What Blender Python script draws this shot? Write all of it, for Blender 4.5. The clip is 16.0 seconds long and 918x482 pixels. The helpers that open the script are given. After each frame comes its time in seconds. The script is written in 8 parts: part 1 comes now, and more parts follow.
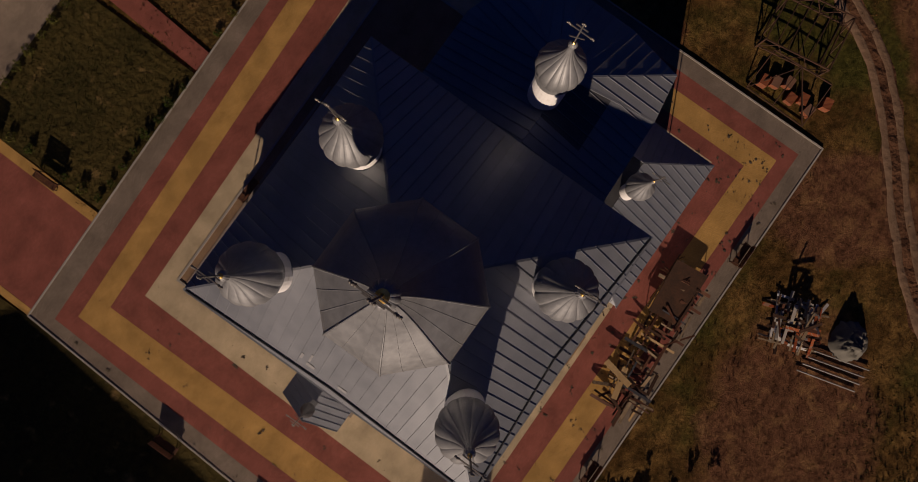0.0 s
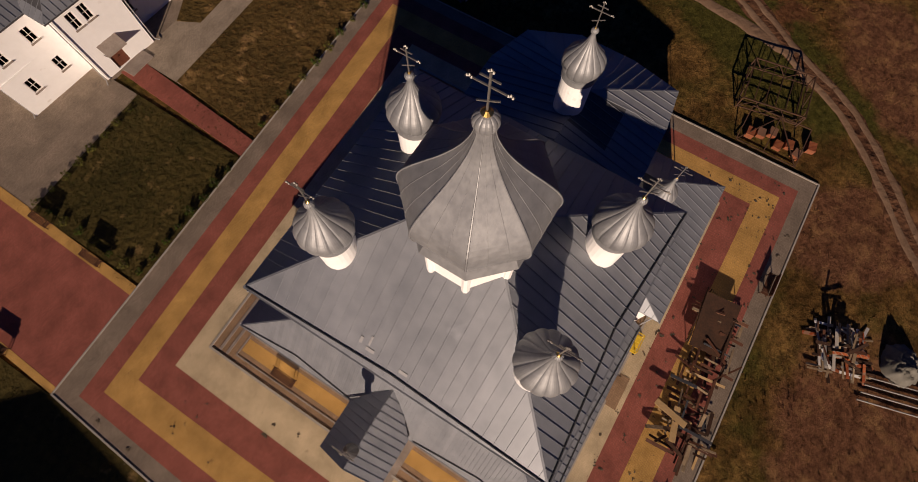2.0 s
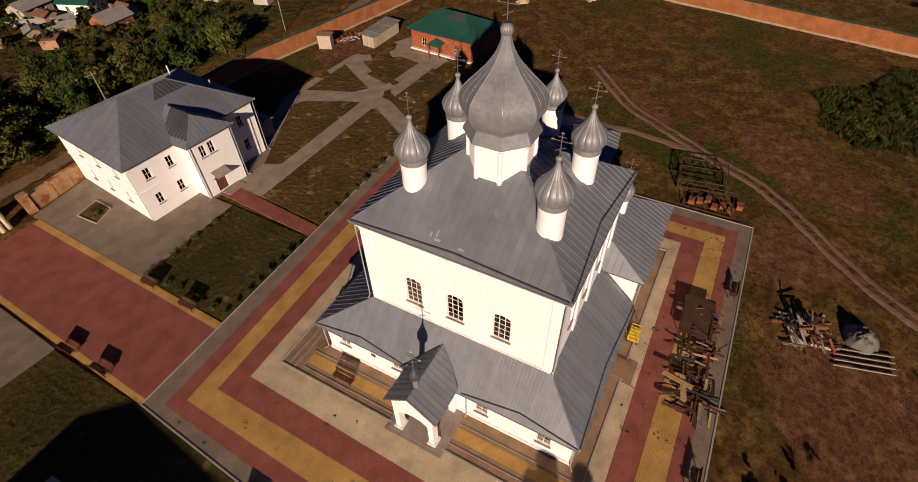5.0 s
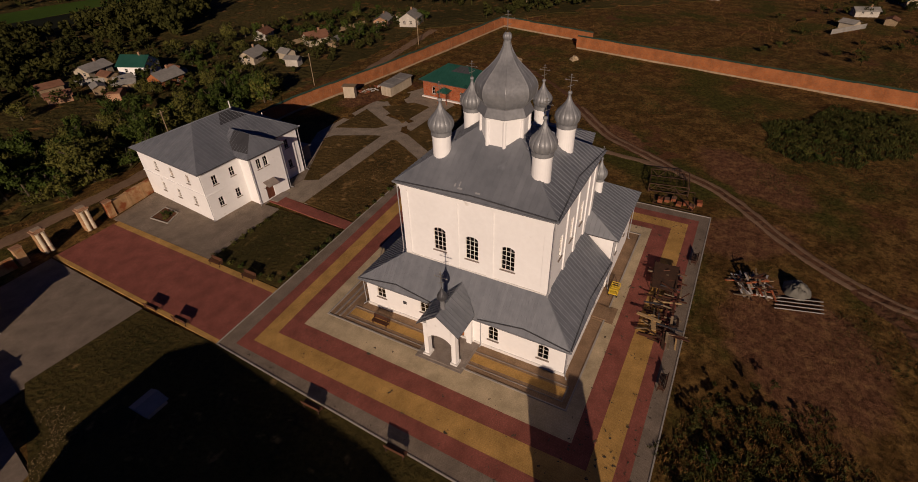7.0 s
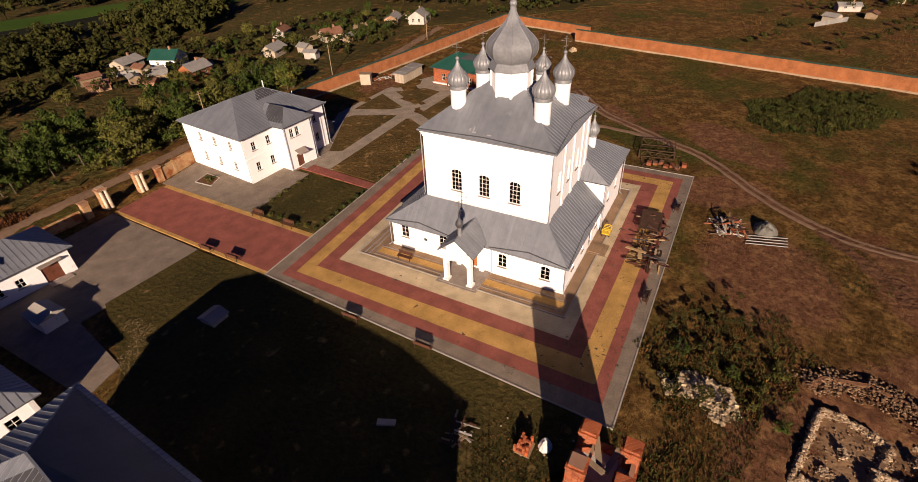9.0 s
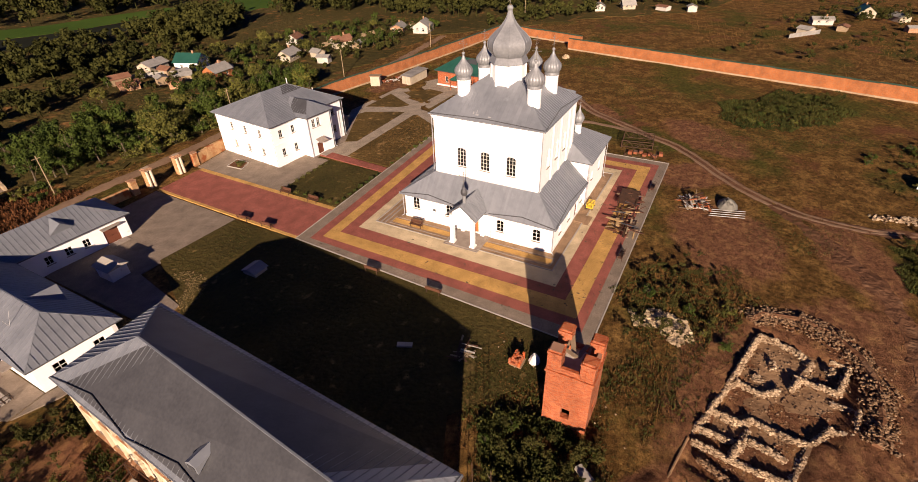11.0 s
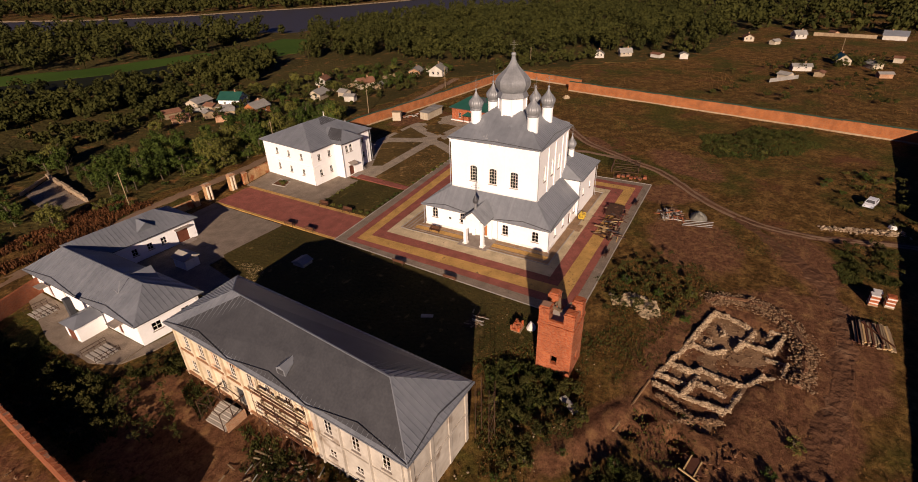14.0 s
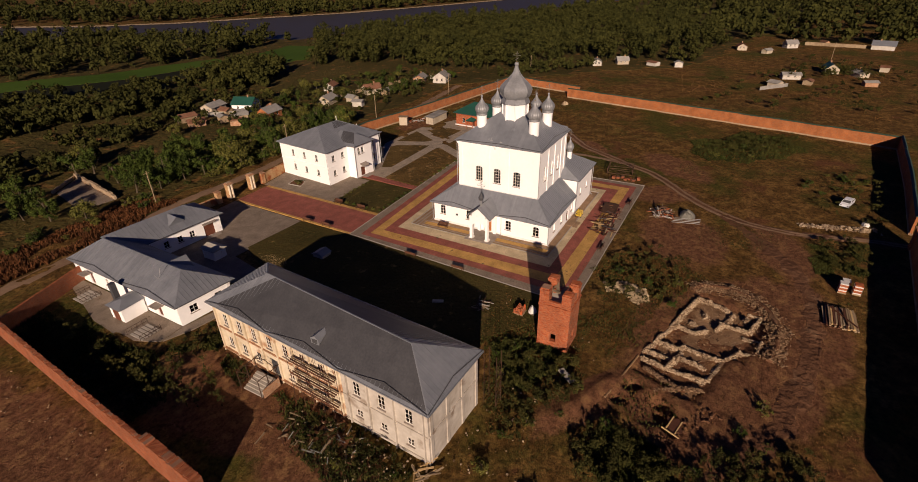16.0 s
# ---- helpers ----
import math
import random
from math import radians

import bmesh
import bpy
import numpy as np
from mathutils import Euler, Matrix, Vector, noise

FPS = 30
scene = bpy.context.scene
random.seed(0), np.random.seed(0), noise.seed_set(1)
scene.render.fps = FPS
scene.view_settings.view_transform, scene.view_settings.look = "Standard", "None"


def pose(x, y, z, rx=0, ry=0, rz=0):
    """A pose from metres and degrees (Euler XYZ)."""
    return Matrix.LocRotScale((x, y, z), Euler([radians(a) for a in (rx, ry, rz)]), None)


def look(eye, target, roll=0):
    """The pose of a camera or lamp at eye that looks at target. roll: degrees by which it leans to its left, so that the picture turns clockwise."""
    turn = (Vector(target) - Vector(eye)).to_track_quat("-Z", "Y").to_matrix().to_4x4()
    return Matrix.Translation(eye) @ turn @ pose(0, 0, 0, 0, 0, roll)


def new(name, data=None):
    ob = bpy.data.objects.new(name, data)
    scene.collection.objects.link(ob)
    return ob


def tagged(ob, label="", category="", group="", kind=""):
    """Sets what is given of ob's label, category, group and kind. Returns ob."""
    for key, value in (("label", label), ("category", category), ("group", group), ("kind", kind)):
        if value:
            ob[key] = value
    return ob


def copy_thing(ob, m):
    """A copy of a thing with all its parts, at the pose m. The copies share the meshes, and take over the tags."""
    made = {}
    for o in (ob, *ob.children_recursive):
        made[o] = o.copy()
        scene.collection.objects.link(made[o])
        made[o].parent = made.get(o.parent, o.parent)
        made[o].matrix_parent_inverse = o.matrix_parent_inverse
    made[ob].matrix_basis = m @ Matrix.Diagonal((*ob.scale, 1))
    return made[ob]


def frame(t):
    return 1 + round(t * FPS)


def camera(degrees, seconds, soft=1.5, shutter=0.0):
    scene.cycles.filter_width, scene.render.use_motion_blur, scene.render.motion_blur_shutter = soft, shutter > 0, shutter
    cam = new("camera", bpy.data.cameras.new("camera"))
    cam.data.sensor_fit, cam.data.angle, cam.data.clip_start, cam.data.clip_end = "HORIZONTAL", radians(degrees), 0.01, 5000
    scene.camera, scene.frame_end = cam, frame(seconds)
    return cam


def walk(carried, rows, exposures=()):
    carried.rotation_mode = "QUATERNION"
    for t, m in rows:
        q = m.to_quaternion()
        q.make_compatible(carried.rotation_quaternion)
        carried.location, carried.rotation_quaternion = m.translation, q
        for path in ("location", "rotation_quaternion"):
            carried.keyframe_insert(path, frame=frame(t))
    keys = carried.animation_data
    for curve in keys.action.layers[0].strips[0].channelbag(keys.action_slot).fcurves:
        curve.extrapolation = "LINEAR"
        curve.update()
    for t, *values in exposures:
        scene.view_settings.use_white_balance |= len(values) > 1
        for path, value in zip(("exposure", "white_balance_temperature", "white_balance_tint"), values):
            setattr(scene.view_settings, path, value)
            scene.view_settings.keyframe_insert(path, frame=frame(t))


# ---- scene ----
cam = camera(84.6, 16.0, 0.9)
PATH = [
    (0, (-0.319, 1.818, 43.834), (-0.232, 1.835, 41.836), 24.6),
    (0.5, (-2.097, 1.332, 43.699), (-1.887, 1.432, 41.712), 9.3),
    (1, (-4.024, 0.734, 43.611), (-3.698, 0.914, 41.646), 4.8),
    (1.5, (-6.27, -0.032, 43.569), (-5.827, 0.228, 41.636), 2.5),
    (2, (-9.165, -0.8, 43.46), (-8.592, -0.463, 41.574), 1.4),
    (2.5, (-12.042, -1.662, 43.375), (-11.354, -1.254, 41.542), 0.5),
    (3, (-15.296, -2.909, 43.496), (-14.489, -2.429, 41.73), -0.3),
    (3.5, (-19.073, -4.199, 43.364), (-18.145, -3.66, 41.676), -0.3),
    (4, (-22.953, -6.175, 43.398), (-21.917, -5.572, 41.797), -0.8),
    (4.2, (-24.445, -6.983, 43.373), (-23.369, -6.356, 41.808), -1.1),
    (6.3, (-41.054, -14.214, 43.684), (-39.65, -13.435, 42.492), -1.7),
    (6.5, (-42.604, -14.876, 43.588), (-41.199, -14.095, 42.398), -1.7),
    (7, (-46.746, -16.474, 43.467), (-45.336, -15.689, 42.286), -1.9),
    (7.5, (-50.189, -17.737, 43.246), (-48.774, -16.947, 42.073), -2.0),
    (8, (-53.264, -19.046, 42.965), (-51.848, -18.247, 41.799), -2.2),
    (8.5, (-56.036, -20.016, 42.605), (-54.616, -19.216, 41.446), -2.3),
    (9, (-58.86, -21.218, 42.235), (-57.438, -20.415, 41.08), -2.4),
    (9.5, (-61.751, -22.484, 41.962), (-60.326, -21.679, 40.813), -2.3),
    (11.8, (-75.007, -28.629, 43.948), (-73.533, -27.801, 42.879), -1.7),
    (12, (-75.958, -29.176, 44.025), (-74.478, -28.338, 42.972), -1.7),
    (12.5, (-78.259, -30.34, 44.468), (-76.771, -29.493, 43.436), -1.7),
    (13, (-80.607, -31.605, 44.912), (-79.112, -30.748, 43.895), -1.7),
    (13.5, (-83.023, -32.579, 45.399), (-81.516, -31.716, 44.406), -1.6),
    (14, (-85.447, -33.645, 45.862), (-83.937, -32.775, 44.88), -1.6),
    (14.5, (-87.463, -34.227, 46.186), (-85.948, -33.351, 45.217), -1.6),
    (15, (-89.238, -34.701, 46.708), (-87.722, -33.825, 45.742), -1.5),
    (15.5, (-90.945, -35.221, 47.199), (-89.426, -34.347, 46.236), -1.4),
    (16, (-92.857, -36.142, 47.737), (-91.336, -35.271, 46.774), -1.3),
]
# stops, kelvin and tint of the clip's own grading: it fades up from dark, and its camera stops down in between
EXPOSURES = [(0.0, -0.75), (0.5, -0.72), (1.0, -0.6), (1.5, -0.35), (2.5, 0.0), (3.5, 0.28), (4.2, 0.3), (6.3, -0.79), (7.0, -0.71), (8.0, -0.12), (9.0, 0.47), (9.7, 0.76), (12.0, 0.86), (12.5, 0.73), (14.5, 0.13), (16.0, 0.0)]
walk(cam, [(t, look(eye, target, roll)) for t, eye, target, roll in PATH], [(t, s, 6500, 23) for t, s in EXPOSURES])

# ---- light ----
SUN_AZ, SUN_EL = radians(25.5), radians(19.4)      # the way the light travels, over the ground, and its height
world = bpy.data.worlds.new("sky")
scene.world = world
world.use_nodes = True
wn = world.node_tree.nodes
sky = wn.new("ShaderNodeTexSky")
sky.sky_type = 'NISHITA'
sky.sun_disc = False
sky.ozone_density, sky.dust_density = 10.0, 0.0
sky.sun_elevation = SUN_EL
sky.sun_rotation = radians(90) - (SUN_AZ + math.pi)
wn["Background"].inputs["Strength"].default_value = 0.019
clear = wn.new("ShaderNodeMix")
clear.data_type, clear.blend_type = 'RGBA', 'MULTIPLY'
clear.inputs["Factor"].default_value = 1.0
clear.inputs["B"].default_value = (0.45, 0.64, 1.15, 1)
world.node_tree.links.new(sky.outputs["Color"], clear.inputs["A"])
world.node_tree.links.new(clear.outputs["Result"], wn["Background"].inputs["Color"])
sun = new("sun", bpy.data.lights.new("sun", 'SUN'))
sun.data.energy, sun.data.angle, sun.data.color = 5.5, radians(0.53), (1.0, 0.83, 0.605)
toward = Vector((-math.cos(SUN_AZ) * math.cos(SUN_EL), -math.sin(SUN_AZ) * math.cos(SUN_EL), math.sin(SUN_EL)))
sun.matrix_world = look(toward * 200, (0, 0, 0))

# ---- materials ----
def material(name, low, high, rough=0.8, grain=3.0, patch=0.12, bump=0.15, metal=0.0, third=None, island=False, piece=0.0, rough_var=0.1, dist=0.1):
    """Two-scale noise between two colours; third: a stain colour; island: varies from clump to clump; piece: from object to object."""
    m = bpy.data.materials.new(name)
    m.use_nodes = True
    nt = m.node_tree
    n, l = nt.nodes, nt.links
    bsdf = n["Principled BSDF"]
    co = n.new("ShaderNodeTexCoord")
    geo = n.new("ShaderNodeNewGeometry")
    a = n.new("ShaderNodeTexNoise"); a.inputs["Scale"].default_value = patch; a.inputs["Detail"].default_value = 6
    b = n.new("ShaderNodeTexNoise"); b.inputs["Scale"].default_value = grain; b.inputs["Detail"].default_value = 5
    for t in (a, b):
        l.new(geo.outputs["Position"], t.inputs["Vector"])
    mixf = n.new("ShaderNodeMath"); mixf.operation = 'MULTIPLY_ADD'
    l.new(a.outputs["Fac"], mixf.inputs[0]); mixf.inputs[1].default_value = 1.3
    sub = n.new("ShaderNodeMath"); sub.operation = 'MULTIPLY_ADD'
    l.new(b.outputs["Fac"], sub.inputs[0]); sub.inputs[1].default_value = 0.9; sub.inputs[2].default_value = -0.6
    l.new(sub.outputs[0], mixf.inputs[2])
    fac = mixf.outputs[0]
    if island or piece:
        spread = piece or (0.9 if island is True else island)
        rnd = n.new("ShaderNodeObjectInfo").outputs["Random"] if piece else geo.outputs["Random Per Island"]
        ad = n.new("ShaderNodeMath"); ad.operation = 'MULTIPLY_ADD'
        l.new(rnd, ad.inputs[0]); ad.inputs[1].default_value = spread; l.new(fac, ad.inputs[2])
        ad2 = n.new("ShaderNodeMath"); ad2.operation = 'SUBTRACT'; l.new(ad.outputs[0], ad2.inputs[0]); ad2.inputs[1].default_value = spread / 2
        fac = ad2.outputs[0]
    mix = n.new("ShaderNodeMix"); mix.data_type = 'RGBA'; mix.clamp_factor = True
    mix.inputs["A"].default_value, mix.inputs["B"].default_value = (*low, 1), (*high, 1)
    l.new(fac, mix.inputs["Factor"])
    out = mix.outputs["Result"]
    if third:
        s = n.new("ShaderNodeTexNoise"); s.inputs["Scale"].default_value = grain * 0.35; s.inputs["Detail"].default_value = 8
        l.new(geo.outputs["Position"], s.inputs["Vector"])
        ramp = n.new("ShaderNodeValToRGB"); ramp.color_ramp.elements[0].position, ramp.color_ramp.elements[1].position = third[1], third[1] + 0.12
        l.new(s.outputs["Fac"], ramp.inputs["Fac"])
        mx = n.new("ShaderNodeMix"); mx.data_type = 'RGBA'
        l.new(ramp.outputs["Color"], mx.inputs["Factor"]); l.new(out, mx.inputs["A"]); mx.inputs["B"].default_value = (*third[0], 1)
        out = mx.outputs["Result"]
    l.new(out, bsdf.inputs["Base Color"])
    rr = n.new("ShaderNodeMath"); rr.operation = 'MULTIPLY_ADD'; l.new(b.outputs["Fac"], rr.inputs[0]); rr.inputs[1].default_value = rough_var * 2; rr.inputs[2].default_value = rough - rough_var
    l.new(rr.outputs[0], bsdf.inputs["Roughness"])
    bsdf.inputs["Metallic"].default_value = metal
    bsdf.inputs["Specular IOR Level"].default_value = 0.5 if rough < 0.5 else 0.22 if rough < 0.7 else 0.08
    if bump:
        bp = n.new("ShaderNodeBump"); bp.inputs["Strength"].default_value = bump; bp.inputs["Distance"].default_value = dist
        l.new(b.outputs["Fac"], bp.inputs["Height"]); l.new(bp.outputs["Normal"], bsdf.inputs["Normal"])
    return m


def brick_material(name, one, two, mortar, size=0.25, axis='wall', bump=0.3):
    """Courses of brick or pavers; 'wall' lays them upright along x + y, 'floor' flat."""
    m = bpy.data.materials.new(name)
    m.use_nodes = True
    n, l = m.node_tree.nodes, m.node_tree.links
    bsdf = n["Principled BSDF"]
    geo = n.new("ShaderNodeNewGeometry")
    sep = n.new("ShaderNodeSeparateXYZ"); l.new(geo.outputs["Position"], sep.inputs[0])
    com = n.new("ShaderNodeCombineXYZ")
    if axis == 'wall':
        ad = n.new("ShaderNodeMath"); l.new(sep.outputs["X"], ad.inputs[0]); l.new(sep.outputs["Y"], ad.inputs[1])
        l.new(ad.outputs[0], com.inputs["X"]); l.new(sep.outputs["Z"], com.inputs["Y"])
    else:
        l.new(sep.outputs["X"], com.inputs["X"]); l.new(sep.outputs["Y"], com.inputs["Y"])
    br = n.new("ShaderNodeTexBrick")
    br.inputs["Color1"].default_value, br.inputs["Color2"].default_value, br.inputs["Mortar"].default_value = (*one, 1), (*two, 1), (*mortar, 1)
    br.inputs["Scale"].default_value, br.inputs["Brick Width"].default_value, br.inputs["Row Height"].default_value = 1.0, size, size * 0.34 if axis == 'wall' else size * 0.5
    br.inputs["Mortar Size"].default_value = size * 0.04
    l.new(com.outputs[0], br.inputs["Vector"])
    no = n.new("ShaderNodeTexNoise"); no.inputs["Scale"].default_value = 0.5; no.inputs["Detail"].default_value = 9; l.new(geo.outputs["Position"], no.inputs["Vector"])
    ramp = n.new("ShaderNodeValToRGB")
    ramp.color_ramp.elements[0].position, ramp.color_ramp.elements[1].position = 0.3, 0.75
    ramp.color_ramp.elements[0].color, ramp.color_ramp.elements[1].color = (0.62, 0.6, 0.58, 1), (1.15, 1.12, 1.1, 1)
    l.new(no.outputs["Fac"], ramp.inputs["Fac"])
    mx = n.new("ShaderNodeMix"); mx.data_type = 'RGBA'; mx.blend_type = 'MULTIPLY'; mx.inputs["Factor"].default_value = 0.8
    l.new(br.outputs["Color"], mx.inputs["A"]); l.new(ramp.outputs["Color"], mx.inputs["B"])
    l.new(mx.outputs["Result"], bsdf.inputs["Base Color"])
    bsdf.inputs["Roughness"].default_value = 0.85
    bsdf.inputs["Specular IOR Level"].default_value = 0.15
    bp = n.new("ShaderNodeBump"); bp.inputs["Strength"].default_value = bump; bp.inputs["Distance"].default_value = 0.02; bp.invert = True
    l.new(br.outputs["Fac"], bp.inputs["Height"]); l.new(bp.outputs["Normal"], bsdf.inputs["Normal"])
    return m


M_WHITE = material("white_limewash", (0.79, 0.78, 0.765), (0.88, 0.873, 0.86), 0.85, 2.0, 0.25, 0.06, third=((0.55, 0.5, 0.44), 0.68))
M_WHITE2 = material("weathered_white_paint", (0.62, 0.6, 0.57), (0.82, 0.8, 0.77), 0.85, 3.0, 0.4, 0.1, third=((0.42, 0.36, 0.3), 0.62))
M_ROOF = material("grey_sheet_metal", (0.165, 0.177, 0.197), (0.255, 0.267, 0.29), 0.48, 1.3, 0.25, 0.08, metal=0.28, piece=0.3, rough_var=0.1, third=((0.27, 0.285, 0.31), 0.7))
M_DOME = material("dull_tin_cladding", (0.19, 0.195, 0.205), (0.33, 0.335, 0.34), 0.52, 3.5, 0.7, 0.12, metal=0.38, rough_var=0.12)
M_SILVER = material("worn_steel", (0.16, 0.15, 0.14), (0.3, 0.28, 0.25), 0.5, 8.0, 1.0, 0.02, metal=0.6)
# backwater colour taken near black, to include the shade along the trees
M_SHADEWATER = material("shade_dark_water", (0.008, 0.009, 0.005), (0.02, 0.022, 0.01), 0.8, 0.5, 0.05, 0.1)
M_STONEDIRT = material("earthy_rubble", (0.09, 0.048, 0.026), (0.3, 0.195, 0.115), 0.95, 3.0, 0.6, 0.4, island=True)
M_GOLD = material("gilt", (0.55, 0.36, 0.1), (0.75, 0.5, 0.16), 0.3, 8.0, 1.0, 0.02, metal=1.0)
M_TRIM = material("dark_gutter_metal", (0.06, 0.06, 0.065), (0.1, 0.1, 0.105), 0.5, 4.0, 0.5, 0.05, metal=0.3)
M_PIPE = material("grey_downpipe", (0.26, 0.26, 0.27), (0.38, 0.38, 0.38), 0.5, 4.0, 0.5, 0.02)
M_FRAME = material("window_joinery", (0.56, 0.52, 0.46), (0.74, 0.7, 0.64), 0.6, 6.0, 1.0, 0.05)
M_SILL = material("stone_sill", (0.2, 0.16, 0.13), (0.34, 0.29, 0.25), 0.85, 6.0, 1.0, 0.1)
M_DOOR = material("varnished_door", (0.3, 0.1, 0.03), (0.45, 0.17, 0.05), 0.45, 6.0, 1.0, 0.08)
M_DOOR2 = material("brown_door", (0.1, 0.035, 0.02), (0.17, 0.06, 0.035), 0.5, 6.0, 1.0, 0.08)
M_DRY = material("dry_grass_blades", (0.045, 0.022, 0.008), (0.18, 0.09, 0.028), 0.9, 1.0, 0.06, 0, island=True)
M_RUSTBLADE = material("rust_brown_weeds", (0.03, 0.012, 0.005), (0.15, 0.062, 0.024), 0.9, 1.0, 0.08, 0, island=True)
M_GREENBLADE = material("green_weeds", (0.014, 0.02, 0.005), (0.068, 0.068, 0.016), 0.85, 1.0, 0.08, 0, island=True)
M_LEAF = material("broad_leaves", (0.012, 0.023, 0.005), (0.074, 0.1, 0.016), 0.7, 1.0, 0.1, 0, island=0.45)
M_LEAF2 = material("autumn_leaves", (0.035, 0.04, 0.009), (0.15, 0.14, 0.03), 0.75, 1.0, 0.1, 0, island=0.45)
M_LEAFFAR = material("far_foliage", (0.011, 0.015, 0.004), (0.064, 0.062, 0.014), 0.85, 0.3, 0.09, 0, island=0.12)
M_WEEDLEAF = material("dark_weed_leaves", (0.012, 0.015, 0.004), (0.078, 0.07, 0.018), 0.85, 1.0, 0.25, 0, island=0.35)
M_OLDLIME = material("grey_old_limewash", (0.36, 0.33, 0.28), (0.58, 0.54, 0.48), 0.9, 2.0, 0.4, 0.15, third=((0.26, 0.2, 0.14), 0.6))
M_BARK = material("bark", (0.06, 0.045, 0.03), (0.14, 0.11, 0.08), 0.95, 6.0, 1.0, 0.4)
M_RED = brick_material("red_pavers", (0.285, 0.088, 0.064), (0.355, 0.115, 0.085), (0.2, 0.08, 0.06), 0.2, 'floor', 0.15)
M_YELLOW = brick_material("yellow_pavers", (0.52, 0.3, 0.085), (0.6, 0.36, 0.11), (0.37, 0.22, 0.08), 0.2, 'floor', 0.15)
M_CREAM = brick_material("cream_pavers", (0.56, 0.45, 0.28), (0.63, 0.51, 0.33), (0.46, 0.37, 0.24), 0.2, 'floor', 0.12)
M_GREYPAVE = brick_material("grey_pavers", (0.23, 0.185, 0.14), (0.29, 0.235, 0.18), (0.17, 0.135, 0.11), 0.2, 'floor', 0.15)
M_BROWNPAVE = brick_material("tan_pavers", (0.3, 0.195, 0.115), (0.36, 0.24, 0.145), (0.22, 0.145, 0.09), 0.2, 'floor', 0.15)
M_KERB = material("concrete_kerb", (0.3, 0.27, 0.23), (0.42, 0.38, 0.33), 0.9, 3.0, 0.5, 0.15)
M_BRICK = brick_material("orange_brickwork", (0.29, 0.06, 0.02), (0.5, 0.14, 0.05), (0.36, 0.2, 0.13), 0.34, bump=0.8)
M_BRICKWALL = brick_material("perimeter_brickwork", (0.33, 0.105, 0.032), (0.45, 0.155, 0.05), (0.3, 0.16, 0.09), 0.27)
M_BRICKDARK = brick_material("dark_old_brickwork", (0.24, 0.065, 0.028), (0.34, 0.11, 0.045), (0.24, 0.13, 0.085), 0.27)
M_BRICKOLD = brick_material("worn_brickwork", (0.34, 0.17, 0.09), (0.46, 0.25, 0.14), (0.4, 0.31, 0.22), 0.27)
M_GREEN = material("green_painted_metal", (0.012, 0.07, 0.05), (0.025, 0.11, 0.08), 0.45, 2.0, 0.4, 0.04, metal=0.2)
M_GREENCAP = material("dark_green_coping", (0.02, 0.045, 0.03), (0.04, 0.07, 0.05), 0.6, 2.0, 0.4, 0.05)
M_WOOD = material("weathered_boards", (0.2, 0.14, 0.085), (0.36, 0.27, 0.17), 0.85, 5.0, 0.8, 0.2, piece=0.5)
M_NEWWOOD = material("sawn_timber", (0.42, 0.27, 0.12), (0.58, 0.4, 0.2), 0.8, 5.0, 0.8, 0.15, piece=0.4)
M_DARKWOOD = material("dark_stained_slats", (0.07, 0.03, 0.018), (0.13, 0.055, 0.03), 0.6, 5.0, 0.8, 0.1, piece=0.3)
M_IRON = material("rusty_steel", (0.035, 0.025, 0.02), (0.1, 0.05, 0.03), 0.8, 6.0, 1.0, 0.2)
M_STONE = material("pale_rubble", (0.11, 0.065, 0.037), (0.5, 0.38, 0.25), 0.95, 3.0, 0.6, 0.4, island=True)
M_EARTH = material("bare_earth", (0.075, 0.034, 0.018), (0.17, 0.085, 0.046), 0.97, 0.9, 0.12, 0.9, third=((0.22, 0.125, 0.07), 0.58), dist=0.5)
M_DIGFLOOR = material("dug_clay", (0.14, 0.078, 0.04), (0.32, 0.2, 0.11), 0.97, 0.9, 0.15, 0.8, third=((0.1, 0.05, 0.025), 0.58), dist=0.3)
M_TRACK = material("wheel_track", (0.15, 0.09, 0.055), (0.29, 0.19, 0.12), 0.97, 1.5, 0.2, 0.6, dist=0.2)
M_SAND = material("sand", (0.28, 0.2, 0.12), (0.6, 0.47, 0.3), 0.97, 2.5, 0.6, 0.8, third=((0.12, 0.075, 0.04), 0.55))
M_TARP = material("grey_tarpaulin", (0.09, 0.085, 0.07), (0.2, 0.19, 0.165), 0.75, 2.0, 0.6, 0.2)
M_BAG = material("white_big_bags", (0.5, 0.48, 0.45), (0.72, 0.7, 0.66), 0.8, 4.0, 1.0, 0.2)
M_SLATE = material("asbestos_slate", (0.2, 0.19, 0.175), (0.33, 0.31, 0.28), 0.9, 2.0, 0.5, 0.3, piece=0.5)
M_RUST = material("rusty_roof", (0.13, 0.06, 0.035), (0.24, 0.12, 0.075), 0.85, 2.0, 0.5, 0.2, piece=0.5)
M_PLASTER = material("pale_plaster", (0.34, 0.28, 0.2), (0.5, 0.43, 0.33), 0.9, 2.0, 0.6, 0.15, piece=0.4)
M_OLDWALL = material("peeling_plaster", (0.45, 0.36, 0.24), (0.72, 0.63, 0.48), 0.9, 1.6, 0.5, 0.3, third=((0.38, 0.21, 0.115), 0.56))
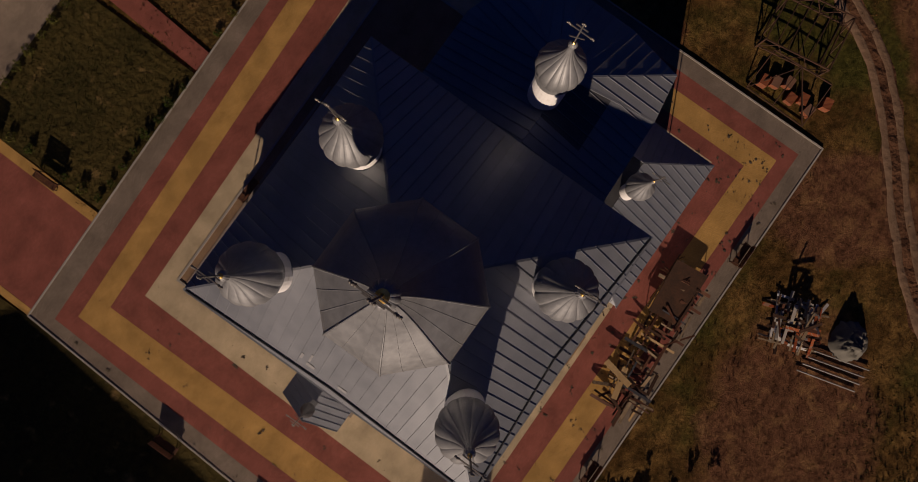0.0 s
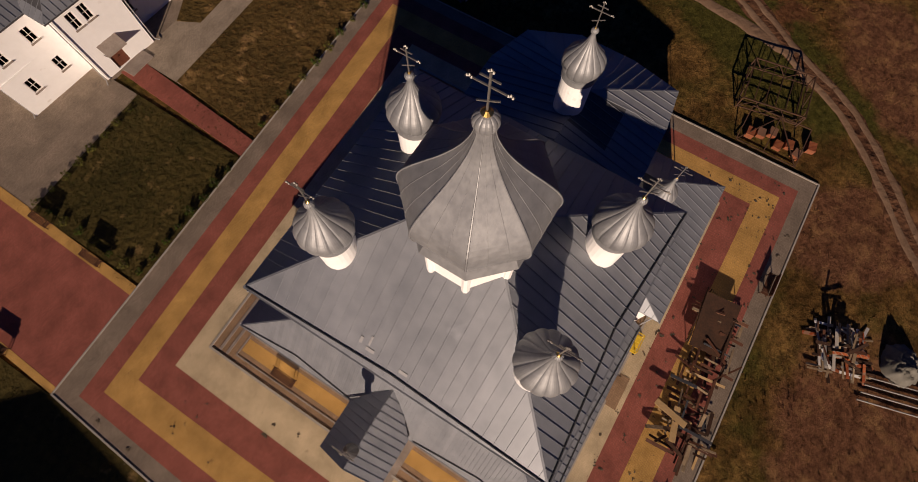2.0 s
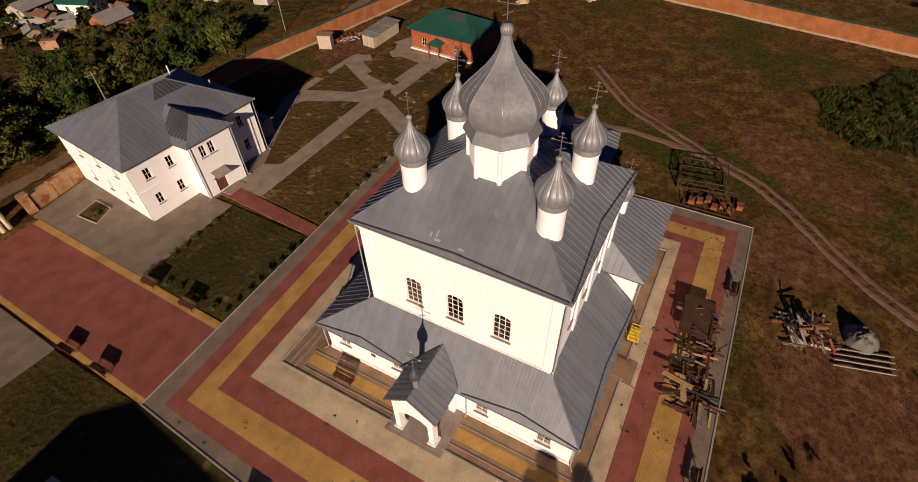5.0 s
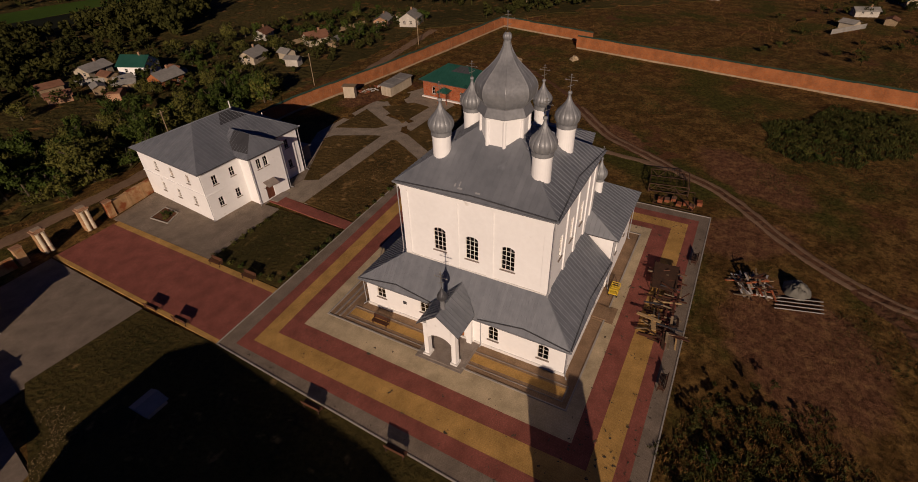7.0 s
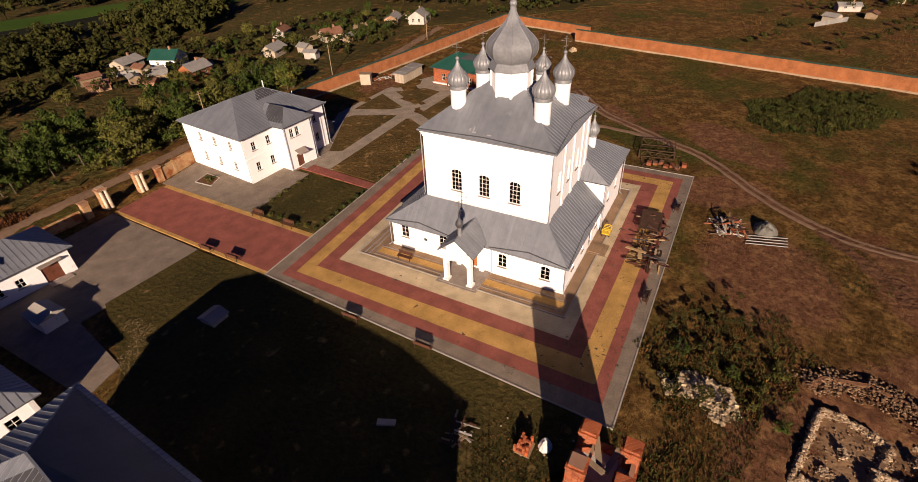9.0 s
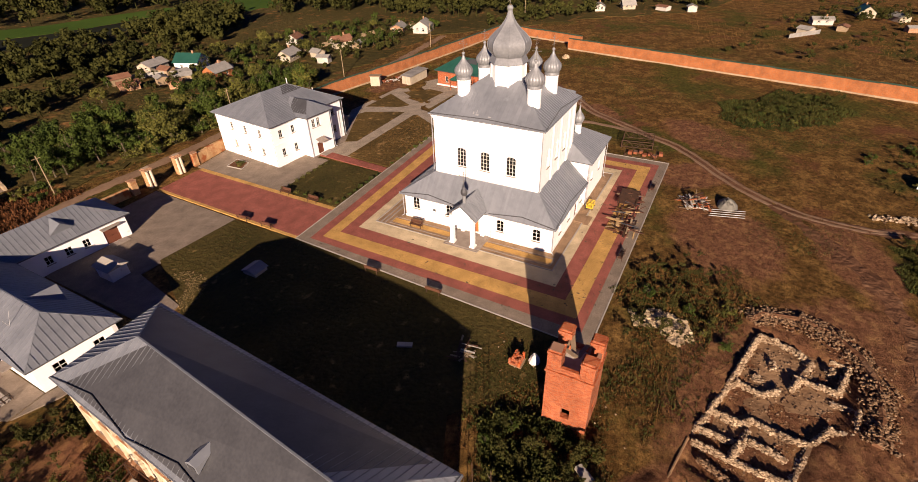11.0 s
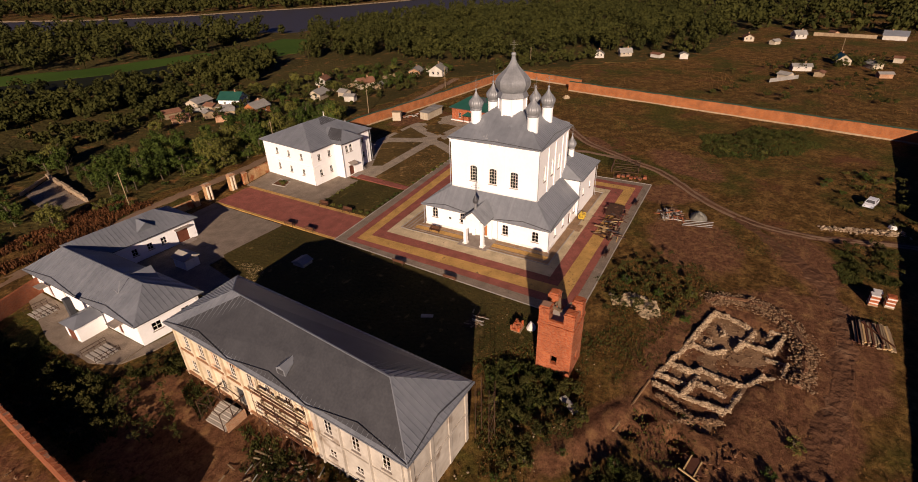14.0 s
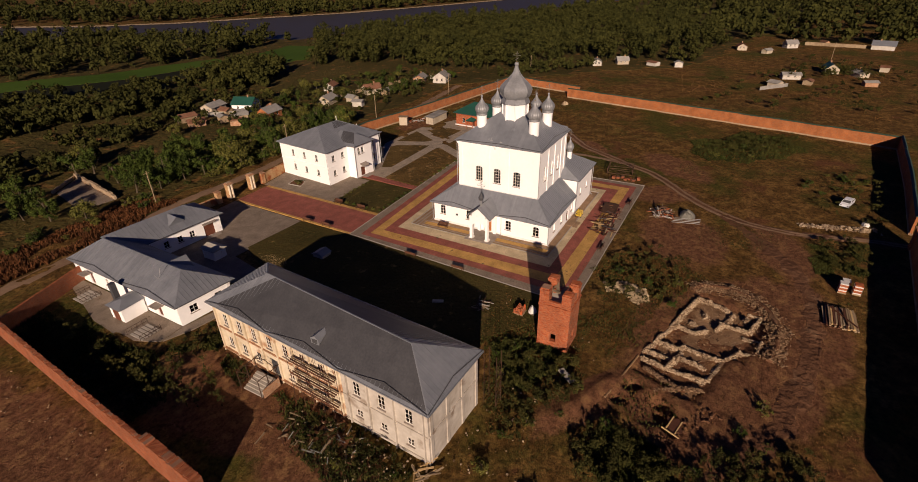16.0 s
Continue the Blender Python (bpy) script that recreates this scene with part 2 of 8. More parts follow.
M_GATEWALL = material("rusty_ochre_plaster", (0.3, 0.15, 0.06), (0.52, 0.35, 0.19), 0.9, 1.6, 0.5, 0.3, third=((0.28, 0.09, 0.035), 0.5))
M_STRAW = material("pale_straw", (0.2, 0.13, 0.06), (0.46, 0.34, 0.18), 0.9, 1.0, 0.1, 0, island=True)
M_CONCRETE = material("raw_concrete", (0.33, 0.29, 0.24), (0.58, 0.53, 0.46), 0.92, 1.3, 0.5, 0.25, third=((0.24, 0.185, 0.14), 0.57))
M_YELLOWPAINT = material("yellow_paint", (0.6, 0.4, 0.02), (0.75, 0.52, 0.04), 0.45, 4.0, 1.0, 0.05)
M_CARW = material("white_car_paint", (0.6, 0.62, 0.66), (0.75, 0.77, 0.8), 0.3, 1.0, 0.4, 0)
M_CARB = material("dark_blue_car_paint", (0.02, 0.03, 0.08), (0.04, 0.055, 0.13), 0.3, 1.0, 0.4, 0)
M_PATHPAVE = brick_material("pale_path_pavers", (0.32, 0.265, 0.2), (0.4, 0.335, 0.26), (0.24, 0.2, 0.15), 0.2, 'floor', 0.15)
M_RUBBER = material("rubber", (0.012, 0.012, 0.012), (0.03, 0.03, 0.03), 0.8, 6.0, 1.0, 0.1)
M_PLASTIC = material("orange_plastic", (0.5, 0.1, 0.03), (0.62, 0.15, 0.05), 0.5, 4.0, 1.0, 0.05)
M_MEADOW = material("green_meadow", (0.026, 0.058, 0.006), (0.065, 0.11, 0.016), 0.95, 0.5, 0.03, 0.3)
M_LAWN = material("lawn", (0.02, 0.02, 0.006), (0.095, 0.067, 0.02), 0.95, 1.6, 0.12, 0.8, third=((0.2, 0.13, 0.05), 0.62), dist=0.25)
M_DRYLAWN = material("parched_lawn", (0.034, 0.027, 0.009), (0.15, 0.092, 0.03), 0.95, 1.4, 0.15, 0.9, third=((0.27, 0.165, 0.065), 0.57), dist=0.3)
M_SCRUB = material("scrub_grass", (0.02, 0.02, 0.005), (0.1, 0.074, 0.022), 0.97, 0.6, 0.03, 0.9, third=((0.19, 0.095, 0.032), 0.57), dist=0.8)
M_PLINTH = material("pale_base_course", (0.26, 0.17, 0.1), (0.46, 0.35, 0.23), 0.9, 2.0, 0.4, 0.3)


def glass_material():
    m = bpy.data.materials.new("window_glass")
    m.use_nodes = True
    b = m.node_tree.nodes["Principled BSDF"]
    b.inputs["Base Color"].default_value = (0.08, 0.09, 0.09, 1)
    b.inputs["Roughness"].default_value = 0.015
    b.inputs["Transmission Weight"].default_value = 1.0
    b.inputs["IOR"].default_value = 1.15
    return m


def water_material(name="river_water", gloss=0.03):
    m = bpy.data.materials.new(name)
    m.use_nodes = True
    n, l = m.node_tree.nodes, m.node_tree.links
    b = n["Principled BSDF"]
    b.inputs["Base Color"].default_value = (0.05, 0.046, 0.05, 1)
    b.inputs["Roughness"].default_value = 0.45
    b.inputs["Specular IOR Level"].default_value = gloss
    w = n.new("ShaderNodeTexNoise"); w.inputs["Scale"].default_value = 0.35; w.inputs["Detail"].default_value = 6
    g = n.new("ShaderNodeNewGeometry"); l.new(g.outputs["Position"], w.inputs["Vector"])
    bp = n.new("ShaderNodeBump"); bp.inputs["Strength"].default_value = 0.25; l.new(w.outputs["Fac"], bp.inputs["Height"]); l.new(bp.outputs["Normal"], b.inputs["Normal"])
    return m


# bare trodden soil: middle, half sizes and turn of each patch
BARE = [(-27, -38, 17, 10, -0.27), (-42, -37, 9, 7, 0.4), (-46, -26.8, 9, 2.8, -0.45), (-34, -47, 10, 6, -0.3), (-17, -52, 12, 5, 0.1), (-14, -46, 9, 8, 0.0), (-66, 12, 8, 15, 0.1), (-86, 30, 9, 36, 0.0), (-69, -4, 5, 8, 0.2), (6, -48, 11, 5, 0.3), (-90, -5, 12, 14, 0.0), (50, -1, 7, 3, 0.7), (47, 60, 8, 4, -0.5), (4, -31, 12, 8, 0.3), (24, -24, 5, 8, 0.6), (44, -24, 12, 6, 0.8)]


def ground_material():
    """Dry steppe grass with greener hollows and bare brown earth."""
    m = bpy.data.materials.new("dry_steppe_ground")
    m.use_nodes = True
    n, l = m.node_tree.nodes, m.node_tree.links
    b = n["Principled BSDF"]
    g = n.new("ShaderNodeNewGeometry")
    def noise_at(scale, detail=7, rough=0.6):
        t = n.new("ShaderNodeTexNoise"); t.inputs["Scale"].default_value = scale; t.inputs["Detail"].default_value = detail; t.inputs["Roughness"].default_value = rough
        l.new(g.outputs["Position"], t.inputs["Vector"])
        return t.outputs["Fac"]
    def ramp(fac, lo, hi):
        r = n.new("ShaderNodeMapRange"); r.inputs["From Min"].default_value, r.inputs["From Max"].default_value = lo, hi
        l.new(fac, r.inputs["Value"])
        return r.outputs["Result"]
    def blend(fac, a, c):
        x = n.new("ShaderNodeMix"); x.data_type = 'RGBA'; l.new(fac, x.inputs["Factor"])
        for slot, v in (("A", a), ("B", c)):
            if isinstance(v, tuple):
                x.inputs[slot].default_value = (*v, 1)
            else:
                l.new(v, x.inputs[slot])
        return x.outputs["Result"]
    fine = noise_at(1.3, 12, 0.8)
    mid = noise_at(0.3, 8, 0.65)
    dry = blend(ramp(fine, 0.37, 0.63), (0.032, 0.0185, 0.006), (0.15, 0.08, 0.024))
    straw = blend(ramp(fine, 0.38, 0.62), (0.06, 0.033, 0.011), (0.29, 0.165, 0.05))
    green = blend(ramp(fine, 0.37, 0.63), (0.02, 0.022, 0.005), (0.11, 0.095, 0.021))
    earth = blend(ramp(fine, 0.36, 0.64), (0.055, 0.024, 0.011), (0.19, 0.085, 0.038))
    soil = blend(ramp(fine, 0.37, 0.64), (0.06, 0.027, 0.014), (0.225, 0.105, 0.054))
    soil = blend(ramp(noise_at(0.55, 8, 0.7), 0.5, 0.66), soil, (0.265, 0.142, 0.062))
    c = blend(ramp(mid, 0.46, 0.58), dry, straw)
    c = blend(ramp(noise_at(0.035, 10, 0.68), 0.5, 0.6), c, green)
    c = blend(ramp(noise_at(0.06, 10, 0.7), 0.57, 0.64), c, earth)
    ragged = noise_at(0.25, 8, 0.65)
    for cx, cy, rx, ry, turn in BARE:
        mp = n.new("ShaderNodeMapping"); mp.vector_type = 'TEXTURE'
        mp.inputs["Location"].default_value, mp.inputs["Rotation"].default_value, mp.inputs["Scale"].default_value = (cx, cy, 0), (0, 0, turn), (rx, ry, 1e6)
        l.new(g.outputs["Position"], mp.inputs["Vector"])
        ln = n.new("ShaderNodeVectorMath"); ln.operation = 'LENGTH'; l.new(mp.outputs["Vector"], ln.inputs[0])
        ad = n.new("ShaderNodeMath"); ad.operation = 'MULTIPLY_ADD'; l.new(ragged, ad.inputs[0]); ad.inputs[1].default_value = 1.1; l.new(ln.outputs["Value"], ad.inputs[2])
        r = n.new("ShaderNodeMapRange"); r.inputs["From Min"].default_value, r.inputs["From Max"].default_value = 1.62, 1.4
        l.new(ad.outputs[0], r.inputs["Value"])
        c = blend(r.outputs["Result"], c, soil)
    l.new(c, b.inputs["Base Color"])
    b.inputs["Roughness"].default_value = 0.97
    b.inputs["Specular IOR Level"].default_value = 0.05
    bp = n.new("ShaderNodeBump"); bp.inputs["Strength"].default_value = 0.8; bp.inputs["Distance"].default_value = 0.35
    l.new(fine, bp.inputs["Height"]); l.new(bp.outputs["Normal"], b.inputs["Normal"])
    return m


M_GLASS, M_WATER, M_GROUND = glass_material(), water_material(), ground_material()

# ---- mesh building ----
class Geo:
    """Collects corners and faces of one mesh."""
    def __init__(self):
        self.v, self.f = [], []

    def add(self, verts, faces, m=None):
        k = len(self.v)
        self.v += [tuple(m @ Vector(p)) if m else tuple(p) for p in verts]
        self.f += [tuple(i + k for i in face) for face in faces]
        return self

    def box(self, x0, x1, y0, y1, z0, z1, m=None):
        v = [(x0, y0, z0), (x1, y0, z0), (x1, y1, z0), (x0, y1, z0), (x0, y0, z1), (x1, y0, z1), (x1, y1, z1), (x0, y1, z1)]
        return self.add(v, [(3, 2, 1, 0), (4, 5, 6, 7), (0, 1, 5, 4), (1, 2, 6, 5), (2, 3, 7, 6), (3, 0, 4, 7)], m)

    def prism(self, poly, z0, z1, m=None):
        k = len(poly)
        v = [(x, y, z0) for x, y in poly] + [(x, y, z1) for x, y in poly]
        f = [tuple(range(k))[::-1], tuple(range(k, 2 * k))] + [(i, (i + 1) % k, k + (i + 1) % k, k + i) for i in range(k)]
        return self.add(v, f, m)

    def lathe(self, prof, n, c=(0, 0, 0), start=0.0, gore=0, dip=0.0):
        """Turns (radius, height) pairs round z. gore: so many bulging strips, dip deep at their joints."""
        v, f = [], []
        for r, z in prof:
            for i in range(n):
                a = start + 2 * math.pi * i / n
                rr = r * (1 - dip * (1 - abs(math.sin(gore * (a - start) / 2)) ** 0.6)) if gore else r
                v.append((c[0] + rr * math.cos(a), c[1] + rr * math.sin(a), c[2] + z))
        for k in range(len(prof) - 1):
            for i in range(n):
                j = (i + 1) % n
                f.append((k * n + i, k * n + j, (k + 1) * n + j, (k + 1) * n + i))
        f.append(tuple(range(n))[::-1])
        f.append(tuple(range((len(prof) - 1) * n, len(prof) * n)))
        return self.add(v, f)

    def bar(self, p, q, w, h=None, n=4):
        """A straight bar from p to q: square (n=4) or round."""
        p, q = Vector(p), Vector(q)
        m = Matrix.Translation(p) @ (q - p).to_track_quat('Z', 'Y').to_matrix().to_4x4()
        d, h = (q - p).length, h or w
        if n == 4:
            return self.box(-w / 2, w / 2, -h / 2, h / 2, 0, d, m)
        ring = [(w / 2 * math.cos(2 * math.pi * i / n), w / 2 * math.sin(2 * math.pi * i / n)) for i in range(n)]
        return self.prism(ring, 0, d, m)


def part(name, geo, mat, parent=None, label="", smooth=False, weld=False):
    me = bpy.data.meshes.new(name)
    me.from_pydata(geo.v, [], geo.f)
    if weld:
        bm = bmesh.new()
        bm.from_mesh(me)
        bmesh.ops.remove_doubles(bm, verts=bm.verts, dist=0.0005)
        bm.to_mesh(me)
        bm.free()
    me.materials.append(mat)
    if smooth:
        me.polygons.foreach_set("use_smooth", [True] * len(me.polygons))
    me.update()
    ob = new(name, me)
    if parent:
        ob.parent = parent
        ob.matrix_parent_inverse = parent.matrix_basis.inverted()
    if label:
        ob["label"] = label
    return ob


def thing(name, at, label, category, group="", turn=0.0):
    ob = new(name)
    ob.empty_display_size = 0.2
    ob.matrix_world = pose(*at, 0, 0, turn)
    return tagged(ob, label, category, group)


def put(name, geo, mat, label, category, group="", kind="", smooth=False, at=None):
    """A thing of one mesh."""
    ob = part(name, geo, mat, None, "", smooth)
    if at is not None:
        ob.matrix_world = at
    return tagged(ob, label, category, group, kind)


def clip_strip(poly, u0, u1):
    """The part of a 2D polygon between two values of its first coordinate."""
    for lim, sign in ((u0, 1), (u1, -1)):
        out = []
        for i, p in enumerate(poly):
            q = poly[(i + 1) % len(poly)]
            a, b = sign * (p[0] - lim), sign * (q[0] - lim)
            if a >= 0:
                out.append(p)
            if (a >= 0) != (b >= 0):
                s = a / (a - b)
                out.append((p[0] + s * (q[0] - p[0]), p[1] + s * (q[1] - p[1])))
        poly = out
        if len(poly) < 3:
            return []
    return poly


def roof_slope(parent, corners, step, mat, rib=0.055, gap=0.004):
    """Sheet-metal panels with standing seams on a flat slope; the first two corners are its eave."""
    c = [Vector(p) for p in corners]
    u = (c[1] - c[0]).normalized()
    nrm = u.cross(c[-1] - c[0]).normalized()
    if nrm.z < 0:
        nrm = -nrm
    w = nrm.cross(u)
    if w.z < 0:
        w = -w
    flat = [((p - c[0]).dot(u), (p - c[0]).dot(w)) for p in c]
    lo, hi = min(p[0] for p in flat), max(p[0] for p in flat)
    n = max(1, round((hi - lo) / step))
    for i in range(n):
        u0, u1 = lo + (hi - lo) * i / n, lo + (hi - lo) * (i + 1) / n
        strip = clip_strip(flat, u0 + gap, u1 - gap)
        if not strip:
            continue
        lift = lambda p, h: c[0] + p[0] * u + p[1] * w + h * nrm
        k = len(strip)
        g = Geo()
        g.add([lift(p, 0.012) for p in strip] + [lift(p, 0.04) for p in strip],
              [tuple(range(k))[::-1], tuple(range(k, 2 * k))] + [(a, (a + 1) % k, k + (a + 1) % k, k + a) for a in range(k)])
        side = [p[1] for p in strip if p[0] < u0 + 0.02]
        if len(side) > 1 and max(side) - min(side) > 0.15:
            a, b = min(side) + 0.02, max(side) - 0.02
            q = [(u0 + 0.005, a), (u0 + 0.03, a), (u0 + 0.03, b), (u0 + 0.005, b)]
            g.add([lift(p, 0.035) for p in q] + [lift(p, 0.035 + rib) for p in q],
                  [(0, 1, 2, 3), (7, 6, 5, 4), (0, 4, 5, 1), (1, 5, 6, 2), (2, 6, 7, 3), (3, 7, 4, 0)])
        part("roof_panel", g, mat, parent)


def roof_solid(name, parent, eave, slopes, mat=None, label="", drop=0.14):
    """The body under the panels: slopes as lists of corners, closed below along the eave."""
    g = Geo()
    for s in slopes:
        g.add(s, [tuple(range(len(s)))])
    low = [(p[0], p[1], p[2] - drop) for p in eave]
    k = len(eave)
    g.add(list(eave) + low, [(i, k + i, k + (i + 1) % k, (i + 1) % k) for i in range(k)] + [tuple(range(k, 2 * k))[::-1]])
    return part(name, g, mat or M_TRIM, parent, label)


def hip_roof(parent, eave, ridge, step, mat=M_ROOF, label="", close=()):
    """eave: four corners; ridge: its ends, the first near corners 0 and 3, the second near 1 and 2 (or one point)."""
    a, b = ridge[0], ridge[-1]
    e = eave
    slopes = [[e[0], e[1], b, a] if len(ridge) == 2 else [e[0], e[1], a], [e[1], e[2], b],
              [e[2], e[3], a, b] if len(ridge) == 2 else [e[2], e[3], a], [e[3], e[0], a]]
    r = roof_solid("roof", parent, e, slopes, label=label)
    for i, s in enumerate(slopes):
        roof_slope(r, s, step, mat, 0.03 if i in close else 0.055, 0.003 if i in close else 0.004)
    for p in e:
        part("hip_cap", Geo().bar(p, min((a, b), key=lambda q: (Vector(q) - Vector(p)).length), 0.12, 0.1), mat, r)
    if len(ridge) == 2:
        part("ridge_cap", Geo().bar(a, b, 0.16, 0.1), mat, r)
    return r


def window(parent, m, w, h, arch=False, cols=2, rows=3, depth=0.16, grille=False, sill=True, joinery=None, boarded=False):
    """m: at the middle of the opening's foot, x along the wall, y outward, z up."""
    b = 0.075
    y0, y1 = -depth - 0.06, -depth
    rim = [(-w / 2, 0), (w / 2, 0), (w / 2, h), (-w / 2, h)]
    hole = [(-w / 2 + b, b), (w / 2 - b, b), (w / 2 - b, h - b), (-w / 2 + b, h - b)]
    v = [(x, y, z) for y in (y0, y1) for ring_ in (rim, hole) for x, z in ring_]
    f = []
    for i in range(4):
        k = (i + 1) % 4
        f += [(8 + i, 8 + k, 12 + k, 12 + i), (i, 4 + i, 4 + k, k), (i, k, 8 + k, 8 + i), (4 + i, 12 + i, 12 + k, 4 + k)]
    win = part("window", Geo().add(v, f, m), joinery or M_FRAME, parent)
    for i in range(1, cols):
        x = -w / 2 + w * i / cols
        part("glazing_bar", Geo().box(x - 0.035, x + 0.035, y0 + 0.004, y1 - 0.005, b - 0.01, h - b + 0.01, m), joinery or M_FRAME, win)
    for i in range(1, rows):
        z = h * i / rows
        part("glazing_bar", Geo().box(-w / 2 + b - 0.01, w / 2 - b + 0.01, y0 + 0.008, y1 - 0.01, z - 0.03, z + 0.03, m), joinery or M_FRAME, win)
    for i in range(cols):
        for k in range(rows):
            part("pane", Geo().box(max(-w / 2 + b, -w / 2 + w * i / cols + 0.03), min(w / 2 - b, -w / 2 + w * (i + 1) / cols - 0.03), y0 + 0.02, y0 + 0.035, max(b, h * k / rows + 0.025), min(h - b, h * (k + 1) / rows - 0.025), m), M_GLASS, win)
    if grille:
        gr = Geo()
        for i in range(1, 4):
            gr.bar(m @ Vector((-w / 2 + w * i / 4, -0.05, 0.03)), m @ Vector((-w / 2 + w * i / 4, -0.05, h - 0.05)), 0.018)
        for i in range(1, 6):
            gr.bar(m @ Vector((-w / 2, -0.03, h * i / 6)), m @ Vector((w / 2, -0.03, h * i / 6)), 0.018)
        part("grille", gr, M_FRAME, win, "white-painted iron window grille")
    if sill:
        part("sill", Geo().box(-w / 2 - 0.12, w / 2 + 0.12, -depth, 0.14, -0.1, -0.005, m), M_SILL, win)
    if arch:
        n, k = 10, w / 2
        s = Geo()
        rim = [(-k * math.cos(math.pi * i / n), h - k * 0.55 + k * 0.55 * math.sin(math.pi * i / n)) for i in range(n + 1)]
        top = [(-k, h + 0.001)] + [(x, h + 0.001) for x, _ in rim[1:-1]] + [(k, h + 0.001)]
        for i in range(n):
            q = [rim[i], rim[i + 1], top[i + 1], top[i]]
            s.add([(x, -0.3, z) for x, z in q] + [(x, -0.012, z) for x, z in q], [(3, 2, 1, 0), (4, 5, 6, 7), (0, 1, 5, 4)], m)
        part("arch_head", s, M_WHITE, win, weld=True)
    return win


def door_leaf(parent, m, w, h, mat, depth=0.15):
    g = Geo().box(-w / 2, w / 2, -depth - 0.06, -depth, 0, h, m)
    for x0, x1 in ((-w / 2 + 0.08, -0.05), (0.05, w / 2 - 0.08)):
        for z0, z1 in ((0.15, h * 0.45), (h * 0.52, h - 0.15)):
            g.box(x0, x1, -depth, -depth + 0.025, z0, z1, m)
    d = part("door", g, mat, parent)
    part("door_handle", Geo().box(0.03, 0.06, -depth + 0.02, -depth + 0.08, h * 0.45, h * 0.53, m), M_IRON, d)
    return d


def wall_matrix(p, q):
    """x along the wall from p to q, y outward (to the right of that way), z up."""
    d = (Vector((*q, 0)) - Vector((*p, 0))).normalized()
    return Matrix(((d.x, d.y, 0, p[0]), (d.y, -d.x, 0, p[1]), (0, 0, 1, 0), (0, 0, 0, 1)))


def wall(parent, p, q, z0, z1, mat, openings=(), thick=0.5, name="wall", label="", joint=True, kinds=True):
    """A wall with real openings. Each opening: (middle along the wall, foot, width, height, kind, options)."""
    L = math.dist(p, q) - (thick if joint else 0)
    base = wall_matrix(p, q)
    us = sorted({0.0, L} | {o[0] - o[2] / 2 for o in openings} | {o[0] + o[2] / 2 for o in openings})
    vs = sorted({z0, z1} | {o[1] for o in openings} | {o[1] + o[3] for o in openings})
    solid = {}
    for i in range(len(us) - 1):
        for k in range(len(vs) - 1):
            uc, vc = (us[i] + us[i + 1]) / 2, (vs[k] + vs[k + 1]) / 2
            solid[i, k] = not any(abs(uc - o[0]) < o[2] / 2 and o[1] < vc < o[1] + o[3] for o in openings)
    g = Geo()
    t = -thick
    for (i, k), s in solid.items():
        if not s:
            continue
        a, b, c, d = us[i], us[i + 1], vs[k], vs[k + 1]
        g.add([(a, 0, c), (b, 0, c), (b, 0, d), (a, 0, d)], [(3, 2, 1, 0)], base)
        g.add([(a, t, c), (b, t, c), (b, t, d), (a, t, d)], [(0, 1, 2, 3)], base)
        for di, dk, quad in ((-1, 0, [(a, 0, c), (a, 0, d), (a, t, d), (a, t, c)]), (1, 0, [(b, 0, d), (b, 0, c), (b, t, c), (b, t, d)]),
                             (0, -1, [(b, 0, c), (a, 0, c), (a, t, c), (b, t, c)]), (0, 1, [(a, 0, d), (b, 0, d), (b, t, d), (a, t, d)])):
            if not solid.get((i + di, k + dk), False):
                g.add(quad, [(0, 1, 2, 3)], base)
    w = part(name, g, mat, parent, label, weld=True)
    for o in openings:
        kind, opt = (o[4] if len(o) > 4 else 'window'), (o[5] if len(o) > 5 else {})
        m = base @ Matrix.Translation((o[0], 0, o[1]))
        if kind == 'window':
            window(parent, m, o[2], o[3], **opt)
        elif kind == 'door':
            door_leaf(parent, m, o[2], o[3], opt.get("mat", M_DOOR2))
    return w


def downpipe(parent, x, y, z, foot=0.1, out=(0, 0)):
    g = Geo().bar((x, y, z), (x, y, foot + 0.3), 0.11, n=8).bar((x, y, foot + 0.32), (x + out[0] * 0.3, y + out[1] * 0.3, foot + 0.1), 0.11, n=8)
    g.bar((x - out[0] * 0.1, y - out[1] * 0.1, z), (x + out[0] * 0.4, y + out[1] * 0.4, z + 0.25), 0.11, n=8)
    return part("downpipe", g, M_PIPE, parent)


def slope_gutter(parent, a, b, top, lows=2, near=0.2, far=0.95):
    """A zigzag sheet gutter on a roof slope: a to b is the eave, top a point up the slope."""
    a, b, top = Vector(a), Vector(b), Vector(top)
    u = (b - a).normalized()
    up = (top - a) - u * (top - a).dot(u)
    up.normalize()
    nrm = u.cross(up)
    nrm = nrm if nrm.z > 0 else -nrm
    L = (b - a).length
    n = lows * 2
    pts = [a + u * (0.15 + (L - 0.3) * i / n) + up * (near if i % 2 == 0 else far) + nrm * 0.09 for i in range(n + 1)]
    for p, q in zip(pts, pts[1:]):
        part("slope_gutter", Geo().bar(p, q, 0.05, 0.12), M_TRIM, parent)


# ---- ground, paving, roads, river ----
def sheet(name, poly, z, mat, label, category="", thick=0.06, kind="structure"):
    return put(name, Geo().prism(poly, z - thick, z), mat, label, category or name, kind=kind)


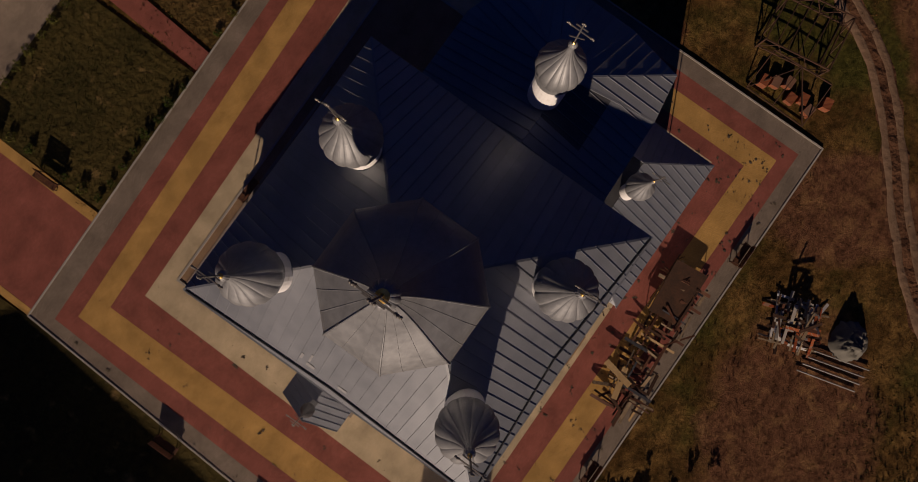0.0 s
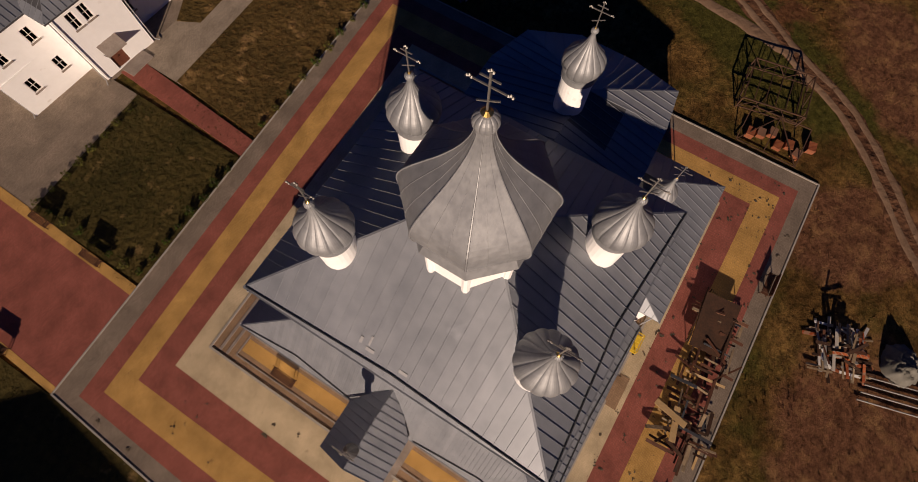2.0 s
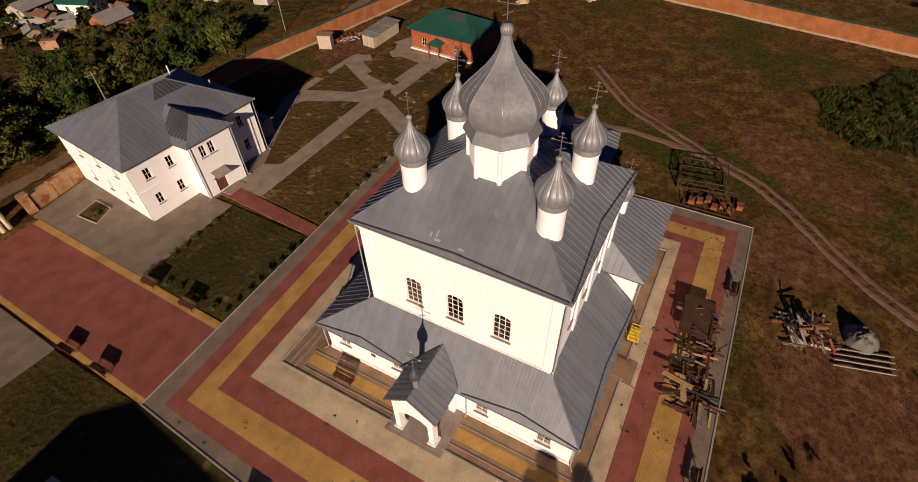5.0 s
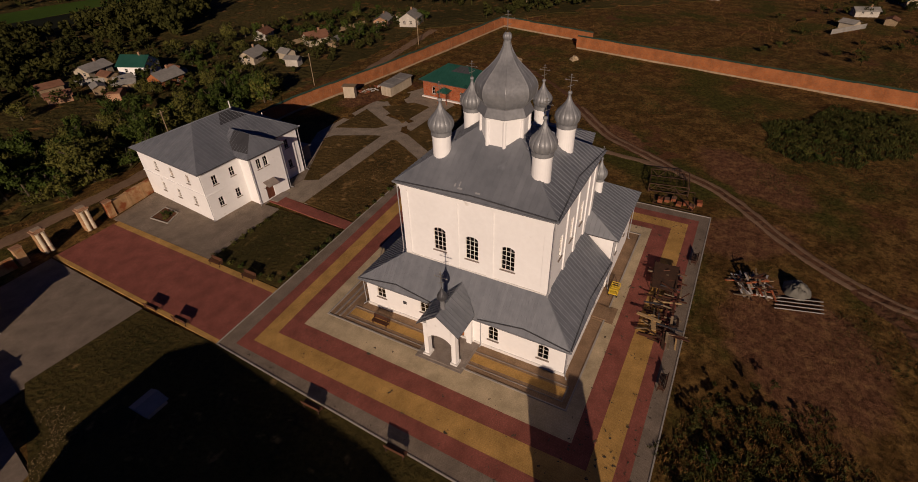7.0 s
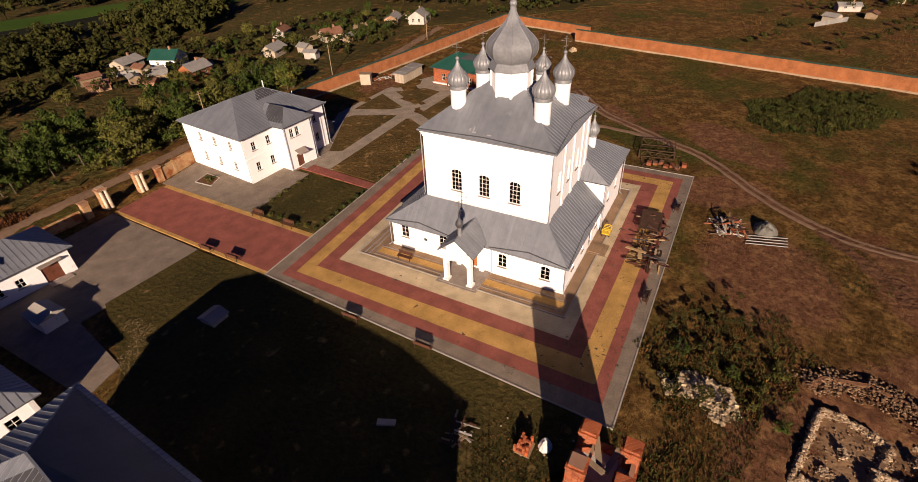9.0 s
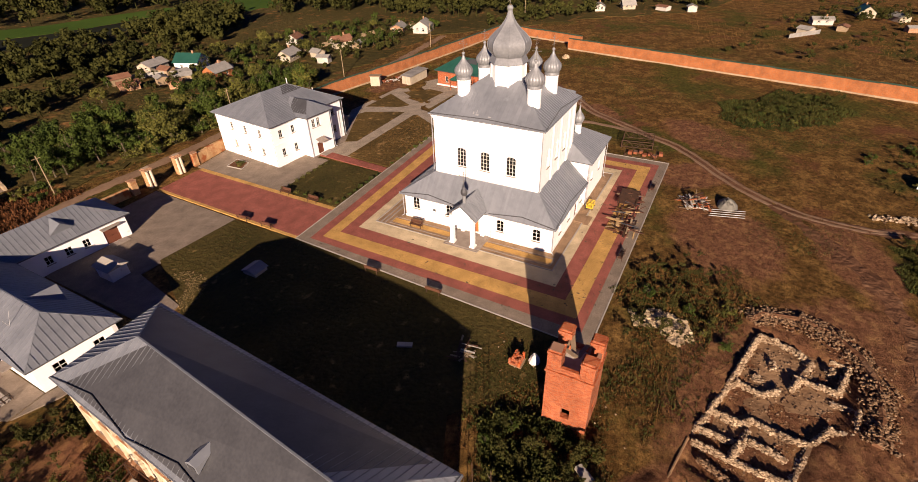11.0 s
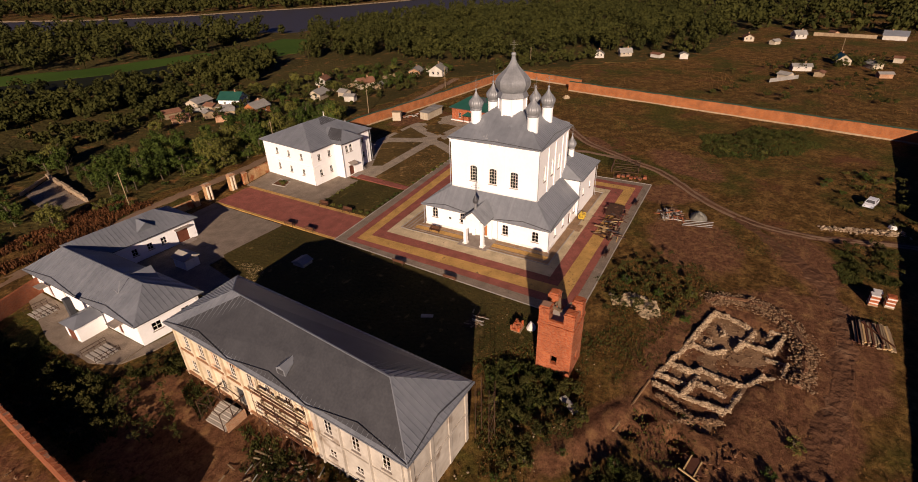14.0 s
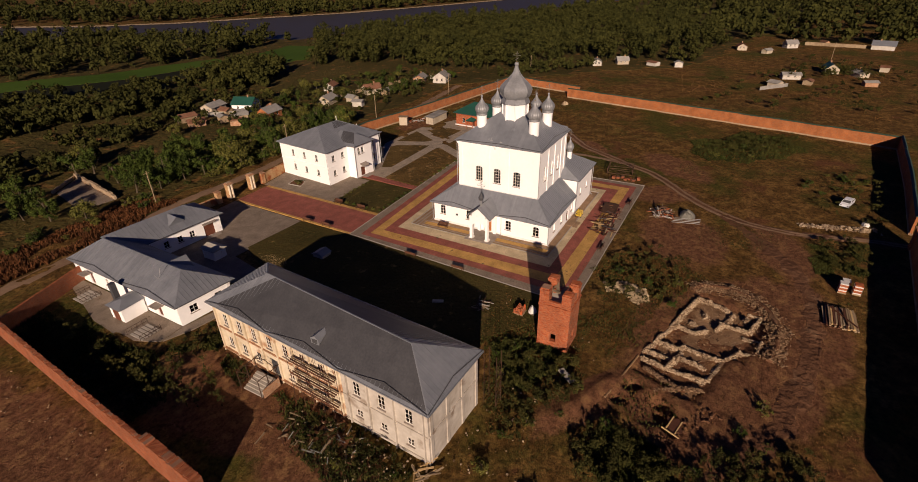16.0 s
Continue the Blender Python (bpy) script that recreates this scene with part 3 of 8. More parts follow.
RA, RU, RW = Vector((-37.5, -30.8)), Vector((21.9, -6.0)).normalized(), Vector((-0.264, -0.964))      # corner and directions of the dig


def dig_place(x, y):
    d = Vector((x, y)) - RA
    return d.dot(RU), d.dot(RW)


# dug holes beside the dig: centre, half length and width, turn, depth
PITS = [(-43.8, -35.9, 2.7, 1.05, 0.5, 1.9), (-43.9, -33.4, 2.4, 1.9, 0.5, 0.45), (-40.6, -31.4, 1.1, 0.8, -0.9, 1.2), (-43.6, -30.5, 1.1, 0.7, -1.0, 1.1), (-39.3, -36.9, 0.9, 0.6, 1.5, 0.9), (-37.7, -38.2, 1.7, 0.5, -0.33, 0.9)]


def ground_height(x, y):
    h = 0.14 * noise.noise(Vector((x * 0.09, y * 0.09, 0))) + 0.07 * noise.noise(Vector((x * 0.31, y * 0.31, 5))) + 0.05 * noise.noise(Vector((x * 0.9, y * 0.9, 9)))
    if -66 < x < 34 and -20 < y < 70:
        return -0.16 + min(h, 0) * 0.3
    s, w = dig_place(x, y)
    dig = -0.5 * min(1.0, max(0.0, min(s + 0.6, 23.4 - s, w + 0.7, (10.6 if s > 11 else 9.0) - w) / 0.9))
    for cx, cy, rx, ry, turn, deep in PITS:
        u, v = (x - cx) * math.cos(turn) + (y - cy) * math.sin(turn), (y - cy) * math.cos(turn) - (x - cx) * math.sin(turn)
        dig = min(dig, -deep * min(1.0, max(0.0, (1.25 - math.hypot(u / rx, v / ry)) * 2.5)))
    u, v = (x + 46.0) * -0.9 + (y + 26.6) * 0.43, (y + 26.6) * -0.9 - (x + 46.0) * 0.43
    ridge = 0.55 * math.exp(-(v / 1.1) ** 2) * min(1.0, max(0.0, (8.0 - abs(u)) / 2.5)) if dig > -0.05 else 0.0
    return -0.08 + h + dig + ridge


def ground_sheet():
    """One sheet to the horizon, finer and uneven near the walls, flat under what is built."""
    xs = np.concatenate([[-3500, -1500, -700, -300], np.linspace(-160, -72, 45), np.linspace(-70, 0, 141), np.linspace(2, 160, 80), [220, 320, 480, 700, 1500, 3500]])
    ys = np.concatenate([[-3500, -1500, -700, -300], np.linspace(-120, -52, 35), np.linspace(-50, -24, 53), np.linspace(-22, 140, 82), [200, 300, 450, 700, 1500, 3500]])
    g = Geo()
    for y in ys:
        for x in xs:
            g.v.append((float(x), float(y), ground_height(x, y)))
    n = len(xs)
    g.f = [(r * n + c, r * n + c + 1, (r + 1) * n + c + 1, (r + 1) * n + c) for r in range(len(ys) - 1) for c in range(n - 1)]
    return put("ground", g, M_GROUND, "dry brown steppe grass with bare earth patches", "ground", kind="structure", smooth=True)


ground_sheet()

# The plaza round the church, ring inside ring: corners w, s, e, n of each ring, from the outside in.
RINGS = [((-24.9, 28.2), (-27.6, -19.2), (27.0, -19.2), (26.4, 30.4)),
         ((-23.9, 26.3), (-25.4, -17.7), (25.4, -17.8), (25.2, 29.0)),
         ((-22.6, 24.8), (-23.4, -16.4), (23.8, -16.5), (23.6, 27.6)),
         ((-20.4, 23.1), (-20.6, -14.1), (21.7, -14.4), (21.6, 25.4)),
         ((-17.9, 21.3), (-18.6, -12.1), (20.3, -11.9), (20.2, 22.8)),
         ((-15.3, 19.9), (-15.5, -10.6), (18.2, -10.8), (18.2, 20.6))]


def ring(outer, inner, z0, z1):
    g = Geo()
    for i in range(4):
        k = (i + 1) % 4
        q = [outer[i], outer[k], inner[k], inner[i]]
        g.prism(q, z0, z1)
    return g


plaza = thing("pavement", (0, 0, 0), "church plaza of red, yellow and cream pavers in bands", "pavement")
plaza["kind"] = "structure"
for i, (nm, mt, lb) in enumerate((("paving_border", M_GREYPAVE, "grey paver border"), ("paving_band", M_RED, "red paver band"), ("paving_band", M_YELLOW, "yellow paver band"),
                                  ("paving_band", M_RED, "red paver band"), ("paving_band", M_CREAM, "cream paver band"))):
    part(nm, ring(RINGS[i], RINGS[i + 1], -0.3, 0.0), mt, plaza, lb)
kerb_in = [(p[0] * 1.0 + (0.18 if p[0] < 0 else -0.18), p[1] + (0.18 if p[1] < 0 else -0.18)) for p in RINGS[5]]
part("kerb", ring(RINGS[5], kerb_in, -0.3, 0.07), M_KERB, plaza, "low grey stone kerb")
part("apron", Geo().prism(list(kerb_in), -0.3, -0.02), M_BROWNPAVE, plaza, "brown paver apron round the walls")
for dy in (0.75, 1.45):
    part("apron_step", Geo().prism([(-14.9, 19.6 - dy), (6.0, 19.85 - dy), (6.0, 20.1 - dy), (-14.9, 19.85 - dy)], -0.2, 0.05), M_SILL, plaza, "low stone step along the apron")
nest = [(-14.6, 17.6), (-14.6, -9.9), (-12.5, -9.9), (-12.5, 17.6)]
part("apron_edge", ring(nest, [(-14.48, 17.48), (-14.48, -9.78), (-12.62, -9.78), (-12.62, 17.48)], -0.2, 0.03), M_SILL, plaza, "thin stone edging of the apron")
for x0, x1 in ((-14.0, -12.9),):
    part("apron_band", Geo().prism([(x0, -9.7), (x1, -9.7), (x1, 17.4), (x0, 17.4)], -0.1, -0.012), M_YELLOW, plaza, "yellow paver strip")
out_k = [(p[0] + (-0.14 if p[0] < 0 else 0.14), p[1] + (-0.14 if p[1] < 0 else 0.14)) for p in RINGS[0]]
part("kerb", ring(out_k, RINGS[0], -0.3, 0.06), M_KERB, plaza, "pale concrete edging kerb")

# The way to the gate and the court of the house
sheet("road", [(-25.0, 27.9), (-23.6, 27.95), (-15.6, 28.35), (-14.6, 28.4), (-13.9, 63.8), (-23.6, 63.6)], -0.015, M_RED, "red paver avenue to the gate", "avenue", 0.3)
for x0, x1, x2, x3 in ((-25.0, -24.4, -23.4, -24.0), (-15.5, -14.6, -13.8, -14.7)):
    sheet("trim", [(x0, 28.0), (x1, 28.1), (x2, 63.7), (x3, 63.7)], -0.004, M_YELLOW, "yellow paver edge of the avenue", "paving", 0.3)
sheet("pavement", [(-14.55, 41.8), (0.2, 43.0), (0.2, 46.2), (12.5, 46.0), (14.5, 49.0), (-4.0, 67.0), (-13.8, 65.2)], -0.03, M_GREYPAVE, "grey paved court in front of the house", "court", 0.3)
sheet("pavement", [(-42.0, 42.0), (-25.05, 41.8), (-24.3, 63.5), (-34.0, 63.0), (-48.5, 54.0), (-48.5, 30.0), (-44.0, 31.0)], -0.03, M_GREYPAVE, "grey paved yard beside the avenue", "yard", 0.3)
sheet("pavement", [(-66.0, 45.5), (-66.6, 36.5), (-64.2, 31.2), (-60.4, 31.6), (-60.3, 62.0), (-61.6, 62.0)], -0.03, M_GREYPAVE, "grey paved strip behind the low house", "yard", 0.3)
sheet("pavement", [(-64.0, 31.0), (-60.0, 29.4), (-50.0, 27.8), (-50.0, 29.3), (-60.4, 31.4)], -0.03, M_GREYPAVE, "narrow paved strip between the houses", "yard", 0.3)
sheet("pavement", [(0.3, 29.25), (2.2, 29.3), (3.6, 46.1), (1.3, 46.2)], -0.02, M_RED, "narrow red paver path to the house door", "path", 0.3)
LAWNS = {"lawn": [[(-14.3, 28.75), (0.0, 29.5), (0.2, 42.8), (-14.3, 42.2)], [(-25.1, 28.2), (-25.2, 41.7), (-38.5, 42.6), (-44.5, 30.0), (-49.8, 24.0), (-51.6, -13.0), (-43.0, -9.0), (-30.0, -19.2), (-27.78, -19.2)],
                  [(2.7, 29.5), (7.3, 29.6), (24.2, 30.6), (30.2, 40.2), (29.7, 41.0), (3.5, 40.6)], [(9.3, 45.9), (24.6, 54.1), (26.6, 53.3), (30.2, 45.6), (30.6, 44.1), (10.5, 43.6)],
                  [(30.0, 55.6), (41.4, 55.7), (35.5, 45.8), (33.2, 47.4)], [(44.0, 53.3), (49.2, 47.8), (48.3, 43.0), (37.8, 43.7)], [(33.6, 39.8), (47.5, 39.4), (46.5, 33.0), (28.2, 31.2)]]}
for i, poly in enumerate(LAWNS["lawn"]):
    sheet("lawn", poly, -0.015, M_LAWN if i < 2 else M_DRYLAWN, "patchy mown lawn edged by paths", "lawn", 0.3)
PATHS = [[(3.5, 46.2), (3.4, 39.8), (12.0, 39.6), (24.0, 30.7), (28.6, 30.8), (36.0, 39.4), (50.0, 38.6), (52.6, 38.0), (53.2, 47.0), (60.0, 47.6), (60.0, 50.4), (45.4, 57.0), (26.6, 57.5), (13.6, 51.6), (12.5, 46.0)]]
for poly in PATHS:
    sheet("path", poly, -0.045, M_PATHPAVE, "grey paved garden paths between lawns", "path", 0.3, kind="structure")


def ribbon(name, pts, width, z, mat, label, wobble=0.25, cat="road", drape=True):
    """A strip along a line of points, with uneven edges."""
    rnd = random.Random(len(pts) + int(width * 100))
    dense = []
    for a, b in zip(pts, pts[1:]):
        k = max(2, int(math.dist(a, b) / 1.5))
        dense += [(a[0] + (b[0] - a[0]) * i / k, a[1] + (b[1] - a[1]) * i / k) for i in range(k)]
    dense.append(pts[-1])
    for _ in range(6):
        dense = [dense[0]] + [((a[0] + 2 * b[0] + c[0]) / 4, (a[1] + 2 * b[1] + c[1]) / 4) for a, b, c in zip(dense, dense[1:], dense[2:])] + [dense[-1]]
    g = Geo()
    for i, p in enumerate(dense):
        q, r = dense[max(0, i - 1)], dense[min(len(dense) - 1, i + 1)]
        d = Vector((r[0] - q[0], r[1] - q[1])).normalized()
        w = width / 2 + rnd.uniform(-wobble, wobble)
        w2 = width / 2 + rnd.uniform(-wobble, wobble)
        for f in (1.0, 0.75, 0.4, 0.0, -0.4, -0.75, -1.0):
            ww = w * f if f > 0 else w2 * f
            px, py = p[0] - d.y * ww, p[1] + d.x * ww
            g.v.append((px, py, (max(z, 0.0) + ground_height(px, py) + 0.04 - 0.1 * f ** 4) if drape else z))
        if i:
            k = 7 * i
            g.f += [(k - 7 + q, k - 6 + q, k + 1 + q, k + q) for q in range(6)]
    return put(name, g, mat, label, cat, kind="structure", smooth=True)


ROAD = [(62, 12), (50, 2.5), (43, -8.5), (40.2, -12.2), (37, -19.3), (30.4, -25), (24.5, -29.7), (19.5, -35), (16.5, -40), (15, -46), (15.2, -52.5), (17.7, -59.6), (18.8, -66), (19, -74)]
ribbon("road", ROAD, 3.3, 0.0, M_EARTH, "worn dirt road across the yard", 0.35)
for off in (-0.85, 0.85):
    ribbon("road", [(x + off * 0.6, y - off * 0.6) for x, y in ROAD], 0.95, 0.02, M_TRACK, "pale wheel track of the dirt road", 0.16)
ROAD2 = [(18, -37.5), (12, -42), (8.9, -44.4), (-0.6, -50.1), (-9.4, -52.5), (-20, -52), (-28.4, -50.8), (-42, -47), (-52, -41)]
ribbon("road", ROAD2, 3.4, -0.005, M_EARTH, "bare earth track past the dig", 0.9)
for off in (-0.9, 0.9):
    ribbon("road", [(x + off * 0.3, y + off) for x, y in ROAD2[:7]], 0.4, 0.0, M_EARTH, "faint wheel track", 0.16)
ribbon("road", [(110, 78), (60, 72), (33, 76), (5, 76), (-10, 74), (-32, 74.5), (-57, 69.5), (-70, 68.5), (-100, 66)], 3.4, 0.02, M_TRACK, "pale dirt lane outside the wall", 0.4)
ribbon("road", [(44.5, 22), (42.9, 8.7), (42.4, -2.6), (40.4, -12)], 1.8, 0.01, M_TRACK, "side track joining the dirt road", 0.3)
ribbon("road", [(62, 12), (72, 20), (90, 40)], 1.6, 0.0, M_EARTH, "faint dirt track", 0.4)


def jag(poly, amp=0.5, step=1.2, seed=3):
    """An outline cut into short steps, each pushed a little to and fro."""
    out = []
    for (x0, y0), (x1, y1) in zip(poly, poly[1:] + poly[:1]):
        n = max(1, int(math.dist((x0, y0), (x1, y1)) / step))
        for i in range(n):
            x, y = x0 + (x1 - x0) * i / n, y0 + (y1 - y0) * i / n
            out.append((x + amp * noise.noise(Vector((x * 0.8 / step, y * 0.8 / step, seed))) * 2, y + amp * noise.noise(Vector((x * 0.8 / step, y * 0.8 / step, seed + 9))) * 2))
    return out


sheet("ground", [tuple(RA + RU * s + RW * w) for s, w in ((-0.2, -0.2), (22.9, -0.2), (22.9, 10.1), (11.0, 10.1), (10.6, 8.6), (-0.2, 8.6))], -0.6, M_DIGFLOOR, "dug brown earth floor of the dig", "ground", 0.3)
SCRUB = [(-220, 80), (-34, 79.5), (45, 80), (108, 83), (128, 62), (150, 46), (196, -6), (216, -14), (300, -26), (420, -60), (900, -110), (1000, 60), (480, 172), (330, 236), (206, 260), (190, 314), (152, 396), (60, 610), (-300, 620), (-300, 90)]
sheet("ground", jag(SCRUB, 2.5, 4.0), 0.06, M_SCRUB, "overgrown scrub and rough grass outside the walls", "ground", 0.6)
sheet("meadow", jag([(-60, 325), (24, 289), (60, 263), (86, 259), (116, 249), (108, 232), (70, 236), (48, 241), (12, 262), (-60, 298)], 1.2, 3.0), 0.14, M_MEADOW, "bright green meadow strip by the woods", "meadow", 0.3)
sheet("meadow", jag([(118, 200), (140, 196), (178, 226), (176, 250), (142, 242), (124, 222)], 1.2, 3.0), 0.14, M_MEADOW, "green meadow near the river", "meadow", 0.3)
# this dark strip is backwater and painted tree shade in one
sheet("water", jag([(-60, 297), (12, 261), (48, 240), (70, 235), (108, 231), (92, 217), (54, 211), (34, 216), (14, 234), (-60, 264)], 1.2, 3.0), 0.12, M_SHADEWATER, "still backwater with the trees' shade put into its dark colour", "backwater", 0.3)
sheet("water", [(60, 620), (150, 400), (188, 318), (203, 268), (330, 240), (490, 185), (760, 120), (1100, 90), (1100, 226), (700, 286), (520, 341), (400, 386), (303, 453), (262, 475), (205, 541), (168, 625), (120, 745), (20, 1100)],
      0.05, M_WATER, "calm dark blue river", "river", 0.3)
ribbon("ground", [(20, 1110), (120, 752), (168, 632), (205, 548), (262, 482), (303, 460), (400, 393), (520, 348), (700, 293), (1100, 233)], 12.0, 0.3, M_SAND, "pale sandy far bank of the river", 3.0, "bank", False)

# ---- the church ----
church = thing("church", (-2, 3, 0), "white limewashed church with grey metal roofs and onion domes", "church")
UX0, UX1, UY0, UY1, UZ = -8.85, 6.3, -5.5, 11.5, 17.35      # upper block
LX0, LY0, LY1, LZ = -11.35, -8.9, 16.3, 4.25                # lower tier
UP = dict(arch=True, cols=3, rows=5, depth=0.1)
LOW = dict(arch=True, cols=2, rows=3, depth=0.1)
front_y = lambda y: UY1 - y
wall(church, (UX0, UY1), (UX0, UY0), 7.0, UZ, M_WHITE, [(front_y(7.0), 9.7, 1.5, 3.0, 'window', UP), (front_y(3.1), 9.7, 1.5, 3.0, 'window', UP), (front_y(-1.05), 9.7, 1.5, 3.0, 'window', UP)], 0.7)
wall(church, (UX0, UY0), (UX1, UY0), 7.0, UZ, M_WHITE, [(x - UX0, 10.6, 1.0, 2.9, 'window', UP) for x in (-5.6, -2.0, 1.6)], 0.7)
wall(church, (UX1, UY0), (UX1, UY1), 0.0, UZ, M_WHITE, (), 0.7)
wall(church, (UX1, UY1), (UX0, UY1), 7.0, UZ, M_WHITE, [(UX1 - x, 10.6, 1.0, 2.6, 'window', UP) for x in (-5.6, -2.0, 1.6)], 0.7)
# pilasters and cornice of the upper block
for y in (UY0 + 0.35, 1.0, 5.05, UY1 - 0.35):
    part("pilaster", Geo().box(UX0 - 0.09, UX0 + 0.01, y - 0.4, y + 0.4, 7.9, 16.6), M_WHITE, church)
for x in (UX0 + 0.4, -3.8, -0.2, 3.6, UX1 - 0.5):
    part("pilaster", Geo().box(x - 0.4, x + 0.4, UY0 - 0.14, UY0 + 0.01, 7.4, 16.6), M_WHITE, church)
corn = Geo()
for d, z0, z1 in ((0.12, 16.5, 16.8), (0.22, 16.8, 17.1), (0.34, 17.1, 17.34)):
    corn.box(UX0 - d, UX0 + 0.01, UY0 - d, UY1 + d, z0, z1).box(UX0, UX1, UY0 - d, UY0 + 0.01, z0, z1).box(UX0, UX1, UY1 - 0.01, UY1 + d, z0, z1)
part("cornice", corn, M_WHITE, church, weld=True)
EZ = 17.5
upper_eave = [(-9.45, 12.1, EZ), (-9.45, -6.1, EZ), (6.9, -6.1, EZ), (6.9, 12.1, EZ)]
hip_roof(church, upper_eave, [(-1.3, 3.9, EZ + 5.6), (-1.3, 2.1, EZ + 5.6)], 0.62, close=(0,))
part("gutter", Geo().bar(upper_eave[0], upper_eave[1], 0.13, 0.13), M_ROOF, church)
part("gutter", Geo().bar(upper_eave[1], upper_eave[2], 0.13, 0.13), M_ROOF, church)
slope_gutter(church, upper_eave[0], upper_eave[1], (-1.3, 3.0, EZ + 5.6), 1, 0.12, 0.5)
slope_gutter(church, upper_eave[1], upper_eave[2], (-1.3, 2.1, EZ + 5.6), 1, 0.12, 0.9)


def onion(R, H, n=16):
    """Profile of an onion dome: foot, belly, drawn-out neck."""
    pts = [(0.76, 0.0), (0.87, 0.06), (0.95, 0.13), (0.99, 0.2), (1.0, 0.27), (0.97, 0.34), (0.89, 0.41), (0.77, 0.48), (0.62, 0.555), (0.47, 0.63), (0.34, 0.71), (0.235, 0.79), (0.16, 0.87), (0.115, 0.94), (0.1, 1.0)]
    fine = []
    for i in range(len(pts) - 1):
        p0, p1, p2, p3 = pts[max(0, i - 1)], pts[i], pts[i + 1], pts[min(len(pts) - 1, i + 2)]
        for s in (0.0, 0.5):
            fine.append(tuple(0.5 * (2 * p1[k] + (p2[k] - p0[k]) * s + (2 * p0[k] - 5 * p1[k] + 4 * p2[k] - p3[k]) * s * s + (3 * p1[k] - p0[k] - 3 * p2[k] + p3[k]) * s ** 3) for k in (0, 1)))
    return [(R * r, H * h) for r, h in fine + [pts[-1]]]


def cross(parent, x, y, z, h):
    g = Geo()
    w = 0.02 + h * 0.021
    g.bar((x, y, z), (x, y, z + h), w)
    for hz, half, tilt in ((0.66, 0.36, 0.0), (0.84, 0.18, 0.0), (0.3, 0.2, 0.1)):
        g.bar((x + tilt * 0.3, y - half * h, z + (hz + tilt) * h), (x - tilt * 0.3, y + half * h, z + (hz - tilt) * h), w * 0.8)
    for dy, dz in ((-0.36, 0.66), (0.36, 0.66), (0, 1.0)):
        for k in (-1, 0, 1):
            g.lathe([(0.01, -w), (w, 0), (0.01, w)], 6, (x, y + dy * h + k * w * 1.2, z + dz * h + (w if k == 0 else 0)))
    return part("cross", g, M_SILVER, parent, "silvery three-barred cross with trefoil ends")


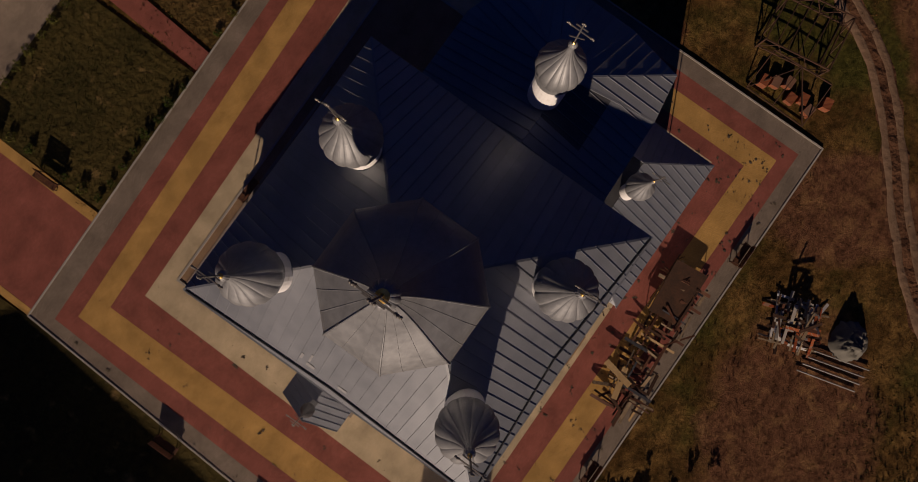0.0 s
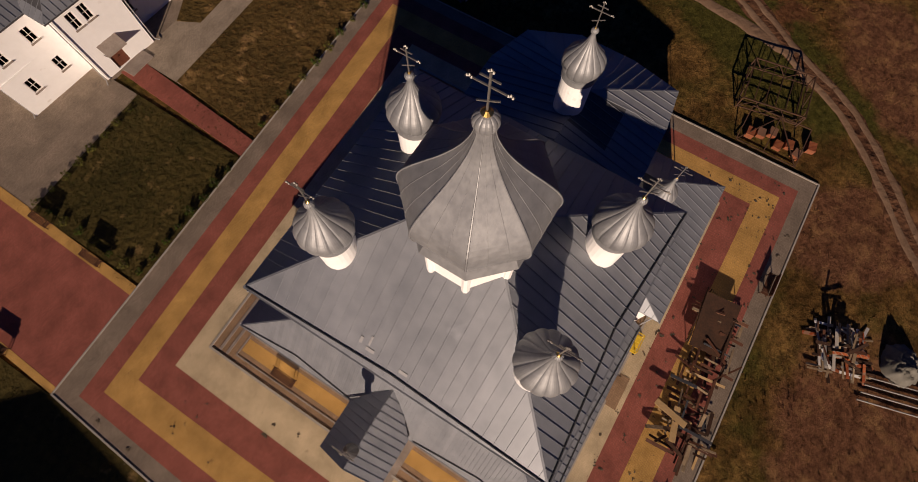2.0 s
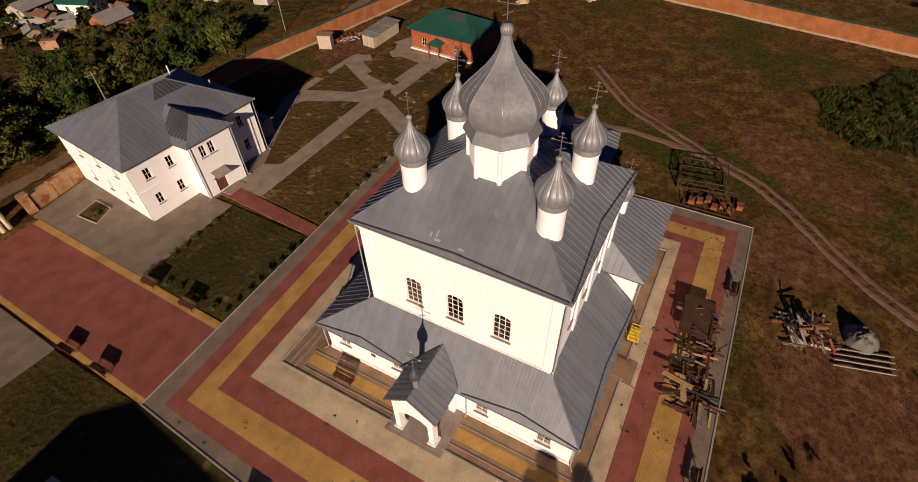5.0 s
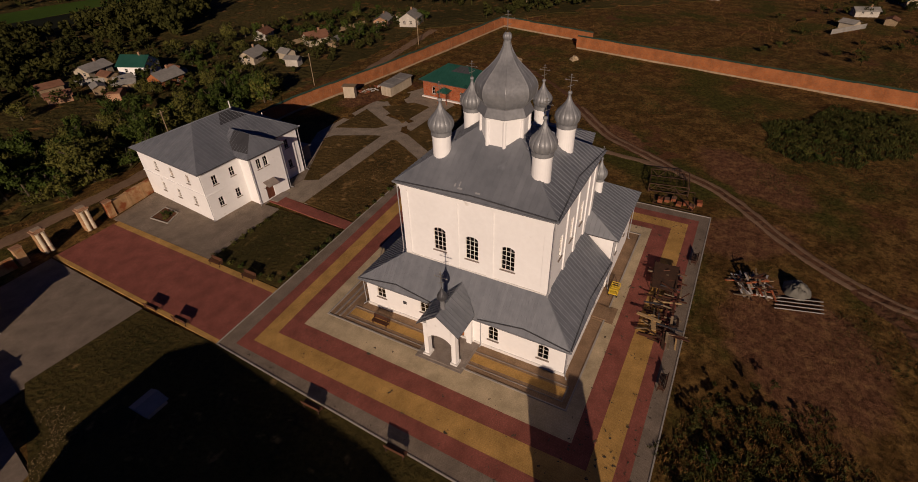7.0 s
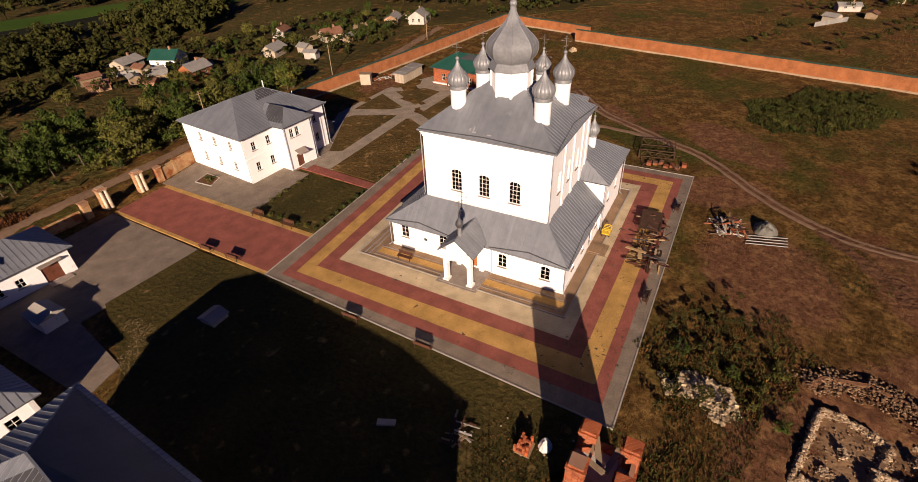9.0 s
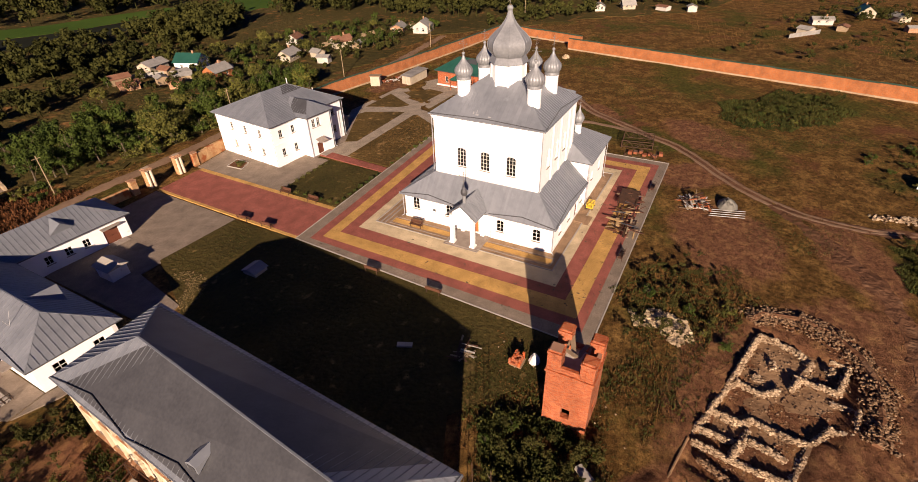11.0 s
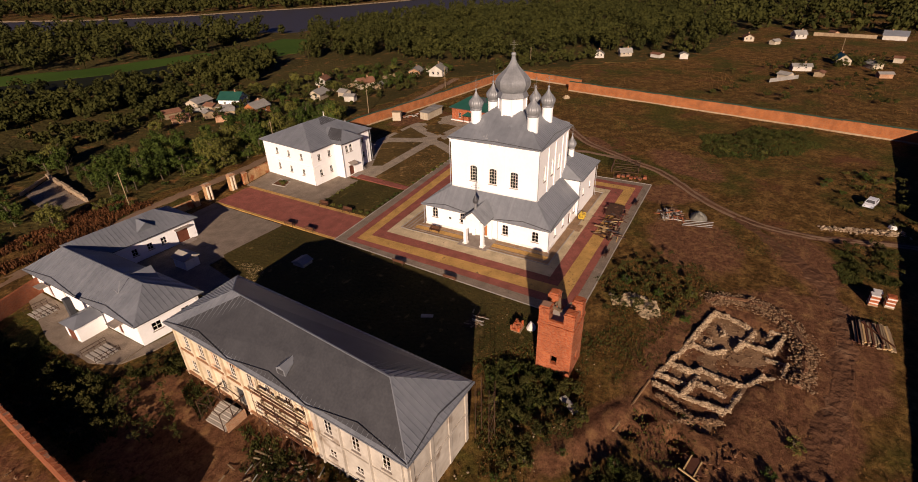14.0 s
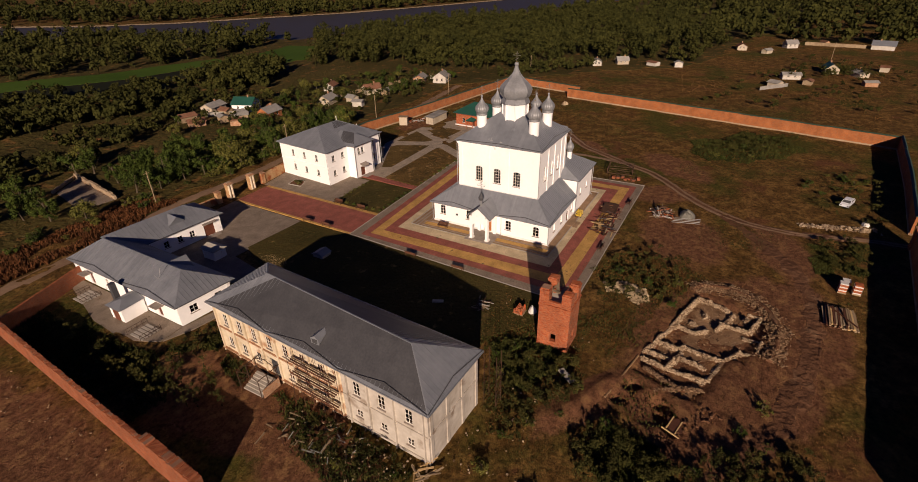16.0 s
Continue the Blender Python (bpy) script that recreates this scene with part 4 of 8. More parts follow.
def cupola(parent, x, y, z0, zt, ball, R, drum_r, gores=14, chh=1.55, octagon=False):
    """A white drum from z0 to zt, an onion dome over it, its ball's middle at 'ball'."""
    n = 8 if octagon else 28
    st = math.pi / 8 if octagon else 0.0
    top = zt + 0.35
    d = part("cupola", Geo().lathe([(drum_r, z0), (drum_r, zt - 0.3), (drum_r * 1.05, zt - 0.28), (drum_r * 1.05, zt)], n, (x, y, 0), st), M_WHITE, parent)
    if octagon:
        for i in range(8):
            a = st + i * math.pi / 4
            part("pilaster", Geo().bar((x + drum_r * 0.985 * math.cos(a), y + drum_r * 0.985 * math.sin(a), z0), (x + drum_r * 0.985 * math.cos(a), y + drum_r * 0.985 * math.sin(a), zt - 0.3), 0.42, n=8), M_WHITE, d)
        part("skirt_roof", Geo().lathe([(drum_r * 1.16, zt - 0.02), (drum_r * 1.17, zt + 0.06), (R * 0.8, zt + 0.85), (R * 0.76, zt + 0.9)], 8, (x, y, 0), st), M_DOME, d)
        top = zt + 0.88
        g = Geo().lathe([(r, z + top) for r, z in onion(R, ball - 0.3 - top)], 8, (x, y, 0), st)
        dome = part("dome", g, M_DOME, d, "eight-sided grey tin onion dome")
        pr = onion(R, ball - 0.3 - top)
        for i in range(24):
            a0, f = st + (i // 3) * math.pi / 4, (i % 3) / 3
            a1 = a0 + math.pi / 4
            ux, uy = math.cos(a0) * (1 - f) + math.cos(a1) * f, math.sin(a0) * (1 - f) + math.sin(a1) * f
            seam = Geo()
            for (r0, h0), (r1, h1) in zip(pr, pr[1:]):
                seam.bar((x + r0 * ux, y + r0 * uy, top + h0), (x + r1 * ux, y + r1 * uy, top + h1), (0.09 if i % 3 == 0 else 0.03) * (0.4 + 0.6 * r0 / R), n=6)
            part("ridge_seam" if i % 3 == 0 else "sheet_seam", seam, M_DOME, dome)
    else:
        part("collar", Geo().lathe([(drum_r * 1.09, zt - 0.05), (drum_r * 1.12, zt + 0.02), (drum_r * 1.1, zt + 0.36), (drum_r * 0.98, zt + 0.4)], 28, (x, y, 0)), M_DOME, d)
        dome = part("dome", Geo().lathe([(r, z + top) for r, z in onion(R, ball - 0.15 - top)], gores * 6, (x, y, 0), 0.0, gores, 0.045), M_DOME, d, "ribbed grey tin onion dome", smooth=False)
    br = 0.43 if octagon else R * 0.17
    part("finial_ball", Geo().lathe([(br * math.sin(math.pi * (i + 0.3) / 12.6), ball - br * math.cos(math.pi * (i + 0.3) / 12.6)) for i in range(13)], 60, (x, y, 0), 0.0, 12, 0.07), M_DOME, dome)
    part("finial_ring", Geo().lathe([(br * 0.4, ball + br * 0.9), (br * 0.45, ball + br), (br * 0.2, ball + br * 1.25)], 12, (x, y, 0)), M_GOLD, dome)
    cross(dome, x, y, ball + br, chh)
    return d


cupola(church, -1.95, 2.65, 20.0, 24.1, 31.15, 3.08, 2.45, octagon=True, chh=1.7)
for x, y in ((-5.48, -2.76), (-5.48, 8.13), (1.52, -2.76), (1.52, 8.13)):
    cupola(church, x, y, 18.6, 22.0, 25.5, 1.34, 0.97)

# lower tier
LOWF = [(LY1 - 14.2, 1.8, 1.2, 2.0, 'window', LOW), (LY1 - 8.1, 1.8, 1.2, 2.0, 'window', LOW), (LY1 - 3.75, 0.1, 1.6, 2.7, 'door', {"mat": M_DOOR}),
        (LY1 + 0.65, 1.4, 1.2, 2.0, 'window', LOW), (LY1 + 6.45, 1.35, 1.25, 2.0, 'window', LOW)]
wall(church, (LX0, LY1), (LX0, LY0), -0.1, LZ, M_WHITE, LOWF, 0.8)
wall(church, (LX0, LY0), (4.6, LY0), -0.1, LZ, M_WHITE, [(3.4, 1.5, 1.0, 1.7, 'window', LOW), (7.6, 1.5, 1.0, 1.7, 'window', LOW), (11.6, 0.1, 1.3, 2.4, 'door', {"mat": M_DOOR2}), (14.0, 1.6, 0.9, 1.5, 'window', LOW)], 0.8)
wall(church, (6.0, LY1), (LX0, LY1), -0.1, LZ, M_WHITE, [(4.0, 1.6, 1.0, 1.7, 'window', LOW), (9.0, 1.6, 1.0, 1.7, 'window', LOW), (14.0, 1.6, 1.0, 1.7, 'window', LOW)], 0.8)
wall(church, (6.0, 11.5), (6.0, LY1), -0.1, LZ, M_WHITE, (), 0.8, joint=False)
part("plinth", Geo().box(LX0 - 0.12, LX0 + 0.02, LY0 - 0.12, LY1 + 0.12, -0.1, 0.35).box(LX0, 4.6, LY0 - 0.12, LY0 + 0.02, -0.1, 0.35), M_WHITE2, church)
ez, tz = 4.4, 8.05
le = [(-12.1, 16.9, ez), (-12.1, -9.5, ez), (4.1, -9.5, ez), (6.4, 16.9, ez)]
ti = [(UX0, UY1, tz), (UX0, UY0, tz), (4.1, UY0, tz), (6.3, UY1, tz)]
lower = [[le[0], le[1], ti[1], ti[0]], [le[1], le[2], ti[2], ti[1]], [le[3], le[0], ti[0], ti[3]]]
lr = Geo()
for s in lower:
    lr.add(s, [(0, 1, 2, 3)])
    lr.add([(p[0], p[1], p[2] - 0.14) for p in s], [(3, 2, 1, 0)])
    lr.add([s[0], s[1], (*s[1][:2], s[1][2] - 0.14), (*s[0][:2], s[0][2] - 0.14)], [(0, 1, 2, 3)])
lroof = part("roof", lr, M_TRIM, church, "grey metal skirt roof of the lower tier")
for s, step in zip(lower, (0.31, 0.62, 0.62)):
    roof_slope(lroof, s, step, M_ROOF, 0.025 if step < 0.5 else 0.055, 0.002 if step < 0.5 else 0.004)
slope_gutter(lroof, le[0], (-12.1, 6.4, ez), ti[0], 1, 0.15, 0.8)
slope_gutter(lroof, (-12.1, 1.1, ez), le[1], ti[1], 1, 0.15, 0.8)
slope_gutter(lroof, le[1], le[2], ti[2], 1, 0.15, 0.7)
for a, b in ((le[1], ti[1]), (le[0], ti[0])):
    part("hip_cap", Geo().bar(a, b, 0.12, 0.1), M_ROOF, lroof)
part("end_wall", Geo().add([(6.35, 11.5, 3.9), (6.35, 16.4, 3.9), (6.35, 16.4, 4.3), (6.35, 11.5, 7.9)], [(0, 1, 2, 3)]).add([(6.2, 11.5, 3.9), (6.2, 16.4, 3.9), (6.2, 16.4, 4.3), (6.2, 11.5, 7.9)], [(3, 2, 1, 0)]), M_WHITE, church)
for x, y, dx, dy in ((-8.6, 5.0, 0.3, 0.16), (-8.5, 4.55, 0.45, 0.12), (-8.75, 4.2, 0.16, 0.5), (-8.8, 2.2, 0.14, 0.5)):
    rise = lambda u: EZ + (u + 9.45) * 5.6 / 8.15 + 0.075
    part("scuff", Geo().add([(x, y, rise(x)), (x + dx, y, rise(x + dx)), (x + dx, y + dy, rise(x + dx)), (x, y + dy, rise(x)), (x, y, rise(x) + 0.012), (x + dx, y, rise(x + dx) + 0.012), (x + dx, y + dy, rise(x + dx) + 0.012), (x, y + dy, rise(x) + 0.012)],
                            [(3, 2, 1, 0), (4, 5, 6, 7), (0, 1, 5, 4), (1, 2, 6, 5), (2, 3, 7, 6), (3, 0, 4, 7)]), M_PIPE, church, "pale scraped streak on the roof")
# flashing along the foot of the upper wall
part("flashing", Geo().box(UX0 - 0.1, UX0 - 0.005, UY0, UY1, 7.95, 8.15), M_WHITE2, church)

# side chapel towards the altar
SX0, SX1, SY0, SY1, SZ = 4.6, 16.0, -9.1, -2.0, 7.6
wall(church, (SX0, SY1), (SX0, SY0), 0, SZ, M_WHITE, (), 0.6)
wall(church, (SX0, SY0), (SX1, SY0), -0.1, SZ, M_WHITE, [(3.0, 3.4, 0.8, 1.4, 'window', LOW), (7.5, 3.4, 0.8, 1.4, 'window', LOW)], 0.6)
wall(church, (SX1, SY0), (SX1, 8.0), -0.1, SZ, M_WHITE, [(3.5, 3.0, 0.9, 1.5, 'window', LOW)], 0.6)
sz = 7.75
se = [(4.0, -2.2, sz), (4.0, -9.8, sz), (16.5, -9.75, sz), (16.5, -2.2, sz)]
sa, sb = (6.3, -4.9, 10.4), (12.6, -4.9, 10.4)
slopes = [[se[1], se[2], sb, sa], [se[0], se[1], sa, (6.3, -2.2, 10.4)], [se[2], se[3], (12.6, -2.2, 10.4), sb]]
sg = Geo()
for s in slopes:
    sg.add(s, [tuple(range(len(s)))])
sg.add([sa, sb, (12.6, -2.2, 10.4), (6.3, -2.2, 10.4)], [(0, 1, 2, 3)])
sg.add([(p[0], p[1], p[2] - 0.14) for p in se], [(3, 2, 1, 0)])
for a, b in ((se[1], se[2]), (se[0], se[1]), (se[2], se[3])):
    sg.add([a, b, (*b[:2], b[2] - 0.14), (*a[:2], a[2] - 0.14)], [(0, 1, 2, 3)])
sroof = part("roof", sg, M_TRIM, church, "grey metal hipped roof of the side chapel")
for s in slopes:
    roof_slope(sroof, s, 0.62, M_ROOF)
for a, b in ((se[1], sa), (se[2], sb)):
    part("hip_cap", Geo().bar(a, b, 0.12, 0.1), M_ROOF, sroof)
cupola(church, 10.4, -5.15, 9.9, 11.7, 14.7, 0.9, 0.55, 12, 1.4)

# altar apse: taller, many-sided
ap = [(6.0, -3.4), (13.1, -3.1), (16.1, -2.6), (16.8, 1.0), (16.8, 5.0), (15.2, 8.4), (12.0, 9.4), (6.0, 9.4)]
az = 15.2
part("apse_wall", Geo().prism([(x * 0.965 + 0.25, 3 + (y - 3) * 0.93) for x, y in ap], 0, az - 0.1), M_WHITE, church)
apex = (11.4, 2.4, 17.3)
aslopes = [[(*ap[i], az), (*ap[i + 1], az), apex] for i in range(1, 6)] + [[(*ap[0], az), (*ap[1], az), apex, (6.0, 2.4, 17.3)], [(*ap[6], az), (*ap[7], az), (6.0, 2.4, 17.3), apex]]
aroof = roof_solid("roof", church, [(x, y, az) for x, y in ap], aslopes, label="grey metal many-sided roof of the apse")
for s in aslopes:
    roof_slope(aroof, s, 0.62, M_ROOF)
for i in range(1, 7):
    part("hip_cap", Geo().bar((*ap[i], az), apex, 0.12, 0.1), M_ROOF, aroof)
cupola(church, 9.95, 2.9, 16.6, 20.0, 23.35, 1.2, 0.92)

# porch
px0, py0, py1 = -15.05, 1.9, 5.7
pg = Geo()
n = 14
pc = (py0 + py1) / 2
hw = (py1 - py0) / 2 - 0.45
for xa, xb in ((px0 - 0.35, px0 + 0.35),):
    arc = [(pc - hw * math.cos(math.pi * i / n), 2.75 + 0.95 * math.sin(math.pi * i / n)) for i in range(n + 1)]
    for i in range(n):
        (ya, za), (yb, zb) = arc[i], arc[i + 1]
        ta, tb = 5.0 + 1.75 * (1 - abs(ya - pc) / 2.2), 5.0 + 1.75 * (1 - abs(yb - pc) / 2.2)
        v = [(x, y, z) for x in (xa, xb) for y, z in ((ya, za), (yb, zb), (yb, tb), (ya, ta))]
        pg.add(v, [(0, 1, 2, 3), (7, 6, 5, 4), (0, 4, 5, 1)])
    for y0, y1 in ((py0 - 0.05, py0 + 0.47), (py1 - 0.47, py1 + 0.05)):
        pg.box(xa, xb, y0, y1, 0.12, 5.0)
part("porch_arch", pg, M_WHITE, church, "white arched porch front", weld=True)
for y in (py0 + 0.2, py1 - 0.2):
    part("column_base", Geo().box(px0 - 0.5, px0 + 0.5, y - 0.42, y + 0.42, 0.05, 0.35), M_WHITE2, church)
    part("side_beam", Geo().box(px0 + 0.35, LX0 - 0.02, y - 0.2, y + 0.2, 3.9, 5.0), M_WHITE, church)
    part("pier", Geo().box(LX0 - 0.55, LX0 - 0.02, y - 0.3, y + 0.3, 0.05, 3.9), M_WHITE, church)
part("porch_step", Geo().box(-16.1, LX0 - 0.02, 0.9, 6.7, -0.1, 0.05).box(-15.8, LX0 - 0.03, 1.2, 6.4, 0.05, 0.12), M_SILL, church, "stone porch step")
fr, bk = (-15.75, 3.8, 7.0), (-9.3, 3.8, 7.0)
ps = [[(-15.75, 1.25, 4.95), (-12.1, 1.25, 4.95), bk, fr], [(-12.1, 6.3, 4.95), (-15.75, 6.3, 4.95), fr, bk]]
pr = Geo()
for s in ps:
    pr.add(s, [(0, 1, 2, 3)]).add([(p[0], p[1], p[2] - 0.12) for p in s], [(3, 2, 1, 0)])
    pr.add([s[0], s[1], (*s[1][:2], s[1][2] - 0.12), (*s[0][:2], s[0][2] - 0.12)], [(0, 1, 2, 3)])
pr.add([ps[0][0], fr, (fr[0], fr[1], fr[2] - 0.12), (*ps[0][0][:2], 4.83)], [(0, 1, 2, 3)]).add([fr, ps[1][1], (*ps[1][1][:2], 4.83), (fr[0], fr[1], fr[2] - 0.12)], [(0, 1, 2, 3)])
proof = part("porch_roof", pr, M_TRIM, church, "grey metal gable roof of the porch")
for s in ps:
    roof_slope(proof, s, 0.55, M_ROOF)
part("cupola", Geo().lathe([(0.26, 6.7), (0.24, 8.1), (0.3, 8.15), (0.28, 8.25)], 12, (-14.3, 3.8, 0)), M_DOME, church)
pd = part("porch_dome", Geo().lathe([(r, z + 8.2) for r, z in onion(0.5, 1.7)], 40, (-14.3, 3.8, 0), 0, 8, 0.05), M_TRIM, church, "small dark onion dome")
cross(pd, -14.3, 3.8, 9.85, 1.9)
for x, y, z, f_, o in ((-9.2, -5.75, 17.3, 8.2, (-1, 0)), (-9.15, 11.75, 17.3, 8.2, (-1, 0)), (-11.6, -9.1, 4.3, 0.0, (-1, -1)), (-11.6, 16.55, 4.3, 0.0, (-1, 1)), (4.3, -9.4, 7.6, 0.0, (-1, -1)), (16.2, -9.3, 7.6, 0.0, (0, -1)), (-11.6, 0.75, 4.3, 0.0, (-1, 0))):
    downpipe(church, x, y, z, f_, o)
part("gutter", Geo().bar((-12.1, 16.9, ez), (-12.1, 6.3, ez), 0.12), M_ROOF, church)
part("gutter", Geo().bar((-12.1, 1.2, ez), (-12.1, -9.5, ez), 0.12), M_ROOF, church)
part("gutter", Geo().bar((-12.1, -9.5, ez), (4.1, -9.5, ez), 0.12), M_ROOF, church)
part("plaque", Geo().box(LX0 - 0.05, LX0 - 0.005, 10.6, 11.1, 2.1, 2.5), M_TRIM, church, "small dark wall plaque")
part("step", Geo().box(-1.7, 1.2, -11.6, LY0 - 0.1, -0.05, 0.03).box(-1.4, 0.9, -10.9, LY0 - 0.1, 0.03, 0.12), M_BROWNPAVE, church, "paved side doorstep")


# ---- the two-storey house by the avenue ----
def quad_walls(parent, P, z0, z1, mat, openings, thick=0.45):
    for i in range(4):
        wall(parent, P[i], P[(i + 1) % 4], z0, z1, mat, openings[i], thick)


def inset(P, d):
    """Corners of a nearly square-cornered quad, moved outward by d."""
    c = (sum(p[0] for p in P) / 4, sum(p[1] for p in P) / 4)
    out = []
    for i, p in enumerate(P):
        a = Vector((p[0] - P[i - 1][0], p[1] - P[i - 1][1])).normalized()
        b = Vector((p[0] - P[(i + 1) % 4][0], p[1] - P[(i + 1) % 4][1])).normalized()
        out.append((p[0] + (a.x + b.x) * d, p[1] + (a.y + b.y) * d))
    return out


house = thing("house", (3, 58, 0), "two-storey white house with a grey hipped metal roof", "house")
W2 = dict(cols=2, rows=2, depth=0.07, sill=True)
# corners: w, s, e, n, anticlockwise seen from above
HW, HS, HE, HN = (-5.15, 67.0), (-6.95, 49.5), (12.2, 48.3), (13.8, 65.4)
win2 = lambda us, w=0.85, h=1.55: [(u, v, w, h, 'window', W2) for u in us for v in (1.8, 5.6)]
quad_walls(house, [HW, HS, HE, HN], -0.1, 8.4, M_WHITE, [win2((4.9, 9.2, 13.7)), win2((2.1, 5.3)) + win2((14.0, 16.6)), win2((4, 8, 12)), win2((4, 9, 14))])
part("string_course", Geo().bar((HW[0] - 0.05, HW[1], 4.4), (HS[0] - 0.05, HS[1], 4.4), 0.14, 0.2).bar((HS[0], HS[1] - 0.05, 4.4), (0.2, 49.25, 4.4), 0.2, 0.14), M_WHITE, house)
he = [(*p, 8.5) for p in inset([HW, HS, HE, HN], 0.6)]
hip_roof(house, he[1:] + he[:1], [(0.3, 58.3, 11.9), (7.2, 57.7, 11.9)], 0.62)
# the projecting bay with the door
B0, B1, B2, B3 = (0.15, 49.2), (-0.1, 46.6), (6.0, 46.05), (6.25, 48.7)
wall(house, B0, B1, -0.1, 8.4, M_WHITE, (), 0.4)
wall(house, B1, B2, -0.1, 8.4, M_WHITE, [(1.6, 5.9, 0.8, 1.7, 'window', W2), (2.9, 5.9, 0.8, 1.7, 'window', W2), (2.4, 0.1, 1.5, 2.4, 'door', {"mat": M_DOOR2})], 0.4)
wall(house, B2, B3, -0.1, 8.4, M_WHITE, [(1.2, 5.6, 0.7, 1.5, 'window', W2)], 0.4, joint=False)
be = [(-0.7, 52.0, 8.52), (-0.75, 45.95, 8.52), (6.6, 45.3, 8.52), (6.9, 51.5, 8.52)]
apx, apb = (3.0, 48.6, 10.8), (3.4, 53.5, 10.8)
bs = [[be[1], be[2], apx], [be[2], be[3], apb, apx], [be[0], be[1], apx, apb]]
bg = Geo()
for s in bs:
    bg.add(s, [tuple(range(len(s)))])
bg.add([(p[0], p[1], p[2] - 0.14) for p in be], [(3, 2, 1, 0)])
for i in range(3):
    bg.add([be[i], be[i + 1], (*be[i + 1][:2], 8.38), (*be[i][:2], 8.38)], [(0, 1, 2, 3)])
broof = part("bay_roof", bg, M_TRIM, house, "small hipped metal roof over the bay")
for s in bs:
    roof_slope(broof, s, 0.62, M_ROOF)
part("canopy", Geo().add([(1.3, 46.5, 3.5), (3.5, 46.3, 3.5), (3.4, 45.0, 2.9), (1.2, 45.2, 2.9), (1.3, 46.5, 3.42), (3.5, 46.3, 3.42), (3.4, 45.0, 2.82), (1.2, 45.2, 2.82)], [(0, 3, 2, 1), (4, 5, 6, 7), (0, 4, 7, 3), (1, 2, 6, 5), (3, 7, 6, 2), (0, 1, 5, 4)]), M_SILL, house, "small grey door canopy")
for x, y in ((1.3, 45.25), (3.35, 45.05)):
    part("canopy_bracket", Geo().bar((x, y, 2.85), (x, y + 1.25, 2.3), 0.06), M_IRON, house)
part("step", Geo().box(1.6, 4.5, 44.7, 46.3, -0.1, 0.1), M_SILL, house)
for x, y, o in ((-6.95, 49.6, (-1, -1)), (-0.3, 46.35, (-1, -1)), (12.4, 48.0, (1, -1)), (6.2, 45.9, (1, -1))):
    downpipe(house, x, y, 8.4, 0, o)
part("flue", Geo().bar((9.6, 60.2, 8.9), (9.6, 60.2, 12.2), 0.22, n=8), M_WHITE2, house, "thin pale metal flue")
part("flue", Geo().bar((12.0, 55.4, 8.0), (12.0, 55.4, 10.0), 0.18, n=8), M_WHITE2, house, "thin pale metal flue")
part("gutter", Geo().bar(he[0], he[1], 0.12), M_ROOF, house)
part("gutter", Geo().bar(he[1], (-0.75, 49.3, 8.5), 0.12), M_ROOF, house)
part("gutter", Geo().bar((6.9, 48.7, 8.5), he[2], 0.12), M_ROOF, house)
part("porch_lean_to", Geo().box(13.3, 16.6, 50.5, 58.0, -0.1, 2.7).add([(13.25, 50.2, 3.6), (13.25, 58.3, 3.6), (17.0, 58.3, 2.7), (17.0, 50.2, 2.7), (13.25, 50.2, 3.5), (13.25, 58.3, 3.5), (17.0, 58.3, 2.6), (17.0, 50.2, 2.6)], [(0, 3, 2, 1), (4, 5, 6, 7), (0, 4, 7, 3), (1, 2, 6, 5), (2, 3, 7, 6)]), M_SLATE, house, "grey lean-to behind the house")

# ---- the low L-shaped house ----
low = thing("house", (-56, 46, 0), "low white L-shaped house with grey metal roofs", "house")
b_w, b_s, b_e = (-59.9, 61.2), (-60.3, 31.6), (-51.6, 30.6)
W1 = dict(cols=2, rows=2, depth=0.08)
wall(low, b_w, b_s, -0.1, 3.7, M_WHITE, [(5.0, 0.1, 1.1, 2.2, 'door', {"mat": M_DOOR2}), (10.0, 1.2, 0.9, 1.3, 'window', W1), (24.5, 0.1, 1.1, 2.2, 'door', {"mat": M_DOOR2})])
wall(low, b_s, b_e, -0.1, 3.7, M_WHITE, [(2.4, 1.3, 1.3, 1.3, 'window', W1), (6.6, 1.3, 1.2, 1.3, 'window', W1)])
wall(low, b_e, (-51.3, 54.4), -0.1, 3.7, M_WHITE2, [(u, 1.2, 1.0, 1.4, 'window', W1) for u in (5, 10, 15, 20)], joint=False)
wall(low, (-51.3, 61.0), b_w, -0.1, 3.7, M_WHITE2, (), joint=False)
be1 = [(-60.5, 61.8, 3.8), (-60.95, 30.9, 3.8), (-50.95, 29.9, 3.8), (-50.6, 61.8, 3.8)]
hip_roof(low, be1, [(-55.6, 57.5, 6.6), (-55.9, 35.4, 6.6)], 0.7)
c_s, c_e, c_n = (-51.3, 54.6), (-35.7, 53.4), (-35.2, 62.2)
wall(low, c_s, c_e, -0.1, 3.7, M_WHITE, [(4.2, 1.2, 1.0, 1.3, 'window', W1), (6.9, 1.2, 1.0, 1.3, 'window', W1), (9.4, 1.2, 1.0, 1.3, 'window', W1), (13.0, 0.0, 2.2, 2.6, 'door', {"mat": M_DOOR2})])
wall(low, c_e, c_n, -0.1, 3.7, M_WHITE, ())
